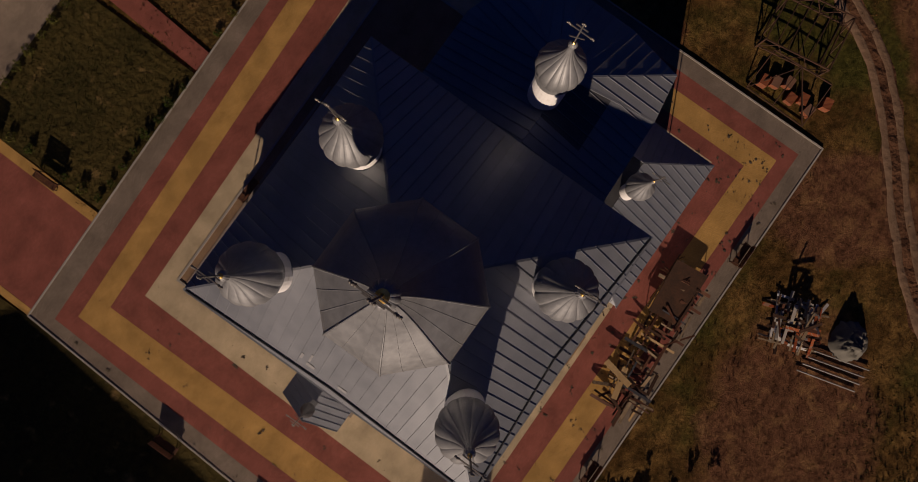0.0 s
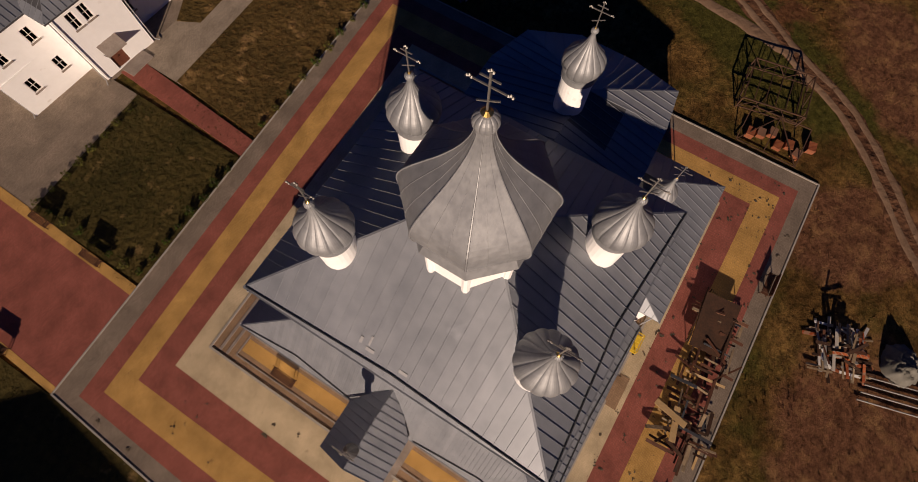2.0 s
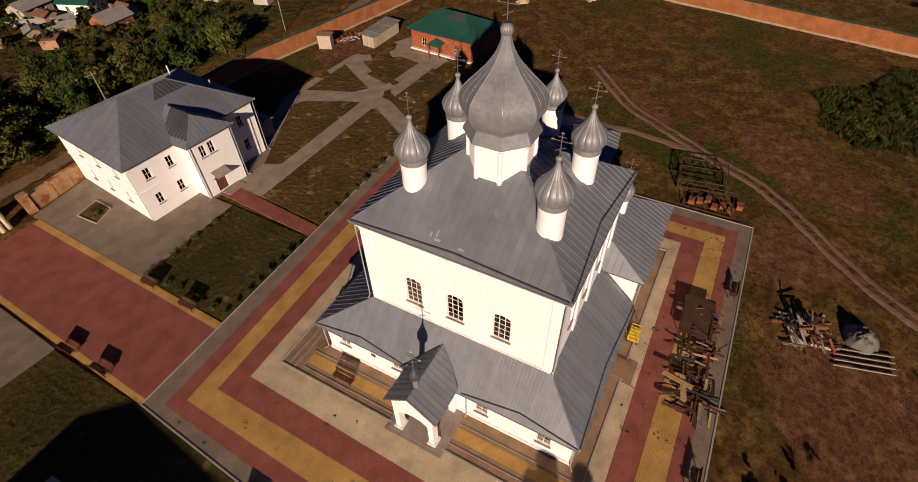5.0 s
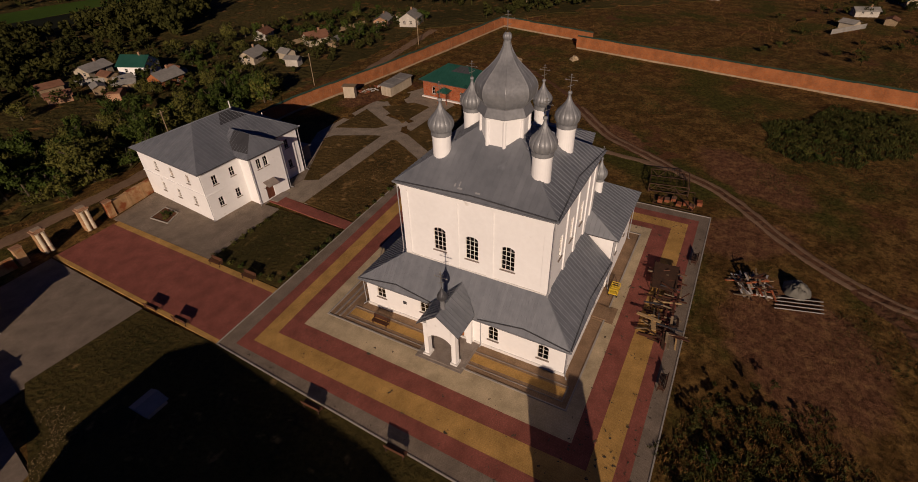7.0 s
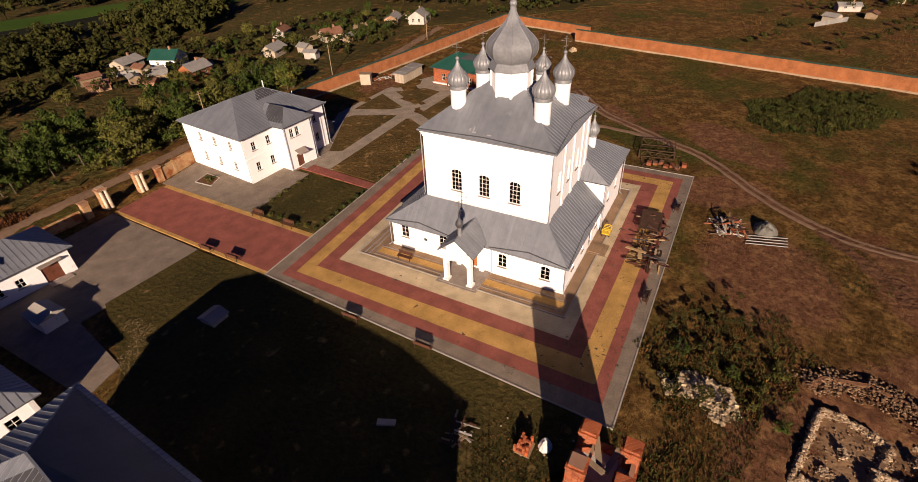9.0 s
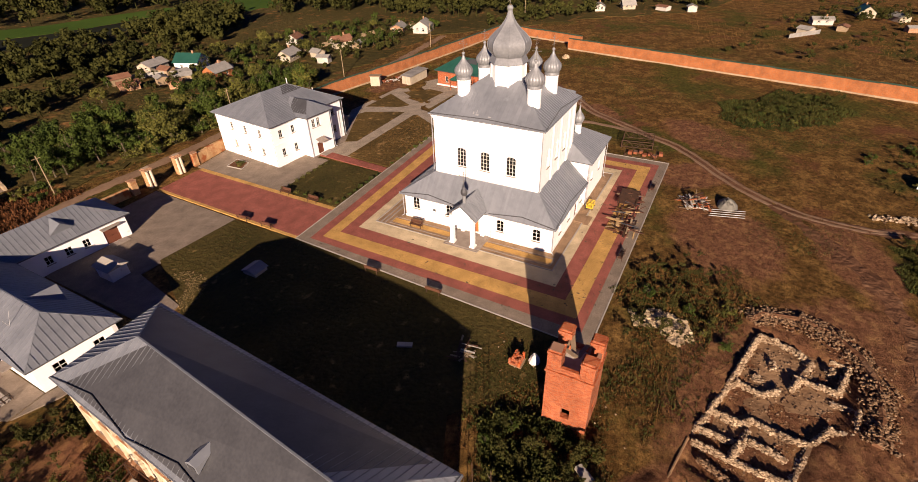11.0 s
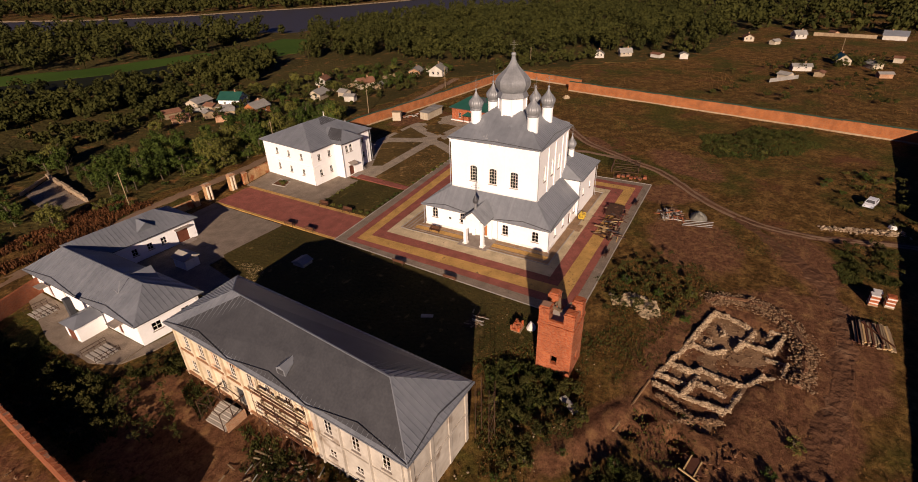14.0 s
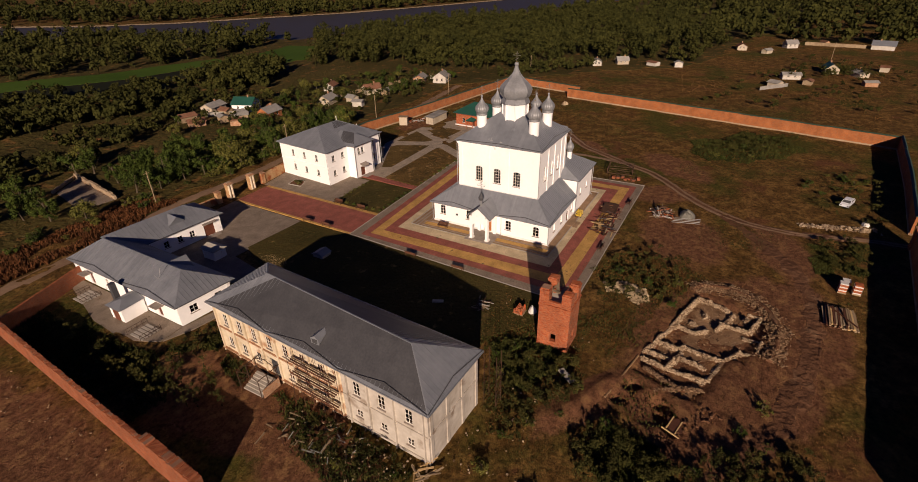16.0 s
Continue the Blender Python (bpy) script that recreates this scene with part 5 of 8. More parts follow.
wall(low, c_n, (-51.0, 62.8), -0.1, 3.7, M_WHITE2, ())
ce = [(-52.0, 54.0, 3.82), (-35.1, 52.7, 3.82), (-34.5, 62.8, 3.82), (-52.0, 63.4, 3.82)]
hip_roof(low, ce, [(-55.5, 58.5, 6.5), (-40.0, 57.6, 6.5)], 0.7)
part("door_hood", Geo().box(-39.7, -36.9, 52.9, 53.7, 2.75, 2.95), M_SILL, low, "arched door hood")
part("step", Geo().box(-39.6, -36.8, 52.2, 53.5, -0.1, 0.1), M_SILL, low)


def gablet(parent, a, b, peak, back):
    """A small gabled dormer: front feet a and b, its peak, and where its ridge meets the slope."""
    g = Geo().add([a, b, peak], [(0, 1, 2)])
    front = part("dormer", g, M_ROOF, parent, "small gabled roof dormer")
    part("dormer_roof", Geo().add([b, peak, back], [(0, 1, 2)]).add([peak, a, back], [(0, 1, 2)]), M_ROOF, front)


gablet(low, (-52.4, 37.6, 4.5), (-52.4, 42.4, 4.5), (-51.9, 40.0, 6.1), (-55.6, 40.0, 6.3))
gablet(low, (-45.6, 55.0, 4.6), (-41.8, 54.7, 4.6), (-43.7, 54.4, 6.2), (-43.6, 57.4, 6.4))
part("annex", Geo().box(-64.0, -60.4, 40.2, 43.6, -0.1, 2.4), M_WHITE, low, "white entrance annex")
part("annex_roof", Geo().add([(-64.4, 39.9, 2.4), (-60.35, 39.9, 2.5), (-60.35, 43.9, 2.5), (-64.4, 43.9, 2.4), (-62.6, 41.9, 3.2), (-60.35, 41.9, 3.25)], [(0, 1, 5, 4), (2, 3, 4, 5), (3, 0, 4), (0, 3, 2, 1)]), M_ROOF, low)
part("annex_door", Geo().box(-64.1, -63.99, 41.2, 42.6, 0, 2.1), M_DOOR2, low)
# No real chimney: a dark box that stands in for the annex's shadow.
part("chimney", Geo().box(-62.6, -61.8, 44.0, 44.8, 2.0, 5.0), M_TRIM, low, "dark box standing in for the annex's shadow")
part("roof_mast", Geo().bar((-58.2, 38.2, 5.2), (-57.6, 37.8, 7.2), 0.05).bar((-58.4, 38.6, 6.0), (-58.2, 38.2, 5.2), 0.05), M_PIPE, low, "thin roof aerial")
for y in (36.0, 56.0):
    part("door_canopy", Geo().box(-61.6, -60.3, y - 1.0, y + 1.0, 2.6, 2.72), M_SILL, low)
for k, (x0, y0) in enumerate(((-65.6, 33.6), (-64.6, 51.5))):
    rail = thing("stair_railing", (x0, y0, 0), "dark iron railing beside paved steps", "railing", "yard railings")
    for i in range(5):
        part("post", Geo().bar((x0 + i * 0.8, y0, 0), (x0 + i * 0.8, y0, 1.0), 0.05), M_IRON, rail)
        part("post", Geo().bar((x0 + i * 0.8, y0 + 3.4, 0), (x0 + i * 0.8, y0 + 3.4, 1.0), 0.05), M_IRON, rail)
    for y in (y0, y0 + 3.4):
        for z in (0.5, 1.0):
            part("rail", Geo().bar((x0, y, z), (x0 + 3.2, y, z), 0.05), M_IRON, rail)
    for i in range(5):
        part("slab_step", Geo().box(x0 + 0.2 + i * 0.6, x0 + 0.6 + i * 0.6, y0 + 0.2, y0 + 3.2, -0.05, 0.06 + 0.02 * i), M_KERB, rail)
kiosk = thing("shed", (-44.5, 47.5, 0), "small white yard shed with a pale pitched roof", "shed")
part("wall", Geo().box(-45.0, -42.4, 43.7, 46.9, -0.1, 1.9), M_WHITE2, kiosk)
part("roof", Geo().add([(-45.3, 43.3, 1.9), (-42.1, 43.3, 1.9), (-42.1, 47.2, 1.9), (-45.3, 47.2, 1.9), (-43.4, 43.3, 2.5), (-43.4, 47.2, 2.5)], [(0, 1, 4), (1, 2, 5, 4), (2, 3, 5), (3, 0, 4, 5), (0, 3, 2, 1)]), M_KERB, kiosk)

# ---- the long two-storey building under repair ----
long_b = thing("building", (-57, 3, 0), "long two-storey building under repair with a grey hipped roof", "building")
l_w, l_s, l_e, l_n = (-60.6, 21.4), (-63.1, -14.9), (-52.9, -15.3), (-50.4, 21.7)
LB = dict(cols=2, rows=3, depth=0.06, sill=True)
LB2 = dict(cols=2, rows=2, depth=0.06, sill=True)
wall(long_b, l_w, (-62.25, -2.6), -0.1, 8.1, M_OLDWALL, [(u, 4.9, 0.95, 1.9, 'window', LB) for u in (2.2, 5.2, 8.2, 11.2, 14.3, 17.4, 20.6)] + [(u, 1.3, 0.95, 1.6, 'window', LB2) for u in (2.2, 5.2, 8.2, 14.6, 17.6, 20.8)] + [(11.4, 0.6, 1.5, 2.6, 'door', {"mat": M_TRIM})], joint=False, label="peeling ochre plaster wall")
wall(long_b, (-62.25, -2.6), l_s, -0.1, 8.1, M_CONCRETE, [(u, 4.9, 1.0, 2.0, 'window', LB) for u in (2.3, 6.0, 9.8)] + [(u, 1.5, 0.95, 1.1, 'window', LB2) for u in (2.3, 6.0, 9.8)], label="raw grey rendered wall")
wall(long_b, l_s, l_e, -0.1, 8.1, M_CONCRETE, (), label="raw grey rendered end wall")
wall(long_b, l_e, l_n, -0.1, 8.1, M_OLDWALL, [(u, v, 0.95, 1.8, 'window', LB2) for u in range(3, 36, 4) for v in (1.4, 5.0)])
wall(long_b, l_n, l_w, -0.1, 8.1, M_OLDWALL, ())
d1 = (Vector((*l_s, 0)) - Vector((*l_w, 0))).normalized()
nrm1 = Vector((d1.y, -d1.x, 0))
at1 = lambda u, out, z: tuple(Vector((*l_w, 0)) + d1 * u + nrm1 * out + Vector((0, 0, z)))
for z, w in ((4.25, 0.16), (7.7, 0.2), (0.5, 0.14)):
    part("string_course", Geo().bar(at1(0, 0.05, z), at1(24.0, 0.05, z), 0.28 if z > 1 else 0.5, w), M_BRICKOLD, long_b, "exposed brick string course")
    part("string_course", Geo().bar(at1(24.1, 0.04, z), at1(36.3, 0.04, z), 0.2, 0.1), M_CONCRETE, long_b)
for u in (0.4, 3.7, 6.7, 9.7, 12.8, 15.9, 19.0, 22.0, 23.7):
    part("pilaster", Geo().bar(at1(u, 0.05, 0), at1(u, 0.05, 8.0), 0.45, 0.14), M_OLDWALL, long_b)
for u in (25.0, 28.2, 31.9, 35.9):
    part("pilaster", Geo().bar(at1(u, 0.05, 0), at1(u, 0.05, 8.0), 0.5, 0.12), M_CONCRETE, long_b)
for k in (0, 1, 2, 3):
    x = -62.9 + 0.1 + k * 3.15
    part("pilaster", Geo().box(x, x + 0.5, -15.02 - 0.12 * k, -14.8 - 0.12 * k, 0, 8.0), M_CONCRETE, long_b)
for z in (4.25, 7.7):
    part("string_course", Geo().bar((-63.0, -14.98, z), (-53.0, -15.38, z), 0.12, 0.22), M_CONCRETE, long_b)
le_ = [(*p, 8.25) for p in inset([l_w, l_s, l_e, l_n], 0.6)]
hip_roof(long_b, le_, [(-55.9, 14.6, 12.0), (-58.7, -10.4, 12.0)], 0.62)
part("gutter", Geo().bar(le_[0], le_[1], 0.14), M_ROOF, long_b)
part("gutter", Geo().bar(le_[1], le_[2], 0.14), M_ROOF, long_b)
slope_gutter(long_b, le_[0], le_[1], (-58.7, -10.4, 12.0), 3, 0.15, 1.1)
slope_gutter(long_b, le_[1], le_[2], (-58.7, -10.4, 12.0), 1, 0.15, 0.8)
slope_gutter(low, be1[0], be1[1], (-55.9, 35.4, 6.6), 2, 0.15, 0.9)
zs = lambda x: 9.22 + (x + 61.9) * 0.6
hatch = Geo().add([(-61.6, 0.7, zs(-61.6)), (-61.6, 1.9, zs(-61.6)), (-61.6, 1.9, zs(-61.6) + 0.75), (-61.6, 0.7, zs(-61.6) + 0.75), (-61.6, 1.3, zs(-61.6) + 1.15), (-60.3, 0.7, zs(-60.3)), (-60.3, 1.9, zs(-60.3)), (-59.7, 1.3, zs(-59.7))],
                  [(0, 3, 4, 2, 1), (0, 5, 3), (1, 2, 6), (3, 5, 7, 4), (2, 4, 7, 6), (5, 6, 7)])
hatch_ob = part("dormer", hatch, M_ROOF, long_b, "small gabled dormer hatch on the slope")
part("louvre", Geo().box(-61.64, -61.605, 0.9, 1.7, zs(-61.6) + 0.1, zs(-61.6) + 0.7), M_TRIM, hatch_ob)
stair = thing("stairs", (-64.5, 11.5, 0), "concrete entrance stairs with a rusty steel frame", "stairs")
for i in range(6):
    x = -62.3 - i * 0.42
    part("step", Geo().box(x - 0.42, x, 9.2, 12.6, -0.1, 0.95 - i * 0.17), M_KERB, stair)
for y in (9.0, 12.8):
    for x in (-62.2, -63.6, -65.0):
        part("post", Geo().bar((x, y, 0), (x, y, 2.9 if x < -62 else 2.6), 0.08), M_IRON, stair)
    part("rail", Geo().bar((-61.6, y, 2.9), (-65.0, y, 2.9), 0.08).bar((-62.2, y, 1.6), (-65.0, y, 1.0), 0.06), M_IRON, stair)
for x in (-62.2, -63.6, -65.0):
    part("hoop", Geo().bar((x, 9.0, 2.9), (x, 10.9, 3.5), 0.07).bar((x, 10.9, 3.5), (x, 12.8, 2.9), 0.07), M_IRON, stair)
part("side_panel", Geo().box(-64.8, -62.2, 8.7, 8.82, 0, 1.3), M_BRICKOLD, stair, "reddish side panel")
scaf = thing("scaffolding", (-63.5, 0.5, 0), "tubular steel scaffolding with plank decks", "scaffolding")
for u in np.linspace(16.5, 23.6, 5):
    for o in (0.35, 1.35):
        part("standard", Geo().bar(at1(u, o, 0), at1(u, o, 7.6), 0.06, n=6), M_IRON, scaf)
    for z in (2.2, 4.2, 6.2):
        part("transom", Geo().bar(at1(u, 0.3, z), at1(u, 1.4, z), 0.05, n=6), M_IRON, scaf)
for z in (2.3, 4.3, 6.3):
    for o in (0.5, 0.8, 1.1):
        part("plank", Geo().bar(at1(16.3, o, z), at1(23.8, o, z), 0.05, 0.26), M_DARKWOOD if o > 0.6 else M_WOOD, scaf)
    part("ledger", Geo().bar(at1(16.3, 1.35, z + 0.9), at1(23.8, 1.35, z + 0.9), 0.05, n=6), M_IRON, scaf)
scaf2 = thing("scaffolding", (-51.5, -16.5, 0), "narrow steel scaffold tower by the end wall", "scaffolding")
for x in (-52.4, -51.0):
    for y in (-17.6, -16.0):
        part("standard", Geo().bar((x, y, 0), (x, y, 8.0), 0.07, n=6), M_IRON, scaf2)
for z in (1.5, 3.2, 4.9, 6.6):
    for y in (-17.6, -16.0):
        part("ledger", Geo().bar((-52.4, y, z), (-51.0, y, z), 0.05, n=6), M_IRON, scaf2)
    part("brace", Geo().bar((-52.4, -17.6, z - 1.4), (-51.0, -17.6, z), 0.05, n=6), M_IRON, scaf2)

# ---- the unfinished brick tower ----
tower = thing("brick_tower", (-36.7, -19.8, 0), "unfinished orange brick tower with corner pillars", "tower")
tx0, tx1, ty0, ty1 = -38.9, -34.5, -22.0, -17.6
wall(tower, (tx0, ty1), (tx0, ty0), -0.2, 6.9, M_BRICK, [(2.25, 1.2, 0.85, 1.3, 'hole')], 0.6)
wall(tower, (tx0, ty0), (tx1, ty0), -0.2, 6.9, M_BRICK, [(2.2, 1.2, 0.85, 1.3, 'hole')], 0.6)
wall(tower, (tx1, ty0), (tx1, ty1), -0.2, 6.9, M_BRICK, (), 0.6)
wall(tower, (tx1, ty1), (tx0, ty1), -0.2, 6.9, M_BRICK, (), 0.6)
part("ledge", ring([(tx0 - 0.12, ty1 + 0.12), (tx0 - 0.12, ty0 - 0.12), (tx1 + 0.12, ty0 - 0.12), (tx1 + 0.12, ty1 + 0.12)], [(tx0 + 0.6, ty1 - 0.6), (tx0 + 0.6, ty0 + 0.6), (tx1 - 0.6, ty0 + 0.6), (tx1 - 0.6, ty1 - 0.6)], 6.9, 7.15), M_BRICK, tower, "projecting brick ledge")
part("floor_slab", Geo().box(tx0 + 0.6, tx1 - 0.6, ty0 + 0.6, ty1 - 0.6, 6.7, 6.92), M_CONCRETE, tower)
for x0, y0, top in ((tx0, ty0, 9.3), (tx0, ty1 - 1.3, 9.5), (tx1 - 1.3, ty0, 9.2), (tx1 - 1.3, ty1 - 1.3, 9.4)):
    p = part("pillar", Geo().box(x0, x0 + 1.3, y0, y0 + 1.3, 7.15, top - 0.3), M_BRICK, tower)
    part("pillar_cap", Geo().box(x0 - 0.06, x0 + 1.36, y0 - 0.06, y0 + 1.36, top - 0.3, top - 0.12), M_BRICK, p)
    part("pillar_top", Geo().box(x0 + 0.1, x0 + 1.2, y0 + 0.1, y0 + 1.2, top - 0.12, top + 0.1), M_BRICK, p)
    for k in range(3):
        part("pilaster", Geo().box(x0 + (-0.05 if x0 < -37 else 0.3), x0 + (0.9 if x0 < -37 else 1.35), y0 + 0.12 + k * 0.42, y0 + 0.34 + k * 0.42, 7.2, top - 0.32), M_BRICK, p)
part("parapet", Geo().box(tx0 + 0.1, tx0 + 0.45, ty0 + 1.1, ty1 - 1.1, 7.15, 7.7), M_BRICK, tower)
part("parapet", Geo().box(tx0 + 1.1, tx1 - 1.1, ty0 + 0.1, ty0 + 0.45, 7.15, 8.1), M_BRICK, tower)
for i, (x, y, a) in enumerate(((-36.2, -19.2, 20), (-36.6, -20.3, -12), (-37.4, -18.9, 70))):
    part("board", Geo().box(-1.2, 1.2, -0.22, 0.22, 8.5 + 0.1 * i, 8.55 + 0.1 * i, pose(x, y, 0, 0, 0, a)), M_WOOD, tower)
for y in (-20.8, -18.8):
    part("beam", Geo().bar((-38.4, y, 8.35), (-35.0, y, 8.4), 0.2), M_WOOD, tower)

# ---- walls round the yard ----
def yard_wall(name, pts, h, mat, cap, label, bay=6.0, thick=0.45, pier=True, ragged=0.0):
    rnd = random.Random(int(abs(pts[0][0]) * 10))
    w = thing(name, (*pts[0], 0), label, "wall")
    w["kind"] = "structure"
    for a, b in zip(pts, pts[1:]):
        L = math.dist(a, b)
        n = max(1, round(L / bay))
        m = wall_matrix(a, b)
        for i in range(n):
            u0, u1 = L * i / n, L * (i + 1) / n
            hh = h + 0.06 * math.sin(i * 2.3)
            panel = Geo()
            steps = max(1, int((u1 - u0) / 0.45)) if ragged else 1
            for k in range(steps):
                a0, a1 = u0 + 0.006 + (u1 - u0 - 0.012) * k / steps, u0 + 0.006 + (u1 - u0 - 0.012) * (k + 1) / steps
                panel.box(a0, a1, -thick / 2, thick / 2, -0.4, hh - ragged * rnd.random() ** 2, m)
                if ragged and rnd.random() < 0.5:
                    panel.box(a0 + 0.08, a1 - 0.05, -thick / 2 + 0.1, thick / 2 - 0.12, hh - ragged, hh + 0.1 * rnd.random(), m)
            part("wall_panel", panel, mat, w)
            if cap:
                part("coping", Geo().add([(u0 + 0.006, -thick / 2 - 0.18, hh), (u1 - 0.006, -thick / 2 - 0.18, hh), (u1 - 0.006, thick / 2 + 0.18, hh), (u0 + 0.006, thick / 2 + 0.18, hh), (u0 + 0.006, 0, hh + 0.28), (u1 - 0.006, 0, hh + 0.28)],
                                         [(0, 1, 5, 4), (2, 3, 4, 5), (1, 2, 5), (3, 0, 4), (0, 3, 2, 1)], m), cap, w)
            if cap:
                part("base_course", Geo().box(u0 + 0.006, u1 - 0.006, -thick / 2 - 0.1, thick / 2 + 0.1, -0.4, 0.34, m), M_PLINTH, w)
            if pier:
                part("pier", Geo().box(u0 - 0.25, u0 + 0.25, -thick / 2 - 0.05, thick / 2 + 0.05, -0.4, h - 0.15, m), mat, w)
    return w


yard_wall("wall_north", [(18.0, 70.5), (33.0, 70.2), (61.5, 65.2), (92.0, 61.2), (123.0, 57.5)], 3.2, M_BRICKWALL, M_GREENCAP, "long orange brick yard wall with dark green coping")
yard_wall("wall_east", [(123.0, 57.5), (114.0, 24.0)], 3.0, M_BRICKWALL, M_GREENCAP, "orange brick yard wall with dark green coping")
yard_wall("wall_east", [(107.0, 26.5), (96.0, -24.0), (84.5, -76.0)], 3.4, M_BRICKWALL, M_GREENCAP, "long orange brick yard wall with dark green coping")
yard_wall("wall_south", [(84.5, -76.0), (52.0, -73.0), (24.5, -69.6)], 3.8, M_BRICKWALL, M_GREENCAP, "shaded brick yard wall with green coping")
yard_wall("wall_south", [(17.0, -68.6), (-16.0, -64.8), (-50.0, -61.0)], 3.8, M_BRICKWALL, M_GREENCAP, "shaded brick yard wall with green coping")
yard_wall("wall_west", [(-74.6, 54.0), (-77.3, 12.9)], 3.3, M_BRICKDARK, None, "old red brick yard wall with a crumbling top", pier=False, thick=0.55, ragged=0.32)
yard_wall("wall_west", [(-77.15, 12.7), (-77.8, 2.9)], 4.0, M_BRICKDARK, None, "taller worn brick end of the yard wall", pier=False, thick=1.1, ragged=0.35)
yard_wall("wall_north", [(-33.8, 66.2), (-60.8, 59.4), (-74.5, 53.9)], 2.6, M_BRICKDARK, None, "red brick yard wall beside the lane", pier=False)
yard_wall("wall_north", [(-27.6, 66.0), (-33.8, 66.2)], 1.6, M_GATEWALL, None, "crumbling low plastered wall", pier=False)
yard_wall("wall_north", [(-4.6, 67.6), (-12.4, 66.4)], 2.3, M_GATEWALL, None, "peeling ochre plastered wall with brick showing", bay=2.6, thick=0.6)
for x, y in ((-17.0, 66.0), (-23.4, 65.9)):
    gp = thing("gate_pillar", (x, y, 0), "worn ochre brick gate pillar with half-columns", "gate pillar", "gate pillars")
    part("shaft", Geo().box(x - 0.72, x + 0.72, y - 0.55, y + 0.55, -0.2, 3.4), M_GATEWALL, gp)
    part("cap", Geo().box(x - 0.85, x + 0.85, y - 0.7, y + 0.7, 3.4, 3.62).box(x - 0.6, x + 0.6, y - 0.45, y + 0.45, 3.62, 3.85), M_BRICKOLD, gp)
    for dx in (-0.38, 0.38):
        part("half_column", Geo().lathe([(0.28, 0), (0.26, 3.15), (0.32, 3.3)], 12, (x + dx, y - 0.55, 0)), M_OLDWALL, gp)
for x, y in ((-13.2, 66.4), (-26.6, 66.0)):
    gp = thing("gate_pillar", (x, y, 0), "short worn pillar of the wicket gate", "gate pillar", "gate pillars")
    part("shaft", Geo().box(x - 0.55, x + 0.55, y - 0.5, y + 0.5, -0.2, 2.5), M_GATEWALL, gp)
    part("cap", Geo().box(x - 0.65, x + 0.65, y - 0.6, y + 0.6, 2.5, 2.7), M_BRICKOLD, gp)
gp = thing("gate_pillar", (17.6, -69.0, 0), "orange brick gate pillar", "gate pillar")
part("shaft", Geo().box(16.8, 18.2, -70.0, -68.2, -0.2, 4.2), M_BRICK, gp)
part("cap", Geo().box(16.6, 18.4, -70.2, -68.0, 4.2, 4.4), M_BRICK, gp)

# ---- the brick outbuilding with a green roof, and the sheds by the wall ----
green_b = thing("outbuilding", (57, 41, 0), "small orange brick outbuilding with a green metal roof", "outbuilding")
gq = [(53.4, 47.6), (52.2, 33.5), (62.0, 32.6), (63.2, 46.8)]
quad_walls(green_b, gq, -0.1, 4.2, M_BRICK, [[(3.0, 1.2, 1.0, 1.6, 'window', dict(cols=2, rows=2)), (10.8, 1.2, 1.0, 1.6, 'window', dict(cols=2, rows=2)), (6.8, 0.1, 1.3, 2.3, 'door', {"mat": M_DOOR2})], [], [], []])
ge = [(*p, 4.3) for p in inset(gq, 0.7)]
hip_roof(green_b, ge, [(57.9, 43.0, 7.2), (57.3, 37.5, 7.2)], 0.9, M_GREEN)
part("plinth", Geo().bar((53.3, 47.7, 0.4), (52.1, 33.4, 0.4), 0.9, 0.3), M_WHITE2, green_b)
part("canopy", Geo().add([(50.6, 42.6, 2.7), (50.5, 39.6, 2.7), (52.8, 39.4, 2.9), (53.0, 42.4, 2.9), (51.8, 41.0, 3.8)], [(0, 1, 4), (1, 2, 4), (2, 3, 4), (3, 0, 4), (3, 2, 1, 0)]), M_GREEN, green_b, "green pyramid door canopy")
for y in (40.0, 42.2):
    part("post", Geo().bar((50.8, y, 0), (50.8, y, 2.75), 0.12), M_BRICK, green_b)
shed = thing("shed", (55, 56.5, 0), "ochre boarded shed with a flat grey roof", "shed")
S0, S1, S2, S3 = (50.5, 57.9), (50.0, 54.8), (59.5, 55.0), (60.0, 58.3)
for a, b in ((S0, S1), (S1, S2), (S2, S3), (S3, S0)):
    k = max(3, int(math.dist(a, b) / 0.5))
    m = wall_matrix(a, b)
    L = math.dist(a, b)
    for i in range(k):
        part("board", Geo().box(L * i / k + 0.01, L * (i + 1) / k - 0.01, -0.02, 0.04, -0.1, 2.25, m), M_PLASTER, shed)
for i in range(5):
    f0, f1 = i / 5 + 0.004, (i + 1) / 5 - 0.004
    q = [tuple(Vector(p).lerp(Vector(r), f)) for p, r, f in (((49.6, 54.4), (59.9, 54.6), f0), ((49.6, 54.4), (59.9, 54.6), f1), ((50.1, 58.3), (60.4, 58.7), f1), ((50.1, 58.3), (60.4, 58.7), f0))]
    part("roof_panel", Geo().prism(q, 2.28 + 0.03 * (i % 2), 2.38 + 0.03 * (i % 2)), M_SLATE, shed)
shed2 = thing("shed", (46.5, 64, 0), "narrow ochre shelter by the brick wall", "shed")
part("wall", Geo().prism([(45.0, 65.1), (46.0, 62.6), (47.6, 63.2), (46.6, 65.8)], -0.1, 2.6), M_PLASTER, shed2)
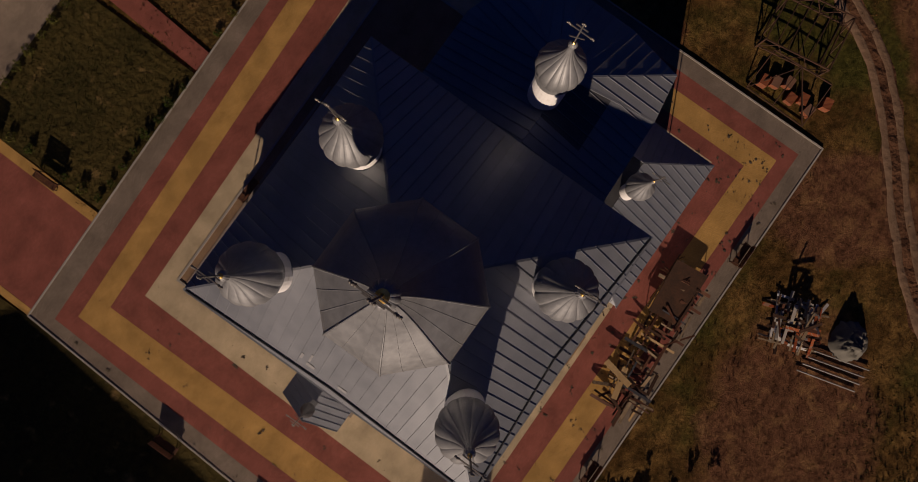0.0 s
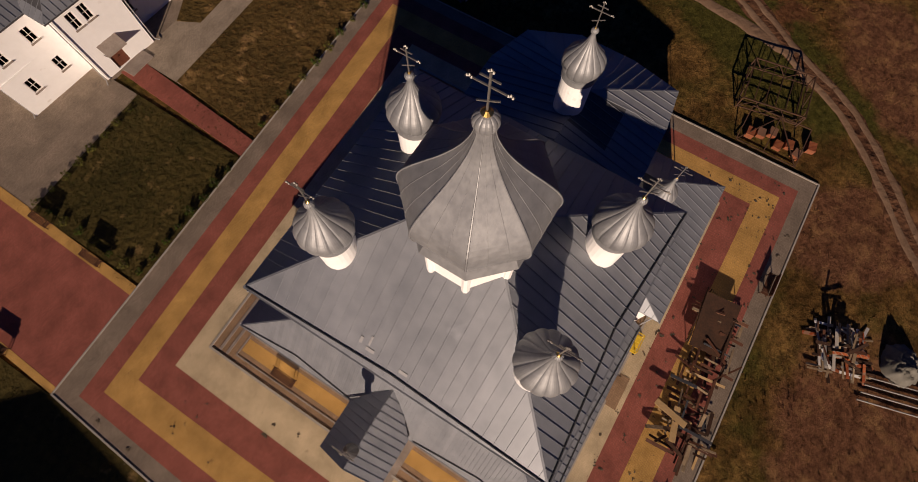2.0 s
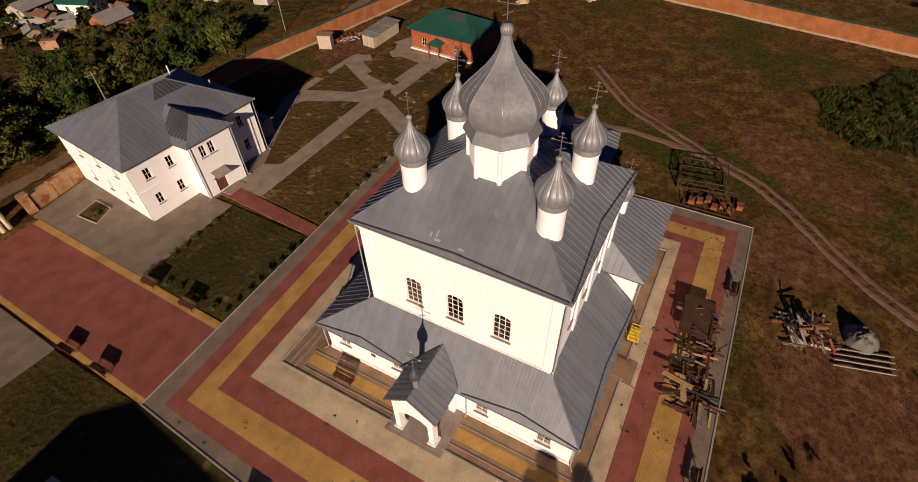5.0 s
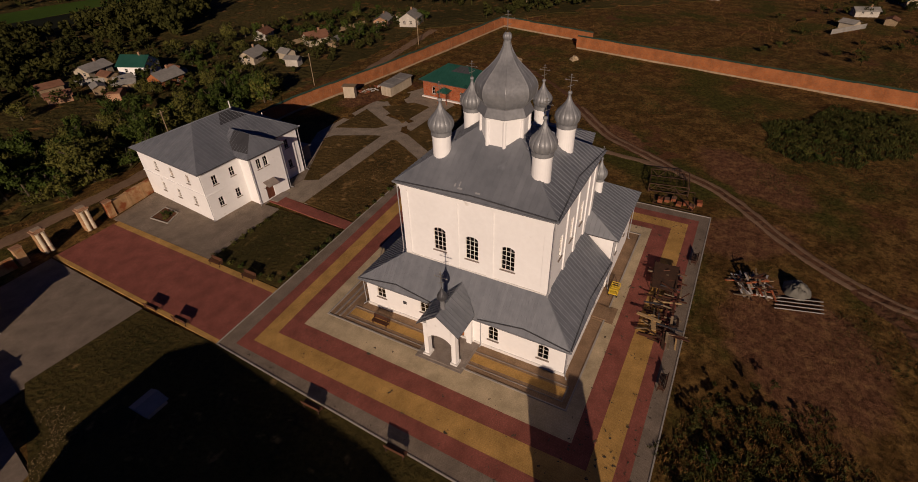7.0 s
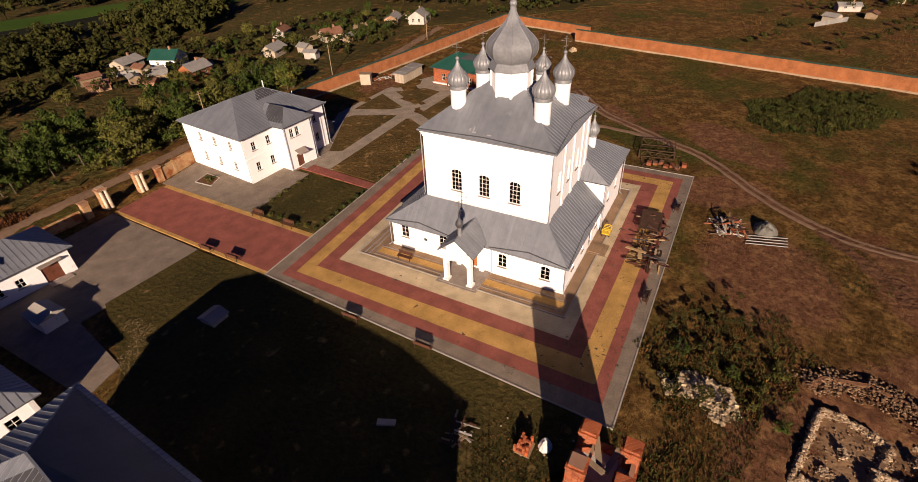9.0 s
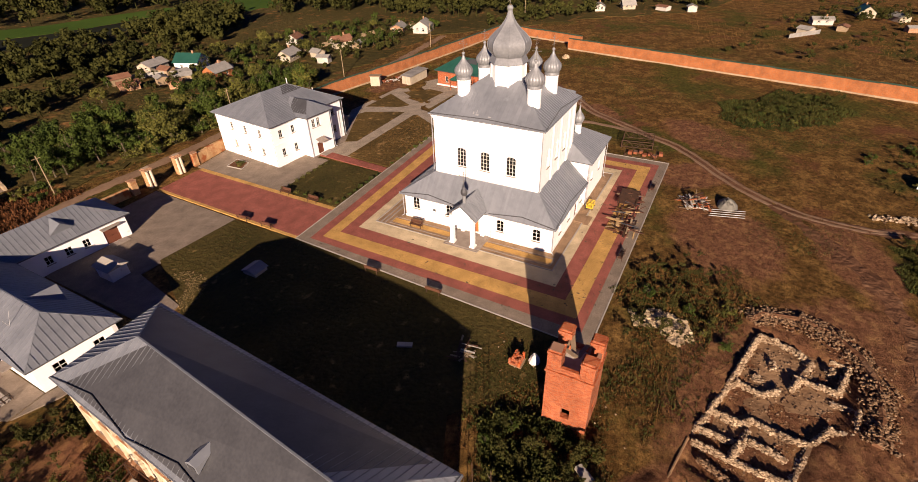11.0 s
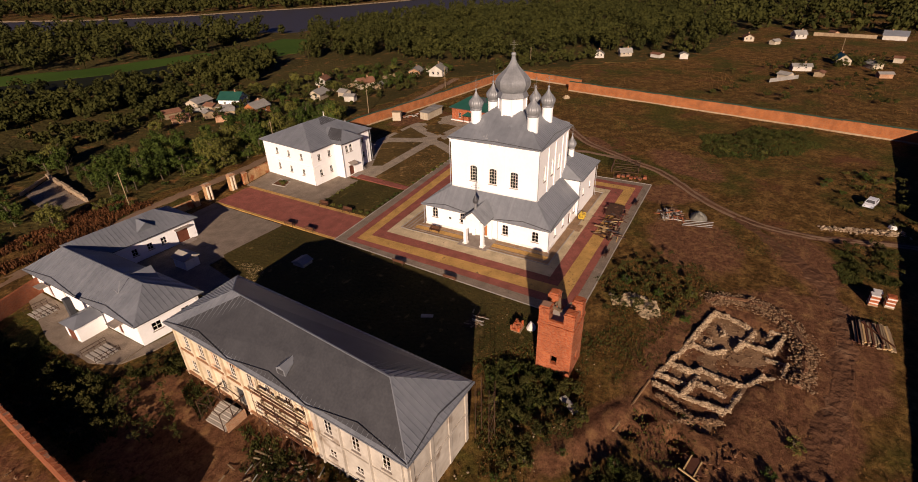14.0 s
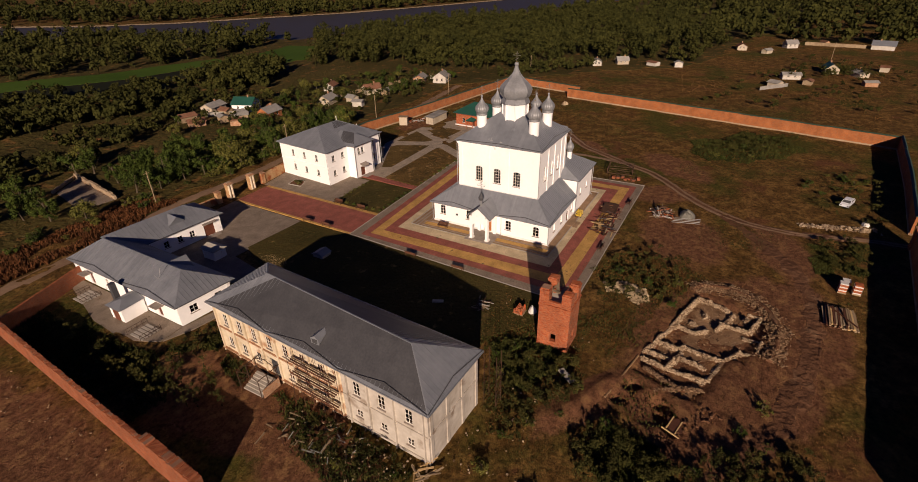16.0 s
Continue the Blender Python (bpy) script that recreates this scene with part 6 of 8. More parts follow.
part("roof", Geo().prism([(44.7, 65.3), (45.9, 62.2), (48.0, 63.0), (46.8, 66.2)], 2.62, 2.74), M_WOOD, shed2)
bed = thing("flower_bed", (-9.4, 58.3, 0), "square planted bed with a concrete kerb", "flower bed")
BED = [(-11.0, 59.8), (-7.8, 60.5), (-8.0, 57.0), (-10.8, 55.9)]
part("soil", Geo().prism(BED, -0.1, 0.05), M_EARTH, bed)
for a, b in zip(BED, BED[1:] + BED[:1]):
    part("kerb", Geo().bar((*a, 0.04), (*b, 0.04), 0.14, 0.2), M_KERB, bed)


# ---- loose things ----
def bench_model():
    b = thing("bench", (0, 0, 0), "dark brown slatted park bench with iron legs", "bench", "park benches")
    for i in range(5):
        part("seat_slat", Geo().box(-0.95, 0.95, -0.05 + i * 0.1, 0.035 + i * 0.1, 0.44, 0.475), M_DARKWOOD, b)
    back = part("backrest", Geo().box(-0.8, -0.75, -0.16, -0.1, 0.45, 0.95).box(0.75, 0.8, -0.16, -0.1, 0.45, 0.95), M_IRON, b)
    for i in range(5):
        part("back_slat", Geo().box(-0.95, 0.95, -0.13 - i * 0.015, -0.1 - i * 0.015, 0.5 + i * 0.1, 0.585 + i * 0.1), M_DARKWOOD, back)
    for x in (-0.8, 0.8):
        part("leg", Geo().bar((x, 0.4, 0), (x, 0.36, 0.44), 0.06).bar((x, -0.12, 0), (x, -0.06, 0.44), 0.06).bar((x, -0.1, 0.41), (x, 0.42, 0.41), 0.05), M_IRON, b)
        part("armrest", Geo().bar((x, -0.12, 0.66), (x, 0.36, 0.66), 0.05).bar((x, 0.34, 0.44), (x, 0.34, 0.66), 0.04), M_IRON, b)
    return b


bench = bench_model()
BENCHES = [(-26.85, 12.2, 0, -90), (-27.05, 2.0, 0, -90), (-24.75, 40.2, 0, -88), (-24.65, 34.9, 0, -88), (-14.4, 40.4, 0, 90), (-14.6, 33.8, 0, 90), (-13.7, 12.9, 0, 90), (-5.4, 19.2, 0, 0), (14.9, -18.6, 0, 0), (-8.0, -18.5, 0, 0)]
bench.matrix_basis = pose(BENCHES[0][0], BENCHES[0][1], 0, 0, 0, BENCHES[0][3])
for x, y, z, a in BENCHES[1:]:
    copy_thing(bench, pose(x, y, z, 0, 0, a)).scale = (1.18, 1.18, 1.12)
bench.scale = (1.18, 1.18, 1.12)
for c in (bench.children_recursive):
    c.matrix_parent_inverse = Matrix()


def stick_pile(name, label, category, items, mats, seed, area, zmax, lengths, width=0.16, flat=0.3, piece="plank", cone=False):
    """A loose heap of boards or bars over an area (middle x, y, half sizes, turn)."""
    rnd = random.Random(seed)
    cx, cy, hx, hy, turn = area
    t = thing(name, (cx, cy, 0), label, category)
    for i in range(items):
        u, v = rnd.uniform(-hx, hx), rnd.uniform(-hy, hy)
        a = radians(turn)
        x, y = cx + u * math.cos(a) - v * math.sin(a), cy + u * math.sin(a) + v * math.cos(a)
        L = rnd.uniform(*lengths)
        top = zmax * max(0.1, 1 - math.hypot(u / hx, v / hy)) if cone else zmax
        m = pose(x, y, rnd.uniform(0.06, top), rnd.gauss(0, 6), rnd.gauss(0, 7), turn + rnd.choice((0, 0, 90, 90, rnd.uniform(0, 180))))
        w = width * rnd.uniform(0.6, 1.5)
        part(piece, Geo().box(-L / 2, L / 2, -w / 2, w / 2, -0.025, 0.025, m), rnd.choice(mats), t)
    return t


scrap = stick_pile("scrap_pile", "heap of old boards and scaffold frames on the paving", "scrap heap", 90, [M_WOOD, M_DARKWOOD, M_DARKWOOD, M_DARKWOOD, M_IRON, M_IRON, M_IRON, M_RUST, M_TRIM, M_WOOD, M_NEWWOOD], 4, (4.2, -16.6, 6.6, 1.7, 4), 0.9, (0.8, 3.2), 0.2)
part("sheet", Geo().box(-2.6, 2.4, -1.5, 1.5, 0.85, 0.9, pose(9.0, -15.6, 0, 2, -3, 6)), M_IRON, scrap, "dark sheet laid over a frame")
for x in (6.6, 9.0, 11.4):
    for y in (-17.0, -14.3):
        part("trestle_leg", Geo().bar((x, y, 0), (x + 0.2, y + 0.1, 0.9), 0.08), M_IRON, scrap)
part("trestle_rail", Geo().bar((6.4, -14.2, 0.86), (11.7, -13.9, 0.86), 0.09).bar((6.4, -17.1, 0.86), (11.7, -16.9, 0.86), 0.09), M_IRON, scrap)
for x, y, a in ((-0.4, -15.8, 12), (0.2, -15.3, 78)):
    part("board", Geo().box(-1.4, 1.4, -0.26, 0.26, 1.05, 1.1, pose(x, y, 0, 3, 4, a)), M_NEWWOOD, scrap)
debris = stick_pile("timber_heap", "jumbled heap of boards, bricks and white plastic", "debris heap", 110, [M_BAG, M_WOOD, M_SLATE, M_BRICK, M_KERB, M_IRON, M_DARKWOOD], 8, (12.8, -25.8, 2.2, 2.0, 20), 2.4, (0.7, 2.6), 0.2, piece="board", cone=True)
pipes = thing("pipe_stack", (11.2, -30.6, 0), "four long grey pipes lying in the grass", "pipes")
for i in range(4):
    part("pipe", Geo().bar((9.6 + i * 0.75, -28.2 - i * 0.1, 0.12), (11.0 + i * 0.75, -33.4, 0.12), 0.13, n=10), M_SLATE, pipes)


def mound(name, cx, cy, rx, ry, h, mat, label, category, seed=0, turn=0.0, rough=0.3, n=44, rings=14):
    """A loose heap: a low dome with a lumpy skin and a ragged edge."""
    g = Geo()
    for k in range(rings + 1):
        r = k / rings
        for i in range(n):
            a = 2 * math.pi * i / n
            ca, sa = math.cos(a), math.sin(a)
            q = 1 + rough * 1.2 * noise.noise(Vector((ca * 1.7 + seed, sa * 1.7, 0))) + rough * 0.5 * noise.noise(Vector((ca * 5 + seed, sa * 5, 3)))
            lump = 1 + rough * 1.6 * noise.noise(Vector((r * 2.5 * ca + seed, r * 2.5 * sa, 7))) + rough * noise.noise(Vector((r * 8 * ca + seed, r * 8 * sa, 9)))
            z = h * max(0.0, 1 - r * r) ** 0.9 * lump - (0.25 if k == rings else 0.0)
            x, y = rx * r * q * ca, ry * r * q * sa
            g.v.append((cx + x * math.cos(turn) - y * math.sin(turn), cy + x * math.sin(turn) + y * math.cos(turn), z - 0.02))
    for k in range(rings):
        for i in range(n):
            j = (i + 1) % n
            g.f.append((k * n + i, k * n + j, (k + 1) * n + j, (k + 1) * n + i))
    return put(name, g, mat, label, category, smooth=True)


mound("canvas_cover", 14.2, -30.6, 2.2, 1.7, 1.25, M_TARP, "heap under a grey tarpaulin in the grass", "heap", 3)
mound("rubble_heap", 88, 38, 2.4, 1.6, 0.9, M_SAND, "pale heap near the far wall", "heap", 9)
mound("rubble_heap", 96, 24, 1.8, 1.2, 0.9, M_SAND, "pale heap near the far wall", "heap", 11)

# steel frames and bricks beyond the paving
cage = thing("steel_frame", (32, -12.5, 0), "rusty welded steel lattice frame with brick stacks", "steel frame")
FR = [(31.2, -9.2), (36.4, -8.6), (37.4, -14.5), (32.2, -15.2)]
for i, (x, y) in enumerate(FR):
    part("post", Geo().bar((x, y, -0.1), (x, y, 1.5), 0.12), M_IRON, cage)
for i in range(4):
    a, b = FR[i], FR[(i + 1) % 4]
    for z in (0.2, 1.5):
        part("rail", Geo().bar((*a, z), (*b, z), 0.1), M_IRON, cage)
    for k in range(5):
        s0, s1 = k / 5, (k + 1) / 5
        p0 = (a[0] + (b[0] - a[0]) * s0, a[1] + (b[1] - a[1]) * s0, 0.2 if k % 2 else 1.5)
        p1 = (a[0] + (b[0] - a[0]) * s1, a[1] + (b[1] - a[1]) * s1, 1.5 if k % 2 else 0.2)
        part("brace", Geo().bar(p0, p1, 0.07), M_IRON, cage)
for k in range(1, 6):
    y = -9.2 - k * 1.0
    part("cross_bar", Geo().bar((31.3 + k * 0.16, y, 1.5), (36.5 + k * 0.16, y + 0.6, 1.5), 0.07), M_IRON, cage)
rnd = random.Random(21)
for k in range(7):
    x, y = 28.6 + rnd.uniform(0, 1.8), -11.5 - k * 0.95
    part("brick_cube", Geo().box(-0.5, 0.5, -0.38, 0.38, -0.1, rnd.uniform(0.3, 0.6), pose(x, y, 0, 0, 0, rnd.uniform(-12, 12))), M_BRICKDARK, cage)

for a, b in (((27.6, -10.6), (31.0, -10.4)), ((27.6, -13.4), (31.2, -13.2)), ((27.6, -16.6), (31.4, -16.2)), ((27.6, -10.6), (27.6, -16.6)), ((31.0, -10.4), (31.4, -16.2)), ((27.6, -10.6), (31.2, -13.2)), ((27.6, -16.6), (31.2, -13.2))):
    part("lattice_bar", Geo().bar((*a, 0.1), (*b, 1.3), 0.08) if a[0] < 28 < b[0] else Geo().bar((*a, 1.3 if a[0] > 30 else 0.1), (*b, 1.3 if b[0] > 30 else 0.1), 0.08), M_IRON, cage)

# yellow trolley by the side door
cart = thing("yellow_trolley", (4.0, -10.4, 0), "yellow tubular steel trolley on the paving", "trolley")
for x in (3.2, 4.8):
    for y in (-10.9, -9.9):
        part("upright", Geo().bar((x, y, 0.15), (x, y, 1.05), 0.07), M_YELLOWPAINT, cart)
        part("wheel", Geo().bar((x, y - 0.06, 0.14), (x, y + 0.06, 0.14), 0.26, n=12), M_RUBBER, cart)
for z in (0.35, 1.05):
    for a, b in (((3.2, -10.9), (4.8, -10.9)), ((3.2, -9.9), (4.8, -9.9)), ((3.2, -10.9), (3.2, -9.9)), ((4.8, -10.9), (4.8, -9.9))):
        part("rail", Geo().bar((*a, z), (*b, z), 0.07), M_YELLOWPAINT, cart)
part("deck", Geo().box(3.2, 4.8, -10.9, -9.9, 0.36, 0.42), M_YELLOWPAINT, cart)
for x in (3.6, 4.0, 4.4):
    part("bar", Geo().bar((x, -10.9, 1.05), (x, -9.9, 1.05), 0.05), M_YELLOWPAINT, cart)

# between the long building and the tower
stack = thing("brick_pallet", (-33.2, -12.7, 0), "orange brick pallet partly unloaded", "brick pallet")
part("pallet", Geo().box(-34.0, -32.4, -13.4, -12.0, -0.1, 0.12), M_WOOD, stack)
rnd = random.Random(3)
for i in range(26):
    m = pose(-34.0 + 0.16 + (i % 6) * 0.27, -13.3 + 0.2 + (i // 6) * 0.28, 0.12, 0, 0, rnd.uniform(-8, 8))
    part("brick", Geo().box(-0.125, 0.125, -0.12, 0.12, 0, rnd.choice((0.3, 0.5, 0.75, 0.95)), m), M_PLASTIC if i % 5 == 0 else M_BRICK, stack)
# the first lump is a stand-in for a small white object of unknown kind
mound("white_bag", 25.5, -62.6, 1.0, 0.7, 0.9, M_BAG, "small white lump, a stand-in object in the shade of the wall", "bulk bag", 35, 0, 0.25)
mound("white_bag", -32.2, -14.3, 0.75, 0.65, 1.0, M_BAG, "full white woven bulk bag", "bulk bag", 31, 0, 0.15)
stick_pile("board_heap", "grey boards and scrap beside the lawn", "board heap", 22, [M_WOOD, M_IRON, M_DARKWOOD, M_KERB], 17, (-34.6, -6.4, 1.6, 0.9, 10), 0.4, (0.8, 2.6))
stick_pile("board_heap", "old boards lying at the foot of the building", "board heap", 16, [M_WOOD, M_NEWWOOD], 18, (-64.4, -14.9, 0.8, 1.4, 60), 0.5, (1.4, 2.6))
stick_pile("board_heap", "scattered old boards in the weeds", "board heap", 46, [M_WOOD, M_WOOD, M_DARKWOOD, M_SLATE], 19, (-66.4, -1.0, 2.4, 6.0, 10), 0.3, (0.4, 1.9), 0.12)
put("slab", Geo().box(-0.35, 0.35, -0.9, 0.9, -0.05, 0.16, pose(-36.7, 0.2, 0, 2, 3, 25)), M_KERB, "pale concrete slab lying on the lawn", "slab")
put("slab", Geo().box(-0.45, 0.45, -1.3, 1.3, -0.05, 0.2, pose(-43.2, -23.5, 0, 2, 3, -35)), M_KERB, "pale concrete slab in the weeds", "slab")
hatch2 = thing("cellar_hatch", (-34.0, 27.5, 0), "low grey metal cellar hatch on the lawn", "hatch")
part("body", Geo().box(-35.2, -33.0, 26.2, 28.6, -0.1, 0.6), M_KERB, hatch2)
part("lid", Geo().add([(-35.4, 26.0, 0.6), (-32.8, 26.0, 0.6), (-32.8, 28.8, 0.6), (-35.4, 28.8, 0.6), (-35.4, 27.4, 1.2), (-32.8, 27.4, 1.2)], [(0, 1, 5, 4), (2, 3, 4, 5), (1, 2, 5), (3, 0, 4), (0, 3, 2, 1)]), M_ROOF, hatch2)

# brick pallets and timber by the south wall
for x, y in ((-4.0, -56.4), (-3.6, -58.4), (-2.2, -57.0)):
    pl = thing("brick_pallet", (x, y, 0), "wrapped pallet of pale and red bricks", "brick pallet", "brick pallets")
    part("pallet", Geo().box(x - 0.6, x + 0.6, y - 0.6, y + 0.6, -0.1, 0.12), M_WOOD, pl)
    for k in range(8 if x < -2.5 else 6):
        part("brick_layer", Geo().box(x - 0.55, x + 0.55, y - 0.55, y + 0.55, 0.12 + k * 0.2, 0.31 + k * 0.2), M_BRICK if (k + int(x)) % 3 else M_BAG, pl)
tim = thing("timber_stack", (-13.0, -55.4, 0), "stack of weathered sawn beams", "timber stack")
rnd = random.Random(61)
for x in (-15.0, -11.2):
    part("bearer", Geo().box(-0.1, 0.1, -2.4, 2.4, -0.05, 0.16, pose(x, -55.4, 0)), M_DARKWOOD, tim)
for k in range(3):
    for i in range(15 - 2 * k):
        l = rnd.uniform(2.3, 2.9)
        part("beam", Geo().box(-l, l, -0.11, 0.11, 0.0, 0.17, pose(-13.0 + rnd.uniform(-0.3, 0.3), -57.5 + i * 0.29 + k * 0.28, 0.165 + k * 0.19, 0, 0, rnd.uniform(-2.2, 2.2))), M_NEWWOOD if rnd.random() < 0.15 else M_WOOD if rnd.random() < 0.6 else M_DARKWOOD, tim)
for y0, y1 in ((-57.4, -54.2), (-56.2, -55.6)):
    part("loose_board", Geo().bar((-15.3, y0, 0.82), (-11.0, y1, 0.82), 0.1, 0.2), M_DARKWOOD, tim)


def stones(g, rnd, x, y, z, s):
    """One rough stone: a box pulled out of shape."""
    sx, sy, sz = s * rnd.uniform(0.7, 1.3), s * rnd.uniform(0.6, 1.1), s * rnd.uniform(0.5, 0.9)
    m = pose(x, y, z, rnd.uniform(-20, 20), rnd.uniform(-20, 20), rnd.uniform(0, 180))
    v = [(a * sx * rnd.uniform(0.7, 1), b * sy * rnd.uniform(0.7, 1), c * sz * rnd.uniform(0.7, 1)) for c in (-0.5, 0.5) for a, b in ((-0.5, -0.5), (0.5, -0.5), (0.5, 0.5), (-0.5, 0.5))]
    g.add(v, [(3, 2, 1, 0), (4, 5, 6, 7), (0, 1, 5, 4), (1, 2, 6, 5), (2, 3, 7, 6), (3, 0, 4, 7)], m)


def rubble_row(cx0, cy0, cx1, cy1, h, w, seed, density=9, foot=0.0, big=0.5):
    rnd = random.Random(seed)
    g = Geo()
    L = math.dist((cx0, cy0), (cx1, cy1))
    d = Vector((cx1 - cx0, cy1 - cy0)) / L
    for _ in range(int(L * density * (0.6 + h))):
        u, v = rnd.uniform(0, L), rnd.gauss(0, w * 0.32)
        hh = h * (0.65 + 0.75 * noise.noise(Vector((cx0 + u * 0.4, cy0, seed))))
        z = foot + rnd.uniform(-0.1, max(0.1, hh * (1 - abs(v) / (w * 1.1))))
        stones(g, rnd, cx0 + d.x * u - d.y * v, cy0 + d.y * u + d.x * v, z, rnd.uniform(0.2, big))
    return g


ruin = thing("foundation_ruin", (-27, -37, 0), "excavated rubble foundations of a ruined building", "ruin")
at_r = lambda s, w: RA + RU * s + RW * w
DIG_WALLS = [((-16.8, -36.3), (-26.0, -33.8), (-30.8, -32.3), (-34.8, -30.8)), ((-16.8, -36.3), (-16.5, -38.4), (-17.3, -40.4), (-18.6, -41.7)), ((-26.0, -33.8), (-24.9, -34.7), (-25.6, -37.0), (-24.3, -38.7)),
             ((-18.6, -41.7), (-23.7, -39.7)), ((-21.5, -40.0), (-21.8, -42.3), (-22.0, -44.0), (-17.6, -45.3), (-17.2, -43.6)), ((-23.6, -43.3), (-23.8, -45.6), (-27.3, -45.0), (-27.4, -42.8)),
             ((-30.2, -32.6), (-30.5, -35.1), (-29.6, -36.4), (-30.3, -39.9)), ((-33.0, -31.7), (-33.0, -35.3), (-35.4, -34.6)), ((-34.8, -31.3), (-35.1, -34.7), (-35.4, -37.6), (-35.6, -39.5)), ((-29.7, -41.5), (-35.3, -39.7)),
             ((-30.3, -39.9), (-30.0, -41.5), (-27.2, -43.1)), ((-31.0, -36.0), (-33.7, -35.4)), ((-32.2, -36.1), (-32.3, -37.6), (-33.0, -39.3))]
SEG = [(*a, *b) for line in DIG_WALLS for a, b in zip(line, line[1:])]
for k, (x0, y0, x1, y1) in enumerate(SEG):
    h = (0.95, 0.7, 0.82)[k % 3] * (1.2 if k < 7 else 1.0)
    L = math.dist((x0, y0), (x1, y1))
    ox, oy = (y1 - y0) / L * 0.19, -(x1 - x0) / L * 0.19
    seg = part("rubble_wall", rubble_row(x0, y0, x1, y1, h, 0.5, 40 + k, 95, -0.6, 0.27), M_STONE, ruin)
    part("wall_core", Geo().prism([(x0 + ox, y0 + oy), (x1 + ox, y1 + oy), (x1 - ox, y1 - oy), (x0 - ox, y0 - oy)], -0.9, -0.6 + h * 0.3), M_STONEDIRT, seg)
    seg["kind"] = "stuff"
for k, (x, y) in enumerate(((-20.9, -38.2), (-23.4, -36.6), (-19.2, -43.6))):
    pier_heap = part("rubble_pier", rubble_row(x - 0.4, y, x + 0.5, y + 0.2, 0.9, 0.7, 170 + k, 80, -0.6, 0.3), M_STONE, ruin, "stub of a rubble pillar")
    pier_heap["kind"] = "stuff"
part("baulk", Geo().bar((-34.8, -30.9, -0.05), (-44.6, -28.9, 0.12), 0.26, 0.5, n=6), M_DIGFLOOR, ruin, "thin pale baulk of earth along the cut")
SEG_END = [(-36.6, -32.0, -38.6, -36.6), (-38.6, -36.6, -37.4, -39.4), (-40.4, -34.0, -38.6, -36.6)]
for k, (x0, y0, x1, y1) in enumerate(SEG_END):
    low_wall = part("rubble_wall", rubble_row(x0, y0, x1, y1, 0.35, 0.6, 90 + k, 50, -0.15, 0.25), M_STONEDIRT, ruin)
    low_wall["kind"] = "stuff"
BANK = [(-14.2, -35.2), (-12.4, -36.6), (-11.6, -40.4), (-12.6, -43.8), (-15.5, -46.3), (-18.9, -47.6), (-24.1, -47.4), (-27.9, -46.6)]
heap = thing("stone_bank", (-12.3, -41, 0), "curved bank of dug stones and earth", "stone bank")
for k, (a, b) in enumerate(zip(BANK, BANK[1:])):
    part("bank_core", Geo().bar((*a, -0.05), (*b, -0.05), 0.9, 1.5, n=8), M_EARTH, heap)
    part("stone_layer", rubble_row(*a, *b, 0.7, 2.6, 140 + k, 85, -0.1, 0.22), M_STONEDIRT, heap)["kind"] = "stuff"
rnd = random.Random(8)
fall = Geo()
for _ in range(900):
    p = at_r(rnd.uniform(0, 23), rnd.uniform(0, 9))
    stones(fall, rnd, p.x, p.y, -0.57, rnd.uniform(0.08, 0.22))
put("stone_scatter", fall, M_STONEDIRT, "fallen stones on the floor of the dig", "stones", kind="stuff")
put("earth_bank", rubble_row(-49.0, -36.5, -40.5, -40.6, 0.3, 2.4, 95, 9, -0.12, 0.34), M_EARTH, "low bank of brown earth clods", "earth bank", kind="stuff")
put("stone_row", rubble_row(19.6, -51.0, 23.6, -64.5, 0.5, 1.6, 91, 16), M_STONE, "row of pale rubble stones beside the track", "stones", kind="stuff")
stick_pile("brick_heap", "loose heap of bricks and boards by the wall", "brick heap", 40, [M_BRICK, M_BRICK, M_WOOD, M_BAG], 27, (51.5, 62.0, 3.2, 1.6, -20), 0.6, (0.4, 1.6), 0.3, piece="brick_or_board")
put("stone_scatter", rubble_row(-63.2, 2.0, -65.4, -13.0, 0.15, 3.6, 93, 9, 0.0, 0.24), M_STONE, "scattered stones along the building", "stones", kind="stuff")
put("stone_scatter", rubble_row(-79.0, 50.0, -80.5, 10.0, 0.1, 5.0, 94, 2.2, 0.0, 0.22), M_STONEDIRT, "scattered clods outside the wall", "stones", kind="stuff")
pit = thing("board_cover", (-44.5, -35.0, 0), "pale beams and a dark sheet standing in for pit shade", "pit cover")
# Dark sheet painted in as the shadow lying between the beams.
part("sheet", Geo().box(-1.1, 1.1, -0.7, 0.7, -0.02, 0.03, pose(-45.1, -37.2, 0.02, 4, 0, -165)), M_DARKWOOD, pit)
for a, b in (((-46.1, -35.9, 0.16), (-46.9, -37.9, 0.16)), ((-45.9, -36.4, 0.08), (-43.8, -36.9, 0.08)), ((-46.4, -37.4, 0.08), (-44.2, -37.9, 0.08))):
    part("beam", Geo().bar(a, b, 0.13), M_NEWWOOD, pit)
old = thing("foundation_ruin", (-36, 103, 0), "low pale walls of a roofless old shed", "ruin")
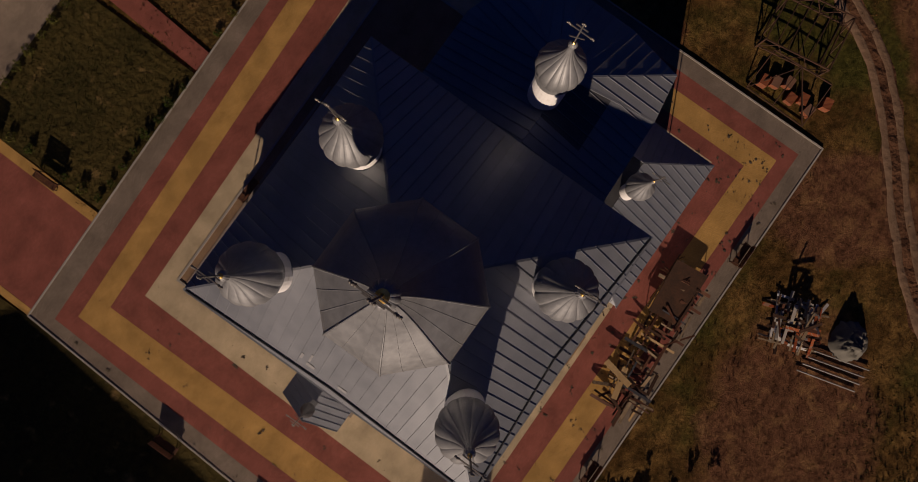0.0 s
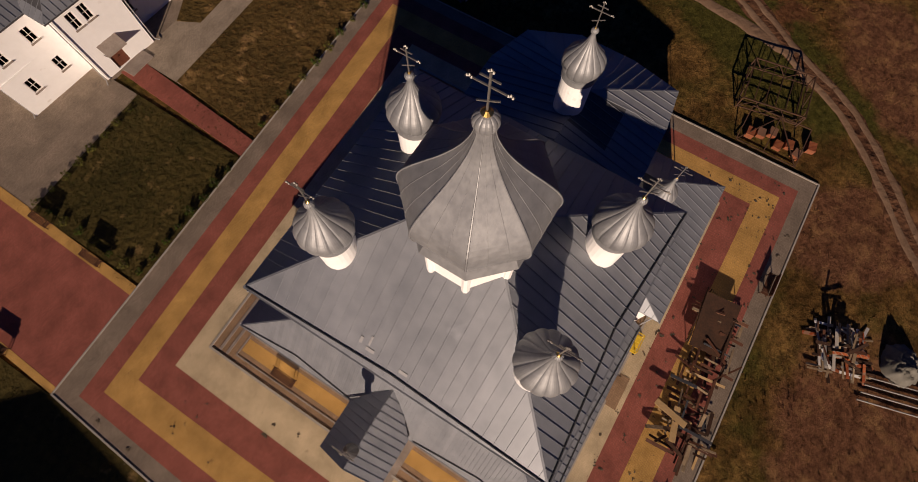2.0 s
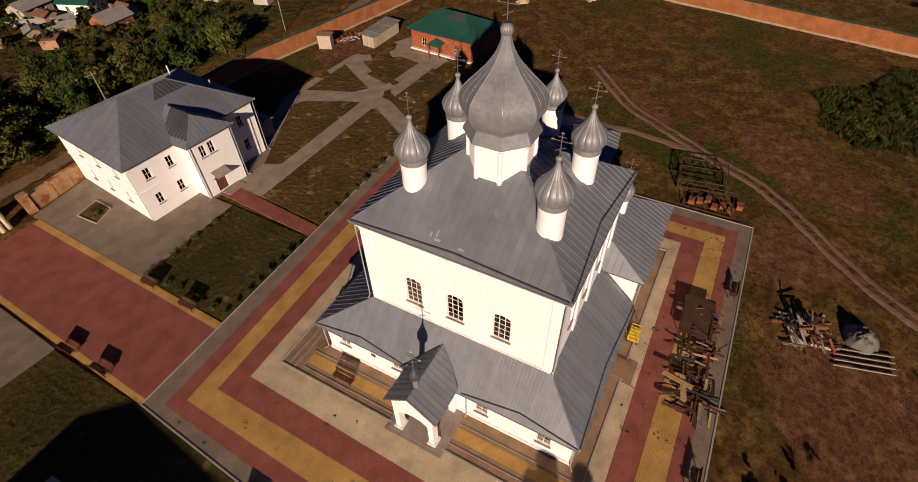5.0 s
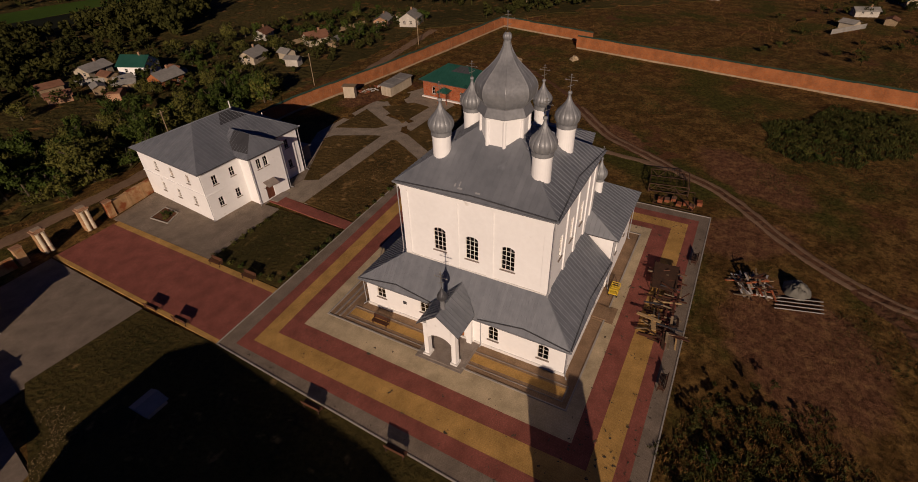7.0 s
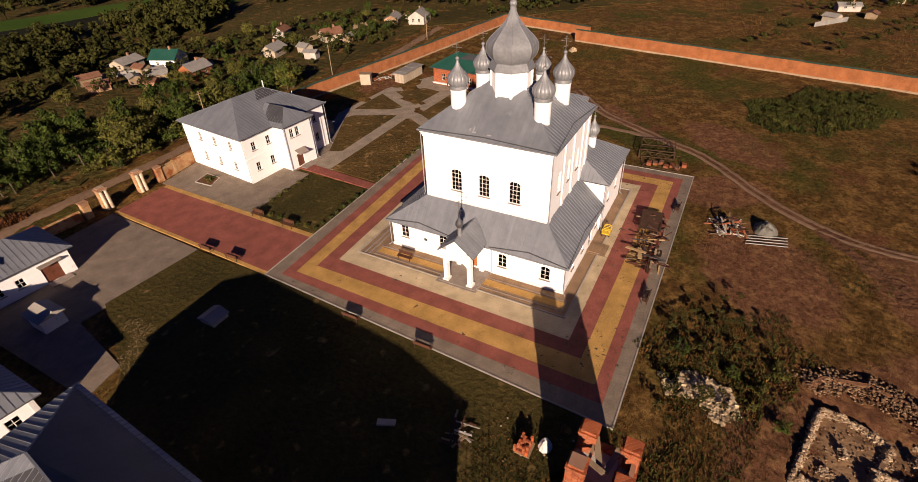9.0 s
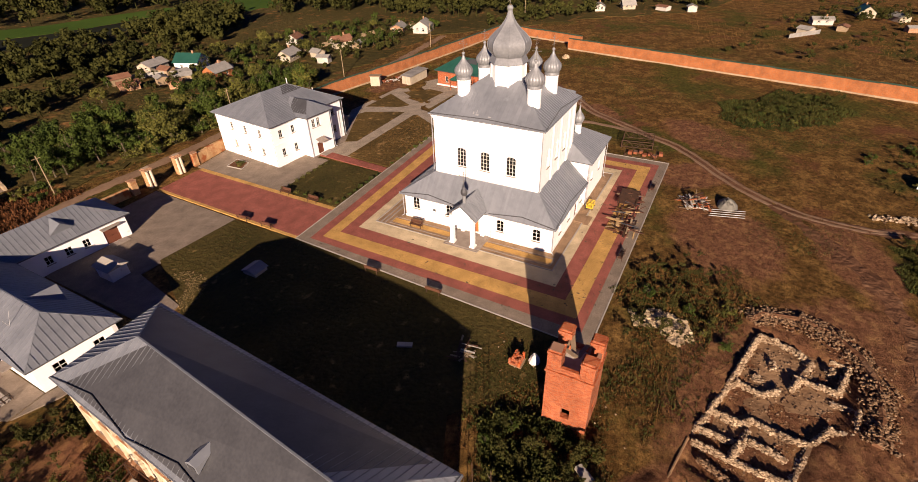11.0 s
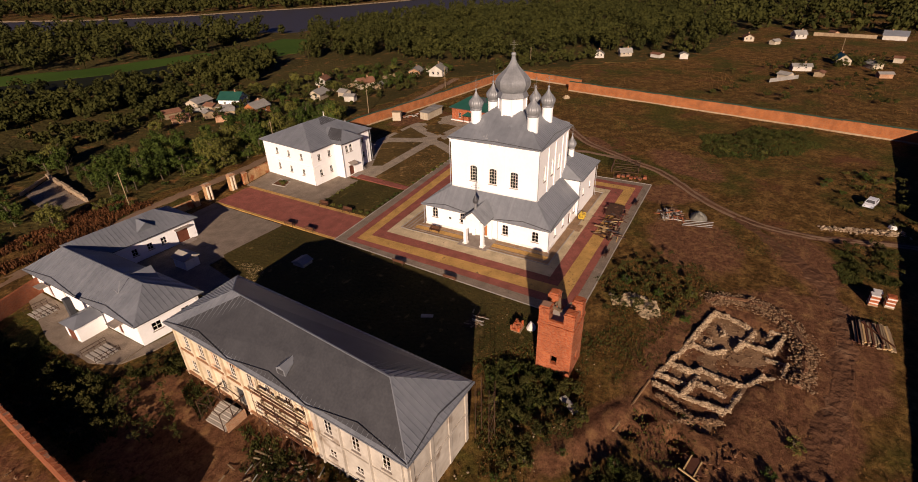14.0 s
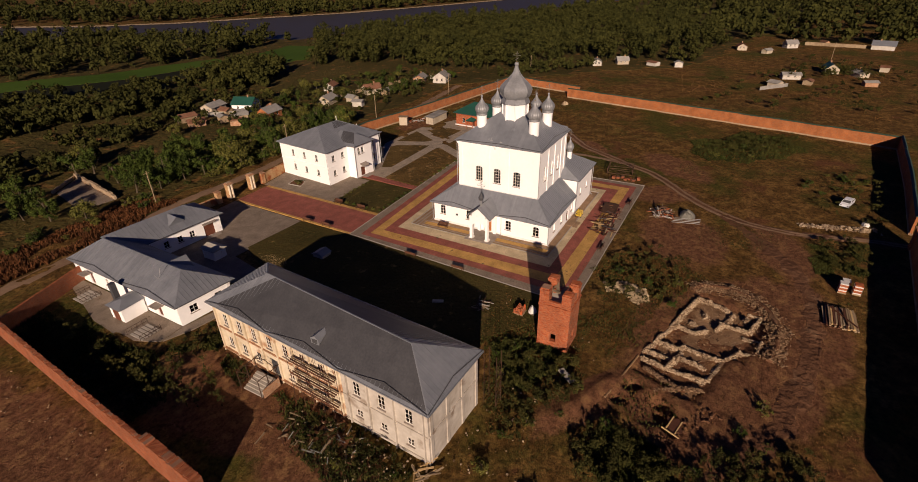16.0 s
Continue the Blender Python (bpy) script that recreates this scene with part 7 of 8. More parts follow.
for k, (a, b) in enumerate((((-33.2, 115), (-36.9, 90)), ((-33.2, 115), (-42, 108)))):
    a, b = Vector(a), Vector(b)
    side = (b - a).normalized().orthogonal() * 0.28
    n = int((b - a).length / 1.6)
    rnd = random.Random(60 + k)
    for i in range(n):
        p, q = a.lerp(b, i / n), a.lerp(b, (i + 1) / n)
        part("wall_section", Geo().prism([tuple(p + side), tuple(q + side), tuple(q - side), tuple(p - side)], -0.3, (1.4 if k == 0 else 0.8) * rnd.uniform(0.72, 1.1)), M_STONE, old)
    part("fallen_stones", rubble_row(*a, *b, 0.3, 2.2, 60 + k, 5), M_STONEDIRT, old)["kind"] = "stuff"
part("floor", Geo().prism([(-33.8, 113.5), (-41.5, 107.5), (-44.5, 91), (-37.2, 90)], -0.25, 0.09), M_GREYPAVE, old, "cracked grey concrete floor")


# ---- parked cars ----
def car(x, y, turn, paint, label, van=False):
    c = thing("car", (0, 0, 0), label, "car", "parked cars")
    h = 1.9 if van else 1.5
    prof = [(-2.1, 0.35), (-2.12, 0.75), (-1.95, 0.98), (-1.75 if van else -1.6, h - 0.08), (-1.3, h), (0.55, h), (1.15, 0.98), (2.0, 0.85), (2.12, 0.6), (2.08, 0.35)]
    g = Geo()
    k = len(prof)
    v = [(px, -0.87 if pz < 1.0 else -0.72, pz) for px, pz in prof] + [(px, 0.87 if pz < 1.0 else 0.72, pz) for px, pz in prof]
    g.add(v, [tuple(range(k))[::-1], tuple(range(k, 2 * k))] + [(i, (i + 1) % k, k + (i + 1) % k, k + i) for i in range(k)])
    body = part("body", g, paint, c)
    part("windscreen", Geo().add([(0.6, -0.66, h - 0.06), (1.12, -0.76, 1.03), (1.12, 0.76, 1.03), (0.6, 0.66, h - 0.06)], [(0, 1, 2, 3)]).add([(0.63, -0.66, h - 0.05), (1.16, -0.76, 1.03), (1.16, 0.76, 1.03), (0.63, 0.66, h - 0.05)], [(0, 1, 2, 3)]), M_TRIM, body, "dark windscreen")
    for s in (-1, 1):
        part("side_window", Geo().add([(-1.5, s * 0.84, 1.03), (0.95, s * 0.84, 1.03), (0.5, s * 0.76, h - 0.12), (-1.4, s * 0.76, h - 0.12)], [(0, 1, 2, 3)]), M_TRIM, body)
        part("headlight", Geo().box(2.05, 2.12, s * 0.62 - 0.16, s * 0.62 + 0.16, 0.6, 0.75), M_GLASS, body)
        for px in (-1.3, 1.3):
            w = part("wheel", Geo().bar((px, s * 0.72, 0.32), (px, s * 0.9, 0.32), 0.64, n=16), M_RUBBER, c)
            part("rim", Geo().bar((px, s * 0.88, 0.32), (px, s * 0.91, 0.32), 0.38, n=12), M_PIPE, w)
    part("rear_window", Geo().add([(-1.98, -0.66, 1.05), (-1.98, 0.66, 1.05), (-1.72, 0.62, h - 0.15), (-1.72, -0.62, h - 0.15)], [(0, 1, 2, 3)]), M_TRIM, body)
    c.matrix_basis = pose(x, y, -0.02, 0, 0, turn)
    for o in c.children:
        o.matrix_parent_inverse = Matrix()
    return c


car(42.6, 17.6, -75, M_CARW, "white estate car parked in the church's shade")
car(32.6, 25.6, -20, M_CARB, "dark blue car parked in the church's shade", True)
car(35.4, 15.5, 190, M_CARB, "dark car parked beside the church")
car(29.6, 21.3, 160, M_CARB, "dark car parked close to the church wall")
car(35.0, -60.2, 160, M_CARW, "white car parked on the grass")


# ---- village outside the wall ----
def cottage(x, y, w, l, h, turn, wall_mat, roof_mat, label, rise=1.9, hut=False):
    c = thing("shed" if hut else "cottage", (0, 0, 0), label, "shed" if hut else "cottage", "village houses")
    P = [(-l / 2, w / 2), (-l / 2, -w / 2), (l / 2, -w / 2), (l / 2, w / 2)]
    o = dict(cols=2, rows=2, depth=0.12)
    for i in range(4):
        ops = []
        L = (w, l, w, l)[i]
        if not hut and i in (0, 1):
            ops = [(L * 0.3, 1.0, 0.9, 1.1, 'window', o), (L * 0.68, 1.0, 0.9, 1.1, 'window', o)]
        elif i == 1:
            ops = [(L * 0.4, 0.0, 0.9, 1.8, 'door', {"mat": M_DARKWOOD})]
        wall(c, P[i], P[(i + 1) % 4], -0.3, h, wall_mat, ops, 0.25)
    e = 0.4
    a, b, t = l / 2 + e, w / 2 + e, h + rise
    g = Geo().add([(-a, -b, h - 0.1), (a, -b, h - 0.1), (a, 0, t), (-a, 0, t), (-a, b, h - 0.1), (a, b, h - 0.1)], [(0, 1, 2, 3), (5, 4, 3, 2)])
    g.add([(-a, -b, h - 0.22), (a, -b, h - 0.22), (a, 0, t - 0.12), (-a, 0, t - 0.12), (-a, b, h - 0.22), (a, b, h - 0.22)], [(3, 2, 1, 0), (2, 3, 4, 5)])
    g.add([(-a, -b, h - 0.1), (a, -b, h - 0.1), (a, -b, h - 0.22), (-a, -b, h - 0.22)], [(3, 2, 1, 0)]).add([(-a, b, h - 0.1), (a, b, h - 0.1), (a, b, h - 0.22), (-a, b, h - 0.22)], [(0, 1, 2, 3)])
    part("roof", g, roof_mat, c)
    part("gable", Geo().add([(-l / 2, -w / 2, h), (-l / 2, w / 2, h), (-l / 2, 0, t - 0.2)], [(0, 1, 2)]), wall_mat, c)
    part("gable", Geo().add([(l / 2, -w / 2, h), (l / 2, w / 2, h), (l / 2, 0, t - 0.2)], [(0, 2, 1)]), wall_mat, c)
    if not hut:
        part("chimney", Geo().box(l * 0.15, l * 0.15 + 0.5, -0.25, 0.25, h + 0.5, t + 0.7), M_BRICKOLD, c)
    c.matrix_basis = pose(x, y, 0, 0, 0, turn)
    for o_ in c.children:
        o_.matrix_parent_inverse = Matrix()
    return c


VILLAGE = [(30, 141, 6, 9, 2.7, 12, M_PLASTER, M_SLATE, "low plastered cottage with a slate roof", 1.6), (37, 131, 7.5, 9.5, 3.3, -70, M_WHITE, M_GREEN, "white cottage with a dark green metal roof", 2.6),
           (33, 114, 6, 8, 3.0, 5, M_BRICKWALL, M_SLATE, "red cottage with a faded slate roof", 2.0), (78, 125, 5, 7, 2.6, 20, M_OLDLIME, M_RUST, "whitewashed cottage with a rusty roof", 1.6),
           (58, 109, 6, 8.5, 2.6, 15, M_PLASTER, M_SLATE, "plastered cottage with a grey slate roof", 1.8), (80, 104, 6, 8, 2.8, -25, M_PLASTER, M_RUST, "old cottage with a rusty brown roof", 2.0),
           (113, 89, 7, 9, 3.2, 15, M_OLDLIME, M_SLATE, "grey-roofed cottage near the wall", 2.4), (109, 98, 6, 9, 2.6, 20, M_BRICKOLD, M_SLATE, "old brick cottage with a slate roof", 1.6),
           (182, 36, 6, 8, 2.8, 20, M_OLDLIME, M_SLATE, "white cottage at the edge of the woods", 2.0), (190, 25, 6, 8, 2.8, -60, M_PLASTER, M_SLATE, "grey-roofed cottage at the edge of the woods", 2.6),
           (264, -27, 7, 9, 3.0, 10, M_PLASTER, M_RUST, "small distant brown-roofed cottage", 2.2), (282, -52, 7, 9, 3.4, -60, M_OLDLIME, M_SLATE, "distant white gabled cottage", 2.8),
           (292, -98, 9, 15, 3.4, 80, M_OLDLIME, M_ROOF, "long white house with a blue-grey roof", 3.2), (203, -67, 8, 10, 3.0, 10, M_PLASTER, M_GREEN, "ochre cottage with a green roof", 3.2),
           (181, -51, 6, 10, 2.8, -75, M_OLDLIME, M_SLATE, "pale cottage with a low slate roof", 1.2), (197, -78, 6, 8, 2.6, 30, M_PLASTER, M_SLATE, "plastered cottage with a slate roof", 1.6)]
for x, y, w, l, h, turn, wm, rm, lab, rise in VILLAGE:
    k = 0.72 if x > 150 else 0.86
    cottage(x, y, w * k, l * k, h * k, turn, wm, rm, lab, rise * k)
rnd = random.Random(5)
for x, y in ((16, 137), (22, 126), (26, 122), (29, 126), (20, 117), (60, 94), (80, 97), (64, 101), (192, 9), (192, -3), (160, -45), (176, -79), (170, -58), (215, -90), (300, -70), (255, -40), (28, 133), (40, 119), (117, 96), (14, 128)):
    cottage(x + rnd.uniform(-1, 1), y + rnd.uniform(-1, 1), rnd.uniform(2.4, 4), rnd.uniform(3, 5.5), rnd.uniform(1.7, 2.3), rnd.uniform(0, 180), rnd.choice((M_WOOD, M_PLASTER, M_OLDLIME, M_BRICKOLD)),
            rnd.choice((M_SLATE, M_RUST, M_SLATE)), "small weathered garden shed", rnd.uniform(0.4, 1.0), True)
for k, (pts, lab) in enumerate((([(296, -60), (292, -90)], "long pale garden fence"), ([(14, 142), (24, 136), (30, 128)], "weathered wooden garden fence"), ([(66, 112), (90, 108), (106, 104)], "weathered wooden garden fence"), ([(150, -40), (162, -50)], "grey slate garden fence"))):
    f = thing("fence", (*pts[0], 0), lab, "fence", "garden fences")
    for a, b in zip(pts, pts[1:]):
        L = math.dist(a, b)
        n = int(L / 2.5)
        m = wall_matrix(a, b)
        for i in range(n):
            part("fence_panel", Geo().box(L * i / n + 0.03, L * (i + 1) / n - 0.03, -0.03, 0.03, 0.0, 1.5 if k else 1.9, m), M_SLATE if k % 2 else M_WOOD, f)
for x, y, h in ((-33.9, 78.9, 8), (8, 79, 8), (49, 78, 8), (92, 73, 8), (150, 60, 8), (240, -70, 9)):
    p = thing("utility_pole", (x, y, 0), "weathered wooden power pole", "pole", "power poles")
    part("shaft", Geo().bar((x, y, -0.3), (x + 0.1, y, h), 0.2, n=8), M_WOOD, p)
    part("crossarm", Geo().bar((x - 0.7, y, h - 0.5), (x + 0.7, y, h - 0.5), 0.1), M_WOOD, p)


# ---- plants ----
def raw_mesh(name, v, quads, mat):
    """A mesh of many four-sided leaves from arrays."""
    me = bpy.data.meshes.new(name)
    me.vertices.add(len(v))
    me.vertices.foreach_set("co", np.asarray(v, np.float32).ravel())
    n, k = quads.shape
    me.loops.add(n * k)
    me.loops.foreach_set("vertex_index", quads.astype(np.int32).ravel())
    me.polygons.add(n)
    me.polygons.foreach_set("loop_start", np.arange(0, n * k, k, dtype=np.int32))
    me.polygons.foreach_set("loop_total", np.full(n, k, np.int32))
    me.materials.append(mat)
    me.update(calc_edges=True)
    return me


def leaf_quads(rng, centres, size, facing=None, loose=0.6):
    """A small leaf at every centre, turned at random or loosely towards its facing."""
    n = len(centres)
    d = rng.normal(size=(n, 3)); d /= np.linalg.norm(d, axis=1)[:, None]
    if facing is not None:
        d = facing + loose * d; d /= np.linalg.norm(d, axis=1)[:, None]
    a = np.cross(d, rng.normal(size=(n, 3))); a /= np.linalg.norm(a, axis=1)[:, None]
    b = np.cross(d, a)
    s = size * rng.uniform(0.6, 1.4, (n, 1))
    a, b = a * s, b * s * 0.62
    v = np.stack([centres - a, centres - b, centres + a, centres + b], 1).reshape(-1, 3)
    return v, np.arange(4 * n).reshape(n, 4)


def crown_points(rng, n, R, H, base, clumps):
    """Leaf places, and the way each faces, in uneven clumps over a crown R wide and H high that starts at base."""
    c = rng.normal(size=(clumps, 3)); c /= np.linalg.norm(c, axis=1)[:, None]
    c *= rng.uniform(0.35, 0.95, (clumps, 1))
    c[:, 2] = c[:, 2] * 0.5 + 0.5
    c = c * (R, R, H) + (0, 0, base)
    k = rng.integers(0, clumps, n)
    spread = rng.uniform(0.2, 0.42, clumps)[k][:, None]
    d = rng.normal(size=(n, 3)); d /= np.linalg.norm(d, axis=1)[:, None]
    return c[k] + d * spread * (R, R, H * 0.55) * rng.uniform(0.5, 1.1, (n, 1)), d


def tree_model(seed, R, H, base, n, leaf, mat, name="tree", label="tall leafy green tree beside the lane"):
    rng = np.random.default_rng(seed)
    r = random.Random(seed)
    t = thing(name, (0, 0, 0), label, name, "trees")
    g = Geo()
    lean = (r.uniform(-0.3, 0.3), r.uniform(-0.3, 0.3))
    pts = [(0, 0, -0.3), (lean[0] * 0.4, lean[1] * 0.4, base * 0.6), (lean[0], lean[1], base + H * 0.35), (lean[0] * 1.4, lean[1] * 1.4, base + H * 0.75)]
    rad = [0.24 * R / 3, 0.19 * R / 3, 0.12 * R / 3, 0.04]
    for p, q, ra in zip(pts, pts[1:], rad):
        g.bar(p, q, ra * 2, n=7)
    for _ in range(7):
        z = r.uniform(base * 0.7, base + H * 0.5)
        a = r.uniform(0, 6.28)
        d = R * r.uniform(0.4, 0.8)
        g.bar((lean[0] * 0.6, lean[1] * 0.6, z), (d * math.cos(a), d * math.sin(a), z + r.uniform(0.3, 0.5) * H), 0.09 * R / 3, n=5)
    part("trunk", g, M_BARK, t)
    p, d = crown_points(rng, n, R, H, base, 16)
    v, q = leaf_quads(rng, p, leaf, d)
    ob = new("crown", raw_mesh("crown", v, q, mat))
    ob.parent = t
    return t


def stand(models, spots, seed, lo=0.8, hi=1.25):
    r = random.Random(seed)
    for i, (x, y) in enumerate(spots):
        s = r.uniform(lo, hi)
        src = models[i % len(models)]
        c = copy_thing(src, pose(x, y, 0, 0, 0, r.uniform(0, 360)))
        c.scale = (s, s, s * r.uniform(0.9, 1.15))


def inside(poly, x, y):
    hit = False
    for (x0, y0), (x1, y1) in zip(poly, poly[1:] + poly[:1]):
        if (y0 > y) != (y1 > y) and x < (x1 - x0) * (y - y0) / (y1 - y0) + x0:
            hit = not hit
    return hit


def scatter(poly, n, seed, avoid=()):
    r = random.Random(seed)
    xs, ys = [p[0] for p in poly], [p[1] for p in poly]
    out = []
    while len(out) < n:
        x, y = r.uniform(min(xs), max(xs)), r.uniform(min(ys), max(ys))
        if inside(poly, x, y) and not any(inside(a, x, y) for a in avoid):
            out.append((x, y))
    return out


trees = [tree_model(1, 2.9, 5.2, 0.9, 2000, 0.18, M_LEAF), tree_model(2, 2.5, 6.0, 0.8, 2000, 0.18, M_LEAF), tree_model(3, 3.3, 4.8, 0.9, 2000, 0.19, M_LEAF2, label="leafy tree with yellowing autumn foliage")]
bushes = [tree_model(11, 1.7, 1.9, 0.1, 520, 0.14, M_LEAF, "bush", "dense green bush in dry grass"), tree_model(12, 1.5, 1.5, 0.1, 500, 0.13, M_LEAF2, "bush", "low yellow-green bush in dry grass")]
belt = scatter([(-34, 88), (-22, 104), (4, 98), (28, 92), (44, 88), (40, 80), (20, 82), (0, 80), (-20, 84)], 74, 1)
first = [(-15, 90), (-23, 99), (-4, 88)]
for t, (x, y) in zip(trees, first):
    t.matrix_basis = pose(x, y, 0)
stand(trees, belt, 2, 0.75, 1.2)
stand(trees, scatter([(8, 104), (120, 84), (135, 100), (110, 130), (60, 140), (10, 150), (0, 120)], 46, 3), 4, 0.5, 0.85)
stand(trees, [(-49.8, 98), (-50, 104), (-47, 83), (-50.4, 91), (-53, 97), (-60, 100), (-57, 108), (-66, 98), (-70, 110), (-31.5, 118), (-29.5, 113), (-28.6, 120), (-30.5, 100), (-28.4, 97)], 5, 0.8, 1.1)
for t, (x, y) in zip(bushes, [(-45, 88), (-38, 84)]):
    t.matrix_basis = pose(x, y, 0)
stand(bushes, scatter([(-29, 96), (-24, 88), (-18, 81.5), (0, 79), (20, 81.5), (40, 80), (44, 88), (28, 93), (4, 99), (-20, 106)], 95, 16), 17, 1.1, 2.0)
stand(bushes, scatter([(-90, 78), (-40, 77), (0, 78), (0, 82), (-35, 86), (-90, 100)], 44, 6), 7, 0.5, 1.1)
stand(bushes, scatter([(52, -30), (66, -27), (82, -38), (84, -50), (72, -50), (60, -42)], 26, 8), 9, 0.3, 0.6)
stand(bushes, scatter([(40, -52), (52, -56), (60, -68), (36, -66)], 12, 10), 11, 0.5, 0.9)
stand(bushes, [(-41.5, -15.5), (-42.5, -18.0), (-44.0, -13.8), (-43.0, -21.5), (-46.0, -19.5), (-47.5, -16.0), (-40.6, -23.4), (-44.5, -25.5), (-9.2, 58.6), (-10.0, 57.4), (-8.9, 57.9), (-17, -31), (-16, -28.5), (-14, -33), (-21, -33), (-19.5, -30.5), (-15, -23.5), (-66, 24), (-69, 28), (-70, 44), (-71, 48), (-68.5, 38), (-50, 26), (-73, 52), (-58, 27.5), (-53, -22), (-56, -20), (-61, -20), (-50, -25), (-48.6, -22), (-66, -12), (-68, -6), (-67, 0), (-47, -43), (-51, -40), (-54, -36), (-43, -44), (-38, -46), (-58, -33), (-62, -26), (-49, -30)], 12, 0.35, 0.75)
stand(bushes, [(x, y) for x in np.arange(-13.5, 0, 1.7) for y in (29.4, 42.0)] + [(x, 29.9) for x in np.arange(4, 23, 2.2)] + [(-13.6, y) for y in np.arange(31, 42, 1.9)], 13, 0.22, 0.4)



def woods(name, poly, n, seed, R=4.2, H=9.0, leaves=170, leaf=0.75, mat=None, label="dense far woodland of mixed green crowns"):
    """Uncountable far trees, crowns and trunks in one mesh."""
    rng = np.random.default_rng(seed)
    vs, k = [], 0
    for x, y in scatter(poly, n, seed):
        s = rng.uniform(0.5, 1.3)
        w = s * rng.uniform(0.75, 1.1)
        p, d = crown_points(rng, leaves, R * w, H * s, 0.8 * s, 11)
        v, _ = leaf_quads(rng, p + (x, y, 0), leaf, d, 0.35)
        vs.append(v)
        a = rng.uniform(0, 3.14)
        vs.append(np.array([(x - 0.2 * math.cos(a), y - 0.2 * math.sin(a), -0.3), (x + 0.2 * math.cos(a), y + 0.2 * math.sin(a), -0.3), (x + 0.1, y, H * s * 0.6), (x - 0.1, y, H * s * 0.6)]))
    v = np.concatenate(vs)
    ob = new(name, raw_mesh(name, v, np.arange(len(v)).reshape(-1, 4), mat or M_LEAFFAR))
    return tagged(ob, label, "woods", kind="stuff")


woods("woods", [(112, 186), (136, 150), (131, 122), (144, 90), (157, 66), (177, 52), (196, 46), (200, -8), (250, -18), (300, -20), (420, 40), (470, 150), (330, 230), (205, 256), (182, 226), (150, 198)], 1000, 1, 4.6, 10.5, 330, 0.55)
woods("woods", [(-70, 182), (0, 168), (14, 157), (26, 158), (24, 172), (8, 188), (-10, 204), (-70, 225)], 120, 2, 4.0, 6.0, 280, 0.55)
woods("woods", [(-70, 262), (12, 230), (33, 212), (54, 208), (88, 213), (74, 196), (40, 188), (12, 200), (-70, 232)], 150, 14, 3.4, 4.8, 240, 0.5)
woods("woods", [(54, 170), (66, 152), (96, 174), (110, 200), (98, 212), (74, 194)], 75, 12, 4.6, 8.0, 300, 0.6)
woods("thicket", [(20, 160), (46, 148), (64, 158), (58, 180), (30, 186), (16, 176)], 70, 13, 2.4, 3.0, 200, 0.42, label="low scrub and young trees")
woods("woods", [(-60, 328), (24, 292), (60, 266), (86, 262), (118, 252), (200, 268), (186, 318), (148, 400), (58, 620), (-80, 620)], 600, 3, 5.6, 10.5, 200, 0.85)
woods("woods", [(300, -20), (310, -120), (420, -200), (700, -200), (900, 60), (480, 150), (420, 40)], 560, 4, 6.2, 11.0, 120, 1.3)
woods("woods", [(40, 1120), (130, 775), (178, 650), (214, 566), (270, 500), (312, 474), (408, 408), (526, 364), (704, 310), (1100, 250), (1200, 700), (500, 1200)], 300, 5, 8.0, 13.0, 100, 2.0)
woods("woods", [(40, 1120), (130, 775), (178, 650), (214, 566), (270, 500), (312, 474), (408, 408), (526, 364), (704, 310), (1100, 250), (1150, 330), (760, 400), (600, 450), (480, 500), (390, 570), (320, 660), (260, 800), (180, 1120)], 620, 15, 6.5, 15.0, 110, 1.5, label="dense woods along the far river bank")
woods("thicket", [(-160, 110), (-60, 112), (0, 130), (30, 150), (-60, 152), (-160, 200)], 190, 6, 3.0, 4.0, 160, 0.55, label="low scrub and young trees")
woods("thicket", [(130, 70), (170, 64), (190, 40), (180, 30), (135, 60)], 40, 7, 2.4, 3.6, 150, 0.5, label="low scrub and young trees")


for k, (poly, n, R, H) in enumerate((([(-49.5, -39.5), (-46, -44), (-43, -48), (-43, -52), (-51, -52), (-57.5, -41)], 110, 0.8, 0.8), ([(-48.6, -30.0), (-53, -27), (-58.5, -30), (-58.5, -39), (-52, -40.5), (-50, -36)], 110, 0.75, 0.8), ([(-52, -17.5), (-41, -14), (-40.5, -24), (-46, -26), (-57, -21.5)], 110, 0.6, 0.6),
                                     ([(-64, 20), (-74, 50), (-73, 20), (-68, 12)], 80, 0.7, 0.7), ([(-63.5, 4), (-69, -2), (-68, -14), (-65, -15), (-64, -8)], 70, 0.55, 0.55), ([(-25, -22), (-6, -21.5), (-3, -31), (-12, -33), (-24, -30)], 90, 0.5, 0.45),
                                     ([(30, -54), (52, -56), (60, -68), (20, -66)], 50, 0.8, 0.7), ([(-66, 47), (-71, 44), (-71, 33), (-66, 28.8), (-60, 26.6), (-57, 26), (-57, 23.6), (-61.2, 22.4), (-67, 26), (-73, 31), (-73, 46)], 110, 0.5, 0.5), ([(2, -54), (15, -54), (16, -62), (2, -62)], 60, 0.6, 0.55), ([(56, -27), (84, -38), (84, -52), (66, -50)], 90, 0.8, 0.7))):
    woods("undergrowth", poly, n, 60 + k, R, H, 210, 0.075, M_WEEDLEAF, "low dark weeds and saplings in patches")
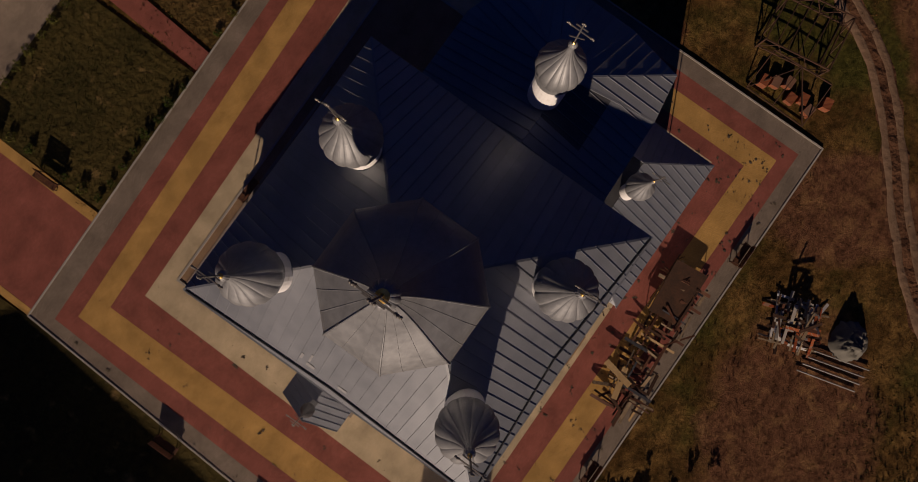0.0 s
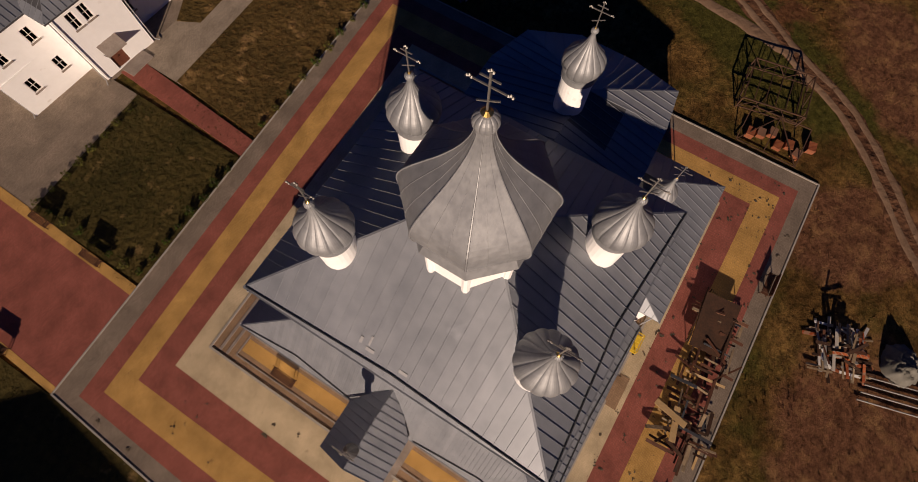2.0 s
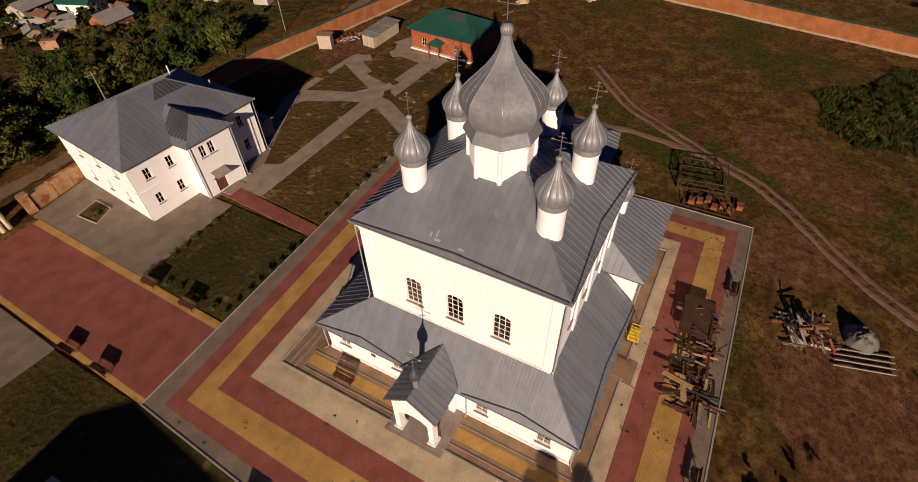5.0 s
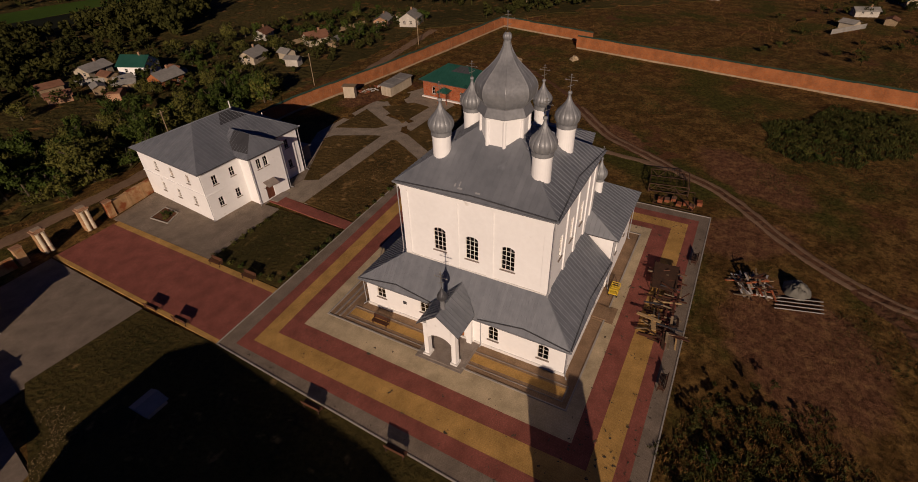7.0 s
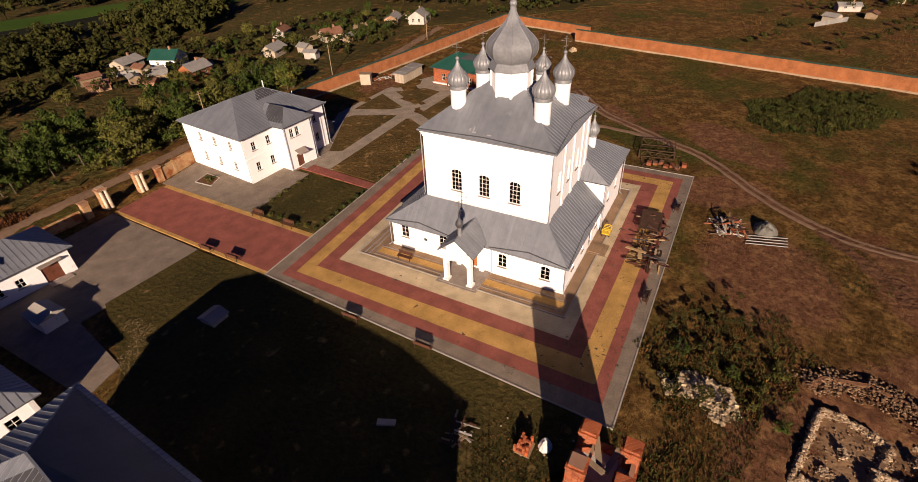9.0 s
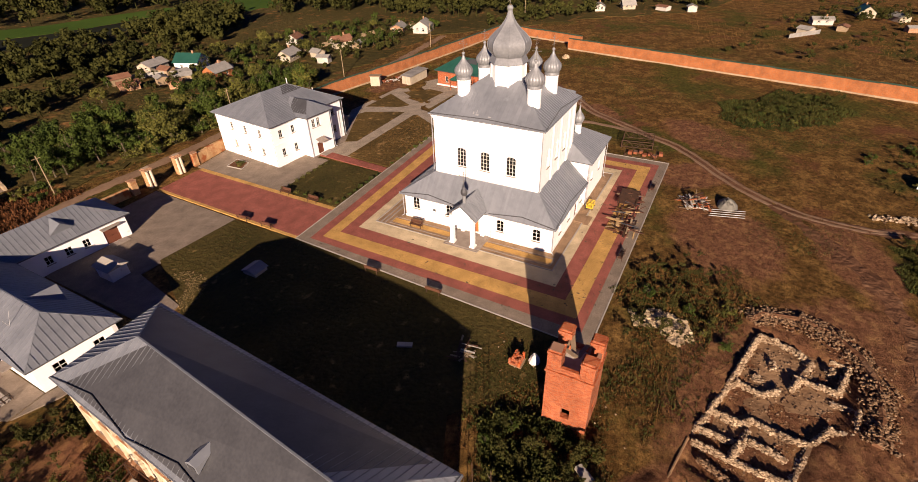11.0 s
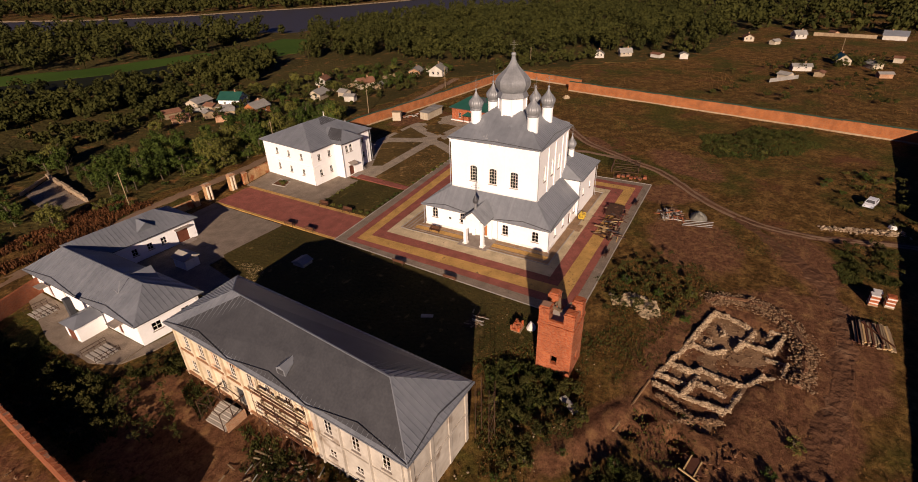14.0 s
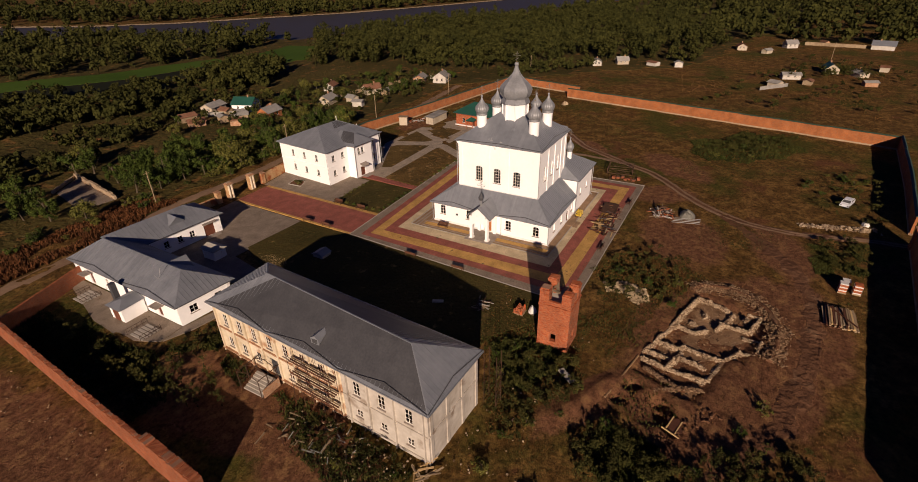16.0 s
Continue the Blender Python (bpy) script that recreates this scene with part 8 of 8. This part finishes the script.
woods("thicket", [(8, 150), (14, 112), (34, 96), (62, 86), (118, 82), (136, 100), (110, 130), (60, 150)], 190, 71, 2.0, 2.4, 120, 0.32, label="garden shrubs and fruit trees between the cottages")
woods("thicket", [(-130, 88), (-70, 92), (-52, 100), (-48, 116), (-28, 122), (10, 150), (-60, 160), (-140, 130)], 130, 72, 2.2, 2.6, 120, 0.34, label="rough scrub outside the wall")
woods("thicket", [(110, -20), (190, -20), (260, -60), (230, -110), (130, -90)], 60, 73, 1.6, 1.6, 100, 0.28, label="scattered scrub in the dry field")
woods("thicket", [(176, -44), (206, -58), (214, -76), (196, -84), (178, -70)], 26, 74, 2.0, 2.6, 120, 0.3, label="garden shrubs round the far cottages")


def tufts(name, poly, n, seed, h, mat, label, avoid=(), blades=4, patchy=0.0, scale=0.05):
    """Grass in tufts: narrow upright blades, each tuft of one colour."""
    rng = np.random.default_rng(seed)
    xs, ys = np.array([p[0] for p in poly]), np.array([p[1] for p in poly])
    keep = []
    while len(keep) < n:
        x, y = float(rng.uniform(xs.min(), xs.max())), float(rng.uniform(ys.min(), ys.max()))
        if inside(poly, x, y) and not any(inside(a, x, y) for a in avoid) and (not patchy or noise.noise(Vector((x * scale, y * scale, seed))) > patchy):
            keep.append((x, y))
    c = np.array(keep)
    m = n * blades
    base = np.repeat(c, blades, 0) + rng.normal(0, h * 0.35, (m, 2))
    a = rng.uniform(0, 2 * math.pi, m)
    hh = h * rng.uniform(0.5, 1.4, m)
    w = h * rng.uniform(0.18, 0.34, m)
    lean = rng.normal(0, 0.35, (m, 2)) * hh[:, None]
    dx, dy = np.cos(a) * w, np.sin(a) * w
    z0 = np.full(m, -0.2)
    v = np.stack([np.stack([base[:, 0] - dx, base[:, 1] - dy, z0], 1), np.stack([base[:, 0] + dx, base[:, 1] + dy, z0], 1),
                  np.stack([base[:, 0] + lean[:, 0] + dx * 0.5, base[:, 1] + lean[:, 1] + dy * 0.5, hh - 0.1], 1), np.stack([base[:, 0] + lean[:, 0] - dx * 0.3, base[:, 1] + lean[:, 1] - dy * 0.3, hh - 0.1], 1)], 1).reshape(-1, 3)
    ob = new(name, raw_mesh(name, v, np.arange(4 * m).reshape(m, 4), mat))
    return tagged(ob, label, "grass", kind="stuff")


YARD = [(-75, 56), (-77, -60), (18, -68), (84, -75), (105, 25), (122, 56), (60, 64), (18, 69)]
BUILT = [list(RINGS[0]), [(-61, 22), (-63.5, -15.5), (-52.5, -16), (-50, 22)], [(-26, 28), (-15, 28), (-13.5, 66), (-26, 66)], [(-61, 62), (-61, 30), (-50, 30), (-34, 52), (-34, 64)], [(-8, 68), (-8, 49), (13, 47), (15, 66)], [(-48, 64), (-48, 30), (-42, 30), (-25, 42), (-25, 64)],
         [(-38, -30), (-14, -36), (-16, -47), (-38, -41)], [(-14.6, 42), (0, 43), (13, 46), (13, 66), (-14, 66)]] + PATHS + [list(map(tuple, LAWNS["lawn"][0])), LAWNS["lawn"][2], LAWNS["lawn"][3]]
tufts("dry_grass", YARD, 16000, 1, 0.13, M_DRY, "dry yellow-brown steppe grass", BUILT, 4, -0.15)
tufts("green_weeds", YARD, 9000, 2, 0.15, M_GREENBLADE, "low green weeds in patches", BUILT, 4, 0.22)
tufts("weeds", jag([(-27.5, -20.2), (-31, -9), (-40, -8), (-45, -12), (-52, -16.5), (-57, -19), (-52, -26), (-46, -25), (-40, -25), (-33, -24)], 1.5, 2.5), 2300, 3, 0.2, M_GREENBLADE, "rank green weeds round the brick tower", [[(-39.2, -22.3), (-34.2, -22.3), (-34.2, -17.3), (-39.2, -17.3)]], 5, -0.25, 0.2)
tufts("weeds", jag([(-39.6, -21.5), (-39.6, -13.5), (-43, -12.5), (-47, -14.5), (-48, -19), (-44, -21)], 1.0, 1.5), 1100, 31, 0.5, M_GREENBLADE, "tall dark weeds at the foot of the brick tower", (), 5, -0.3, 0.3)
tufts("weeds", jag([(-16, -20), (-9, -21.5), (-4, -33), (-10, -36), (-22, -32), (-38, -27.5), (-34, -23), (-26, -24)], 1.5, 2.5), 1500, 13, 0.24, M_GREENBLADE, "green weeds beside the plaza", (), 5, 0.0, 0.2)
tufts("dry_grass", jag([(-28, -19.8), (-30, -9), (-40, -8), (-45, -12), (-52, -16.5), (-57, -19), (-52, -26), (-40, -25)], 1.0, 2.5), 1800, 24, 0.17, M_DRY, "dry grass round the brick tower", [[(-39.2, -22.3), (-34.2, -22.3), (-34.2, -17.3), (-39.2, -17.3)]], 4)
tufts("dry_grass", jag([(-16, -20), (-9, -21.5), (-4, -33), (-10, -36), (-22, -32), (-38, -27.5), (-34, -23), (-26, -24)], 1.5, 2.5), 1500, 23, 0.22, M_DRY, "tall dry grass beside the plaza", (), 5)
tufts("weeds", jag([(-54, -26.5), (-50, -28), (-47.8, -31.4), (-48.6, -36.3), (-56, -42), (-62, -34)], 1.5, 2.5), 1600, 14, 0.32, M_GREENBLADE, "rank weeds beside the earth bank", (), 5, -0.1, 0.2)
tufts("weeds", jag([(11, -53), (15, -61), (4, -61), (0, -53)], 1.5, 2.5), 900, 15, 0.3, M_GREENBLADE, "green weeds by the south wall", (), 5, -0.1, 0.2)
tufts("lawn_grass", LAWNS["lawn"][0], 1800, 4, 0.14, M_GREENBLADE, "short green lawn grass", (), 4)
tufts("lawn_grass", LAWNS["lawn"][2], 2200, 5, 0.14, M_DRY, "short dry lawn grass", (), 4)
tufts("lawn_grass", [(-28.3, -18), (-26.4, 27), (-26, 41), (-38, 42), (-44, 30), (-44, -8)], 3600, 6, 0.16, M_GREENBLADE, "short lawn grass in the shade", (), 4)
tufts("weeds", jag([(-62.8, 8), (-64.6, 8), (-70, -2), (-70.5, -10), (-65.4, -14), (-63.6, -10)], 0.8, 1.5), 1100, 7, 0.24, M_GREENBLADE, "rank weeds along the building", (), 5, -0.3, 0.3)
tufts("weeds", jag([(-66, 47), (-71, 44), (-71, 33), (-66, 28.8), (-60, 26), (-58, 24), (-61.2, 22.4), (-64, 26), (-66.6, 31), (-67.2, 36)], 0.8, 1.5), 1300, 17, 0.22, M_GREENBLADE, "green weeds round the paved yard", (), 5, -0.3, 0.3)
tufts("weeds", jag([(-61.3, 20), (-63.6, 19), (-65, 13.6), (-62.3, 13.4)], 0.4, 1.0), 260, 18, 0.22, M_GREENBLADE, "green weeds beside the stairs", (), 5)
tufts("weeds", [(-74, 54), (-75, 20), (-70, 20), (-66, 30), (-69, 46), (-68, 56)], 1800, 8, 0.35, M_GREENBLADE, "rank weeds behind the wall", (), 5)
tufts("dry_grass", [(-110, 130), (-100, 68), (0, 78), (120, 68), (130, 30), (95, -76), (300, -110), (260, 20), (180, 40), (160, 120), (40, 140)], 14000, 9, 0.28, M_DRY, "tall dry steppe grass outside the walls", (), 3, -0.1, 0.03)
tufts("weeds", jag([(-75, 84), (-57, 83), (-46, 84), (-38, 87), (-33, 81), (-31, 76), (-46.7, 72.5), (-75, 71)], 1.2, 2.5), 2600, 36, 0.6, M_RUSTBLADE, "tall rust-brown dead weeds outside the wall", (), 5, -0.25, 0.15)
tufts("green_weeds", jag([(51, -29), (66, -25), (84, -38), (85, -52), (70, -54), (56, -42)], 3.0, 4.0), 2600, 10, 0.42, M_GREENBLADE, "tall green weeds in the open yard", (), 5)

tufts("straw", jag([(-39.4, 37.6), (-38, 36), (-37.8, 32.5), (-41.6, 30.4), (-44.8, 29.0), (-44.6, 31), (-41, 33.4)], 0.7, 1.2), 620, 31, 0.13, M_STRAW, "pale straw strewn over the grass", (), 4)
tufts("straw", jag([(11, 33), (17, 32.5), (19, 35), (15, 37.4), (9, 38), (8, 35)], 1.2, 1.5), 420, 35, 0.09, M_STRAW, "parched pale grass in the middle of the lawn", (), 4, -0.1, 0.5)
SAND_SPREAD = jag([(-19.6, -21.8), (-17.6, -24.6), (-18.0, -28.6), (-20.4, -29.8), (-23.2, -29.2), (-22.6, -27.2), (-21.0, -24.0)], 0.9, 1.2)
tufts("straw", SAND_SPREAD, 620, 32, 0.12, M_STRAW, "pale straw strewn by the plaza", (), 4)
rnd = random.Random(33)
clods = Geo()
for x, y in scatter(SAND_SPREAD, 900, 34):
    stones(clods, rnd, x, y, -0.06 + 0.16 * rnd.random() ** 2, rnd.uniform(0.12, 0.5))
put("sand_spread", clods, M_SAND, "spread pale sand and broken mortar by the plaza", "sand", kind="stuff")

# builders' rubbish in the weeds
rnd = random.Random(91)
bits = Geo()
for poly, n in (([(-52, -17.5), (-41, -14), (-31, -9), (-29, -20), (-38, -26), (-57, -22)], 80), ([(-62.6, -15.5), (-53, -16), (-52, -24), (-62, -24)], 40), ([(-64, 4), (-69, 0), (-69, -13), (-64.5, -14)], 60)):
    for x, y in scatter(poly, n, n):
        stones(bits, rnd, x, y, 0.04, rnd.uniform(0.06, 0.24))
put("rubbish_scatter", bits, M_STONE, "small white rubbish and mortar lumps in the weeds", "rubbish", kind="stuff")

# leaves and dirt blown over the paving
rng = np.random.default_rng(77)
lit = []
for _ in range(620):
    x, y = (rng.uniform(-24, 25), rng.uniform(-18.5, -11.5)) if rng.random() < 0.62 else ((rng.uniform(18.5, 26), rng.uniform(-18, 6)) if rng.random() < 0.5 else (rng.uniform(-26, -16), rng.uniform(-18, 26)))
    s = 0.05 + 0.16 * rng.random() ** 3
    for _ in range(rng.integers(1, 5)):
        lit.append((x + rng.normal(0, 0.12), y + rng.normal(0, 0.12), 0.012 + rng.random() * 0.03, s))
lit = np.array(lit)
v, q = leaf_quads(rng, lit[:, :3], 1.0)
v = (v.reshape(-1, 4, 3) - lit[:, None, :3]) * (lit[:, None, 3:] * (1, 1, 0.12)) + lit[:, None, :3]
tagged(new("leaf_litter", raw_mesh("leaf_litter", v.reshape(-1, 3), q, M_BARK)), "dark fallen leaves and clods on the paving", "litter", kind="stuff")
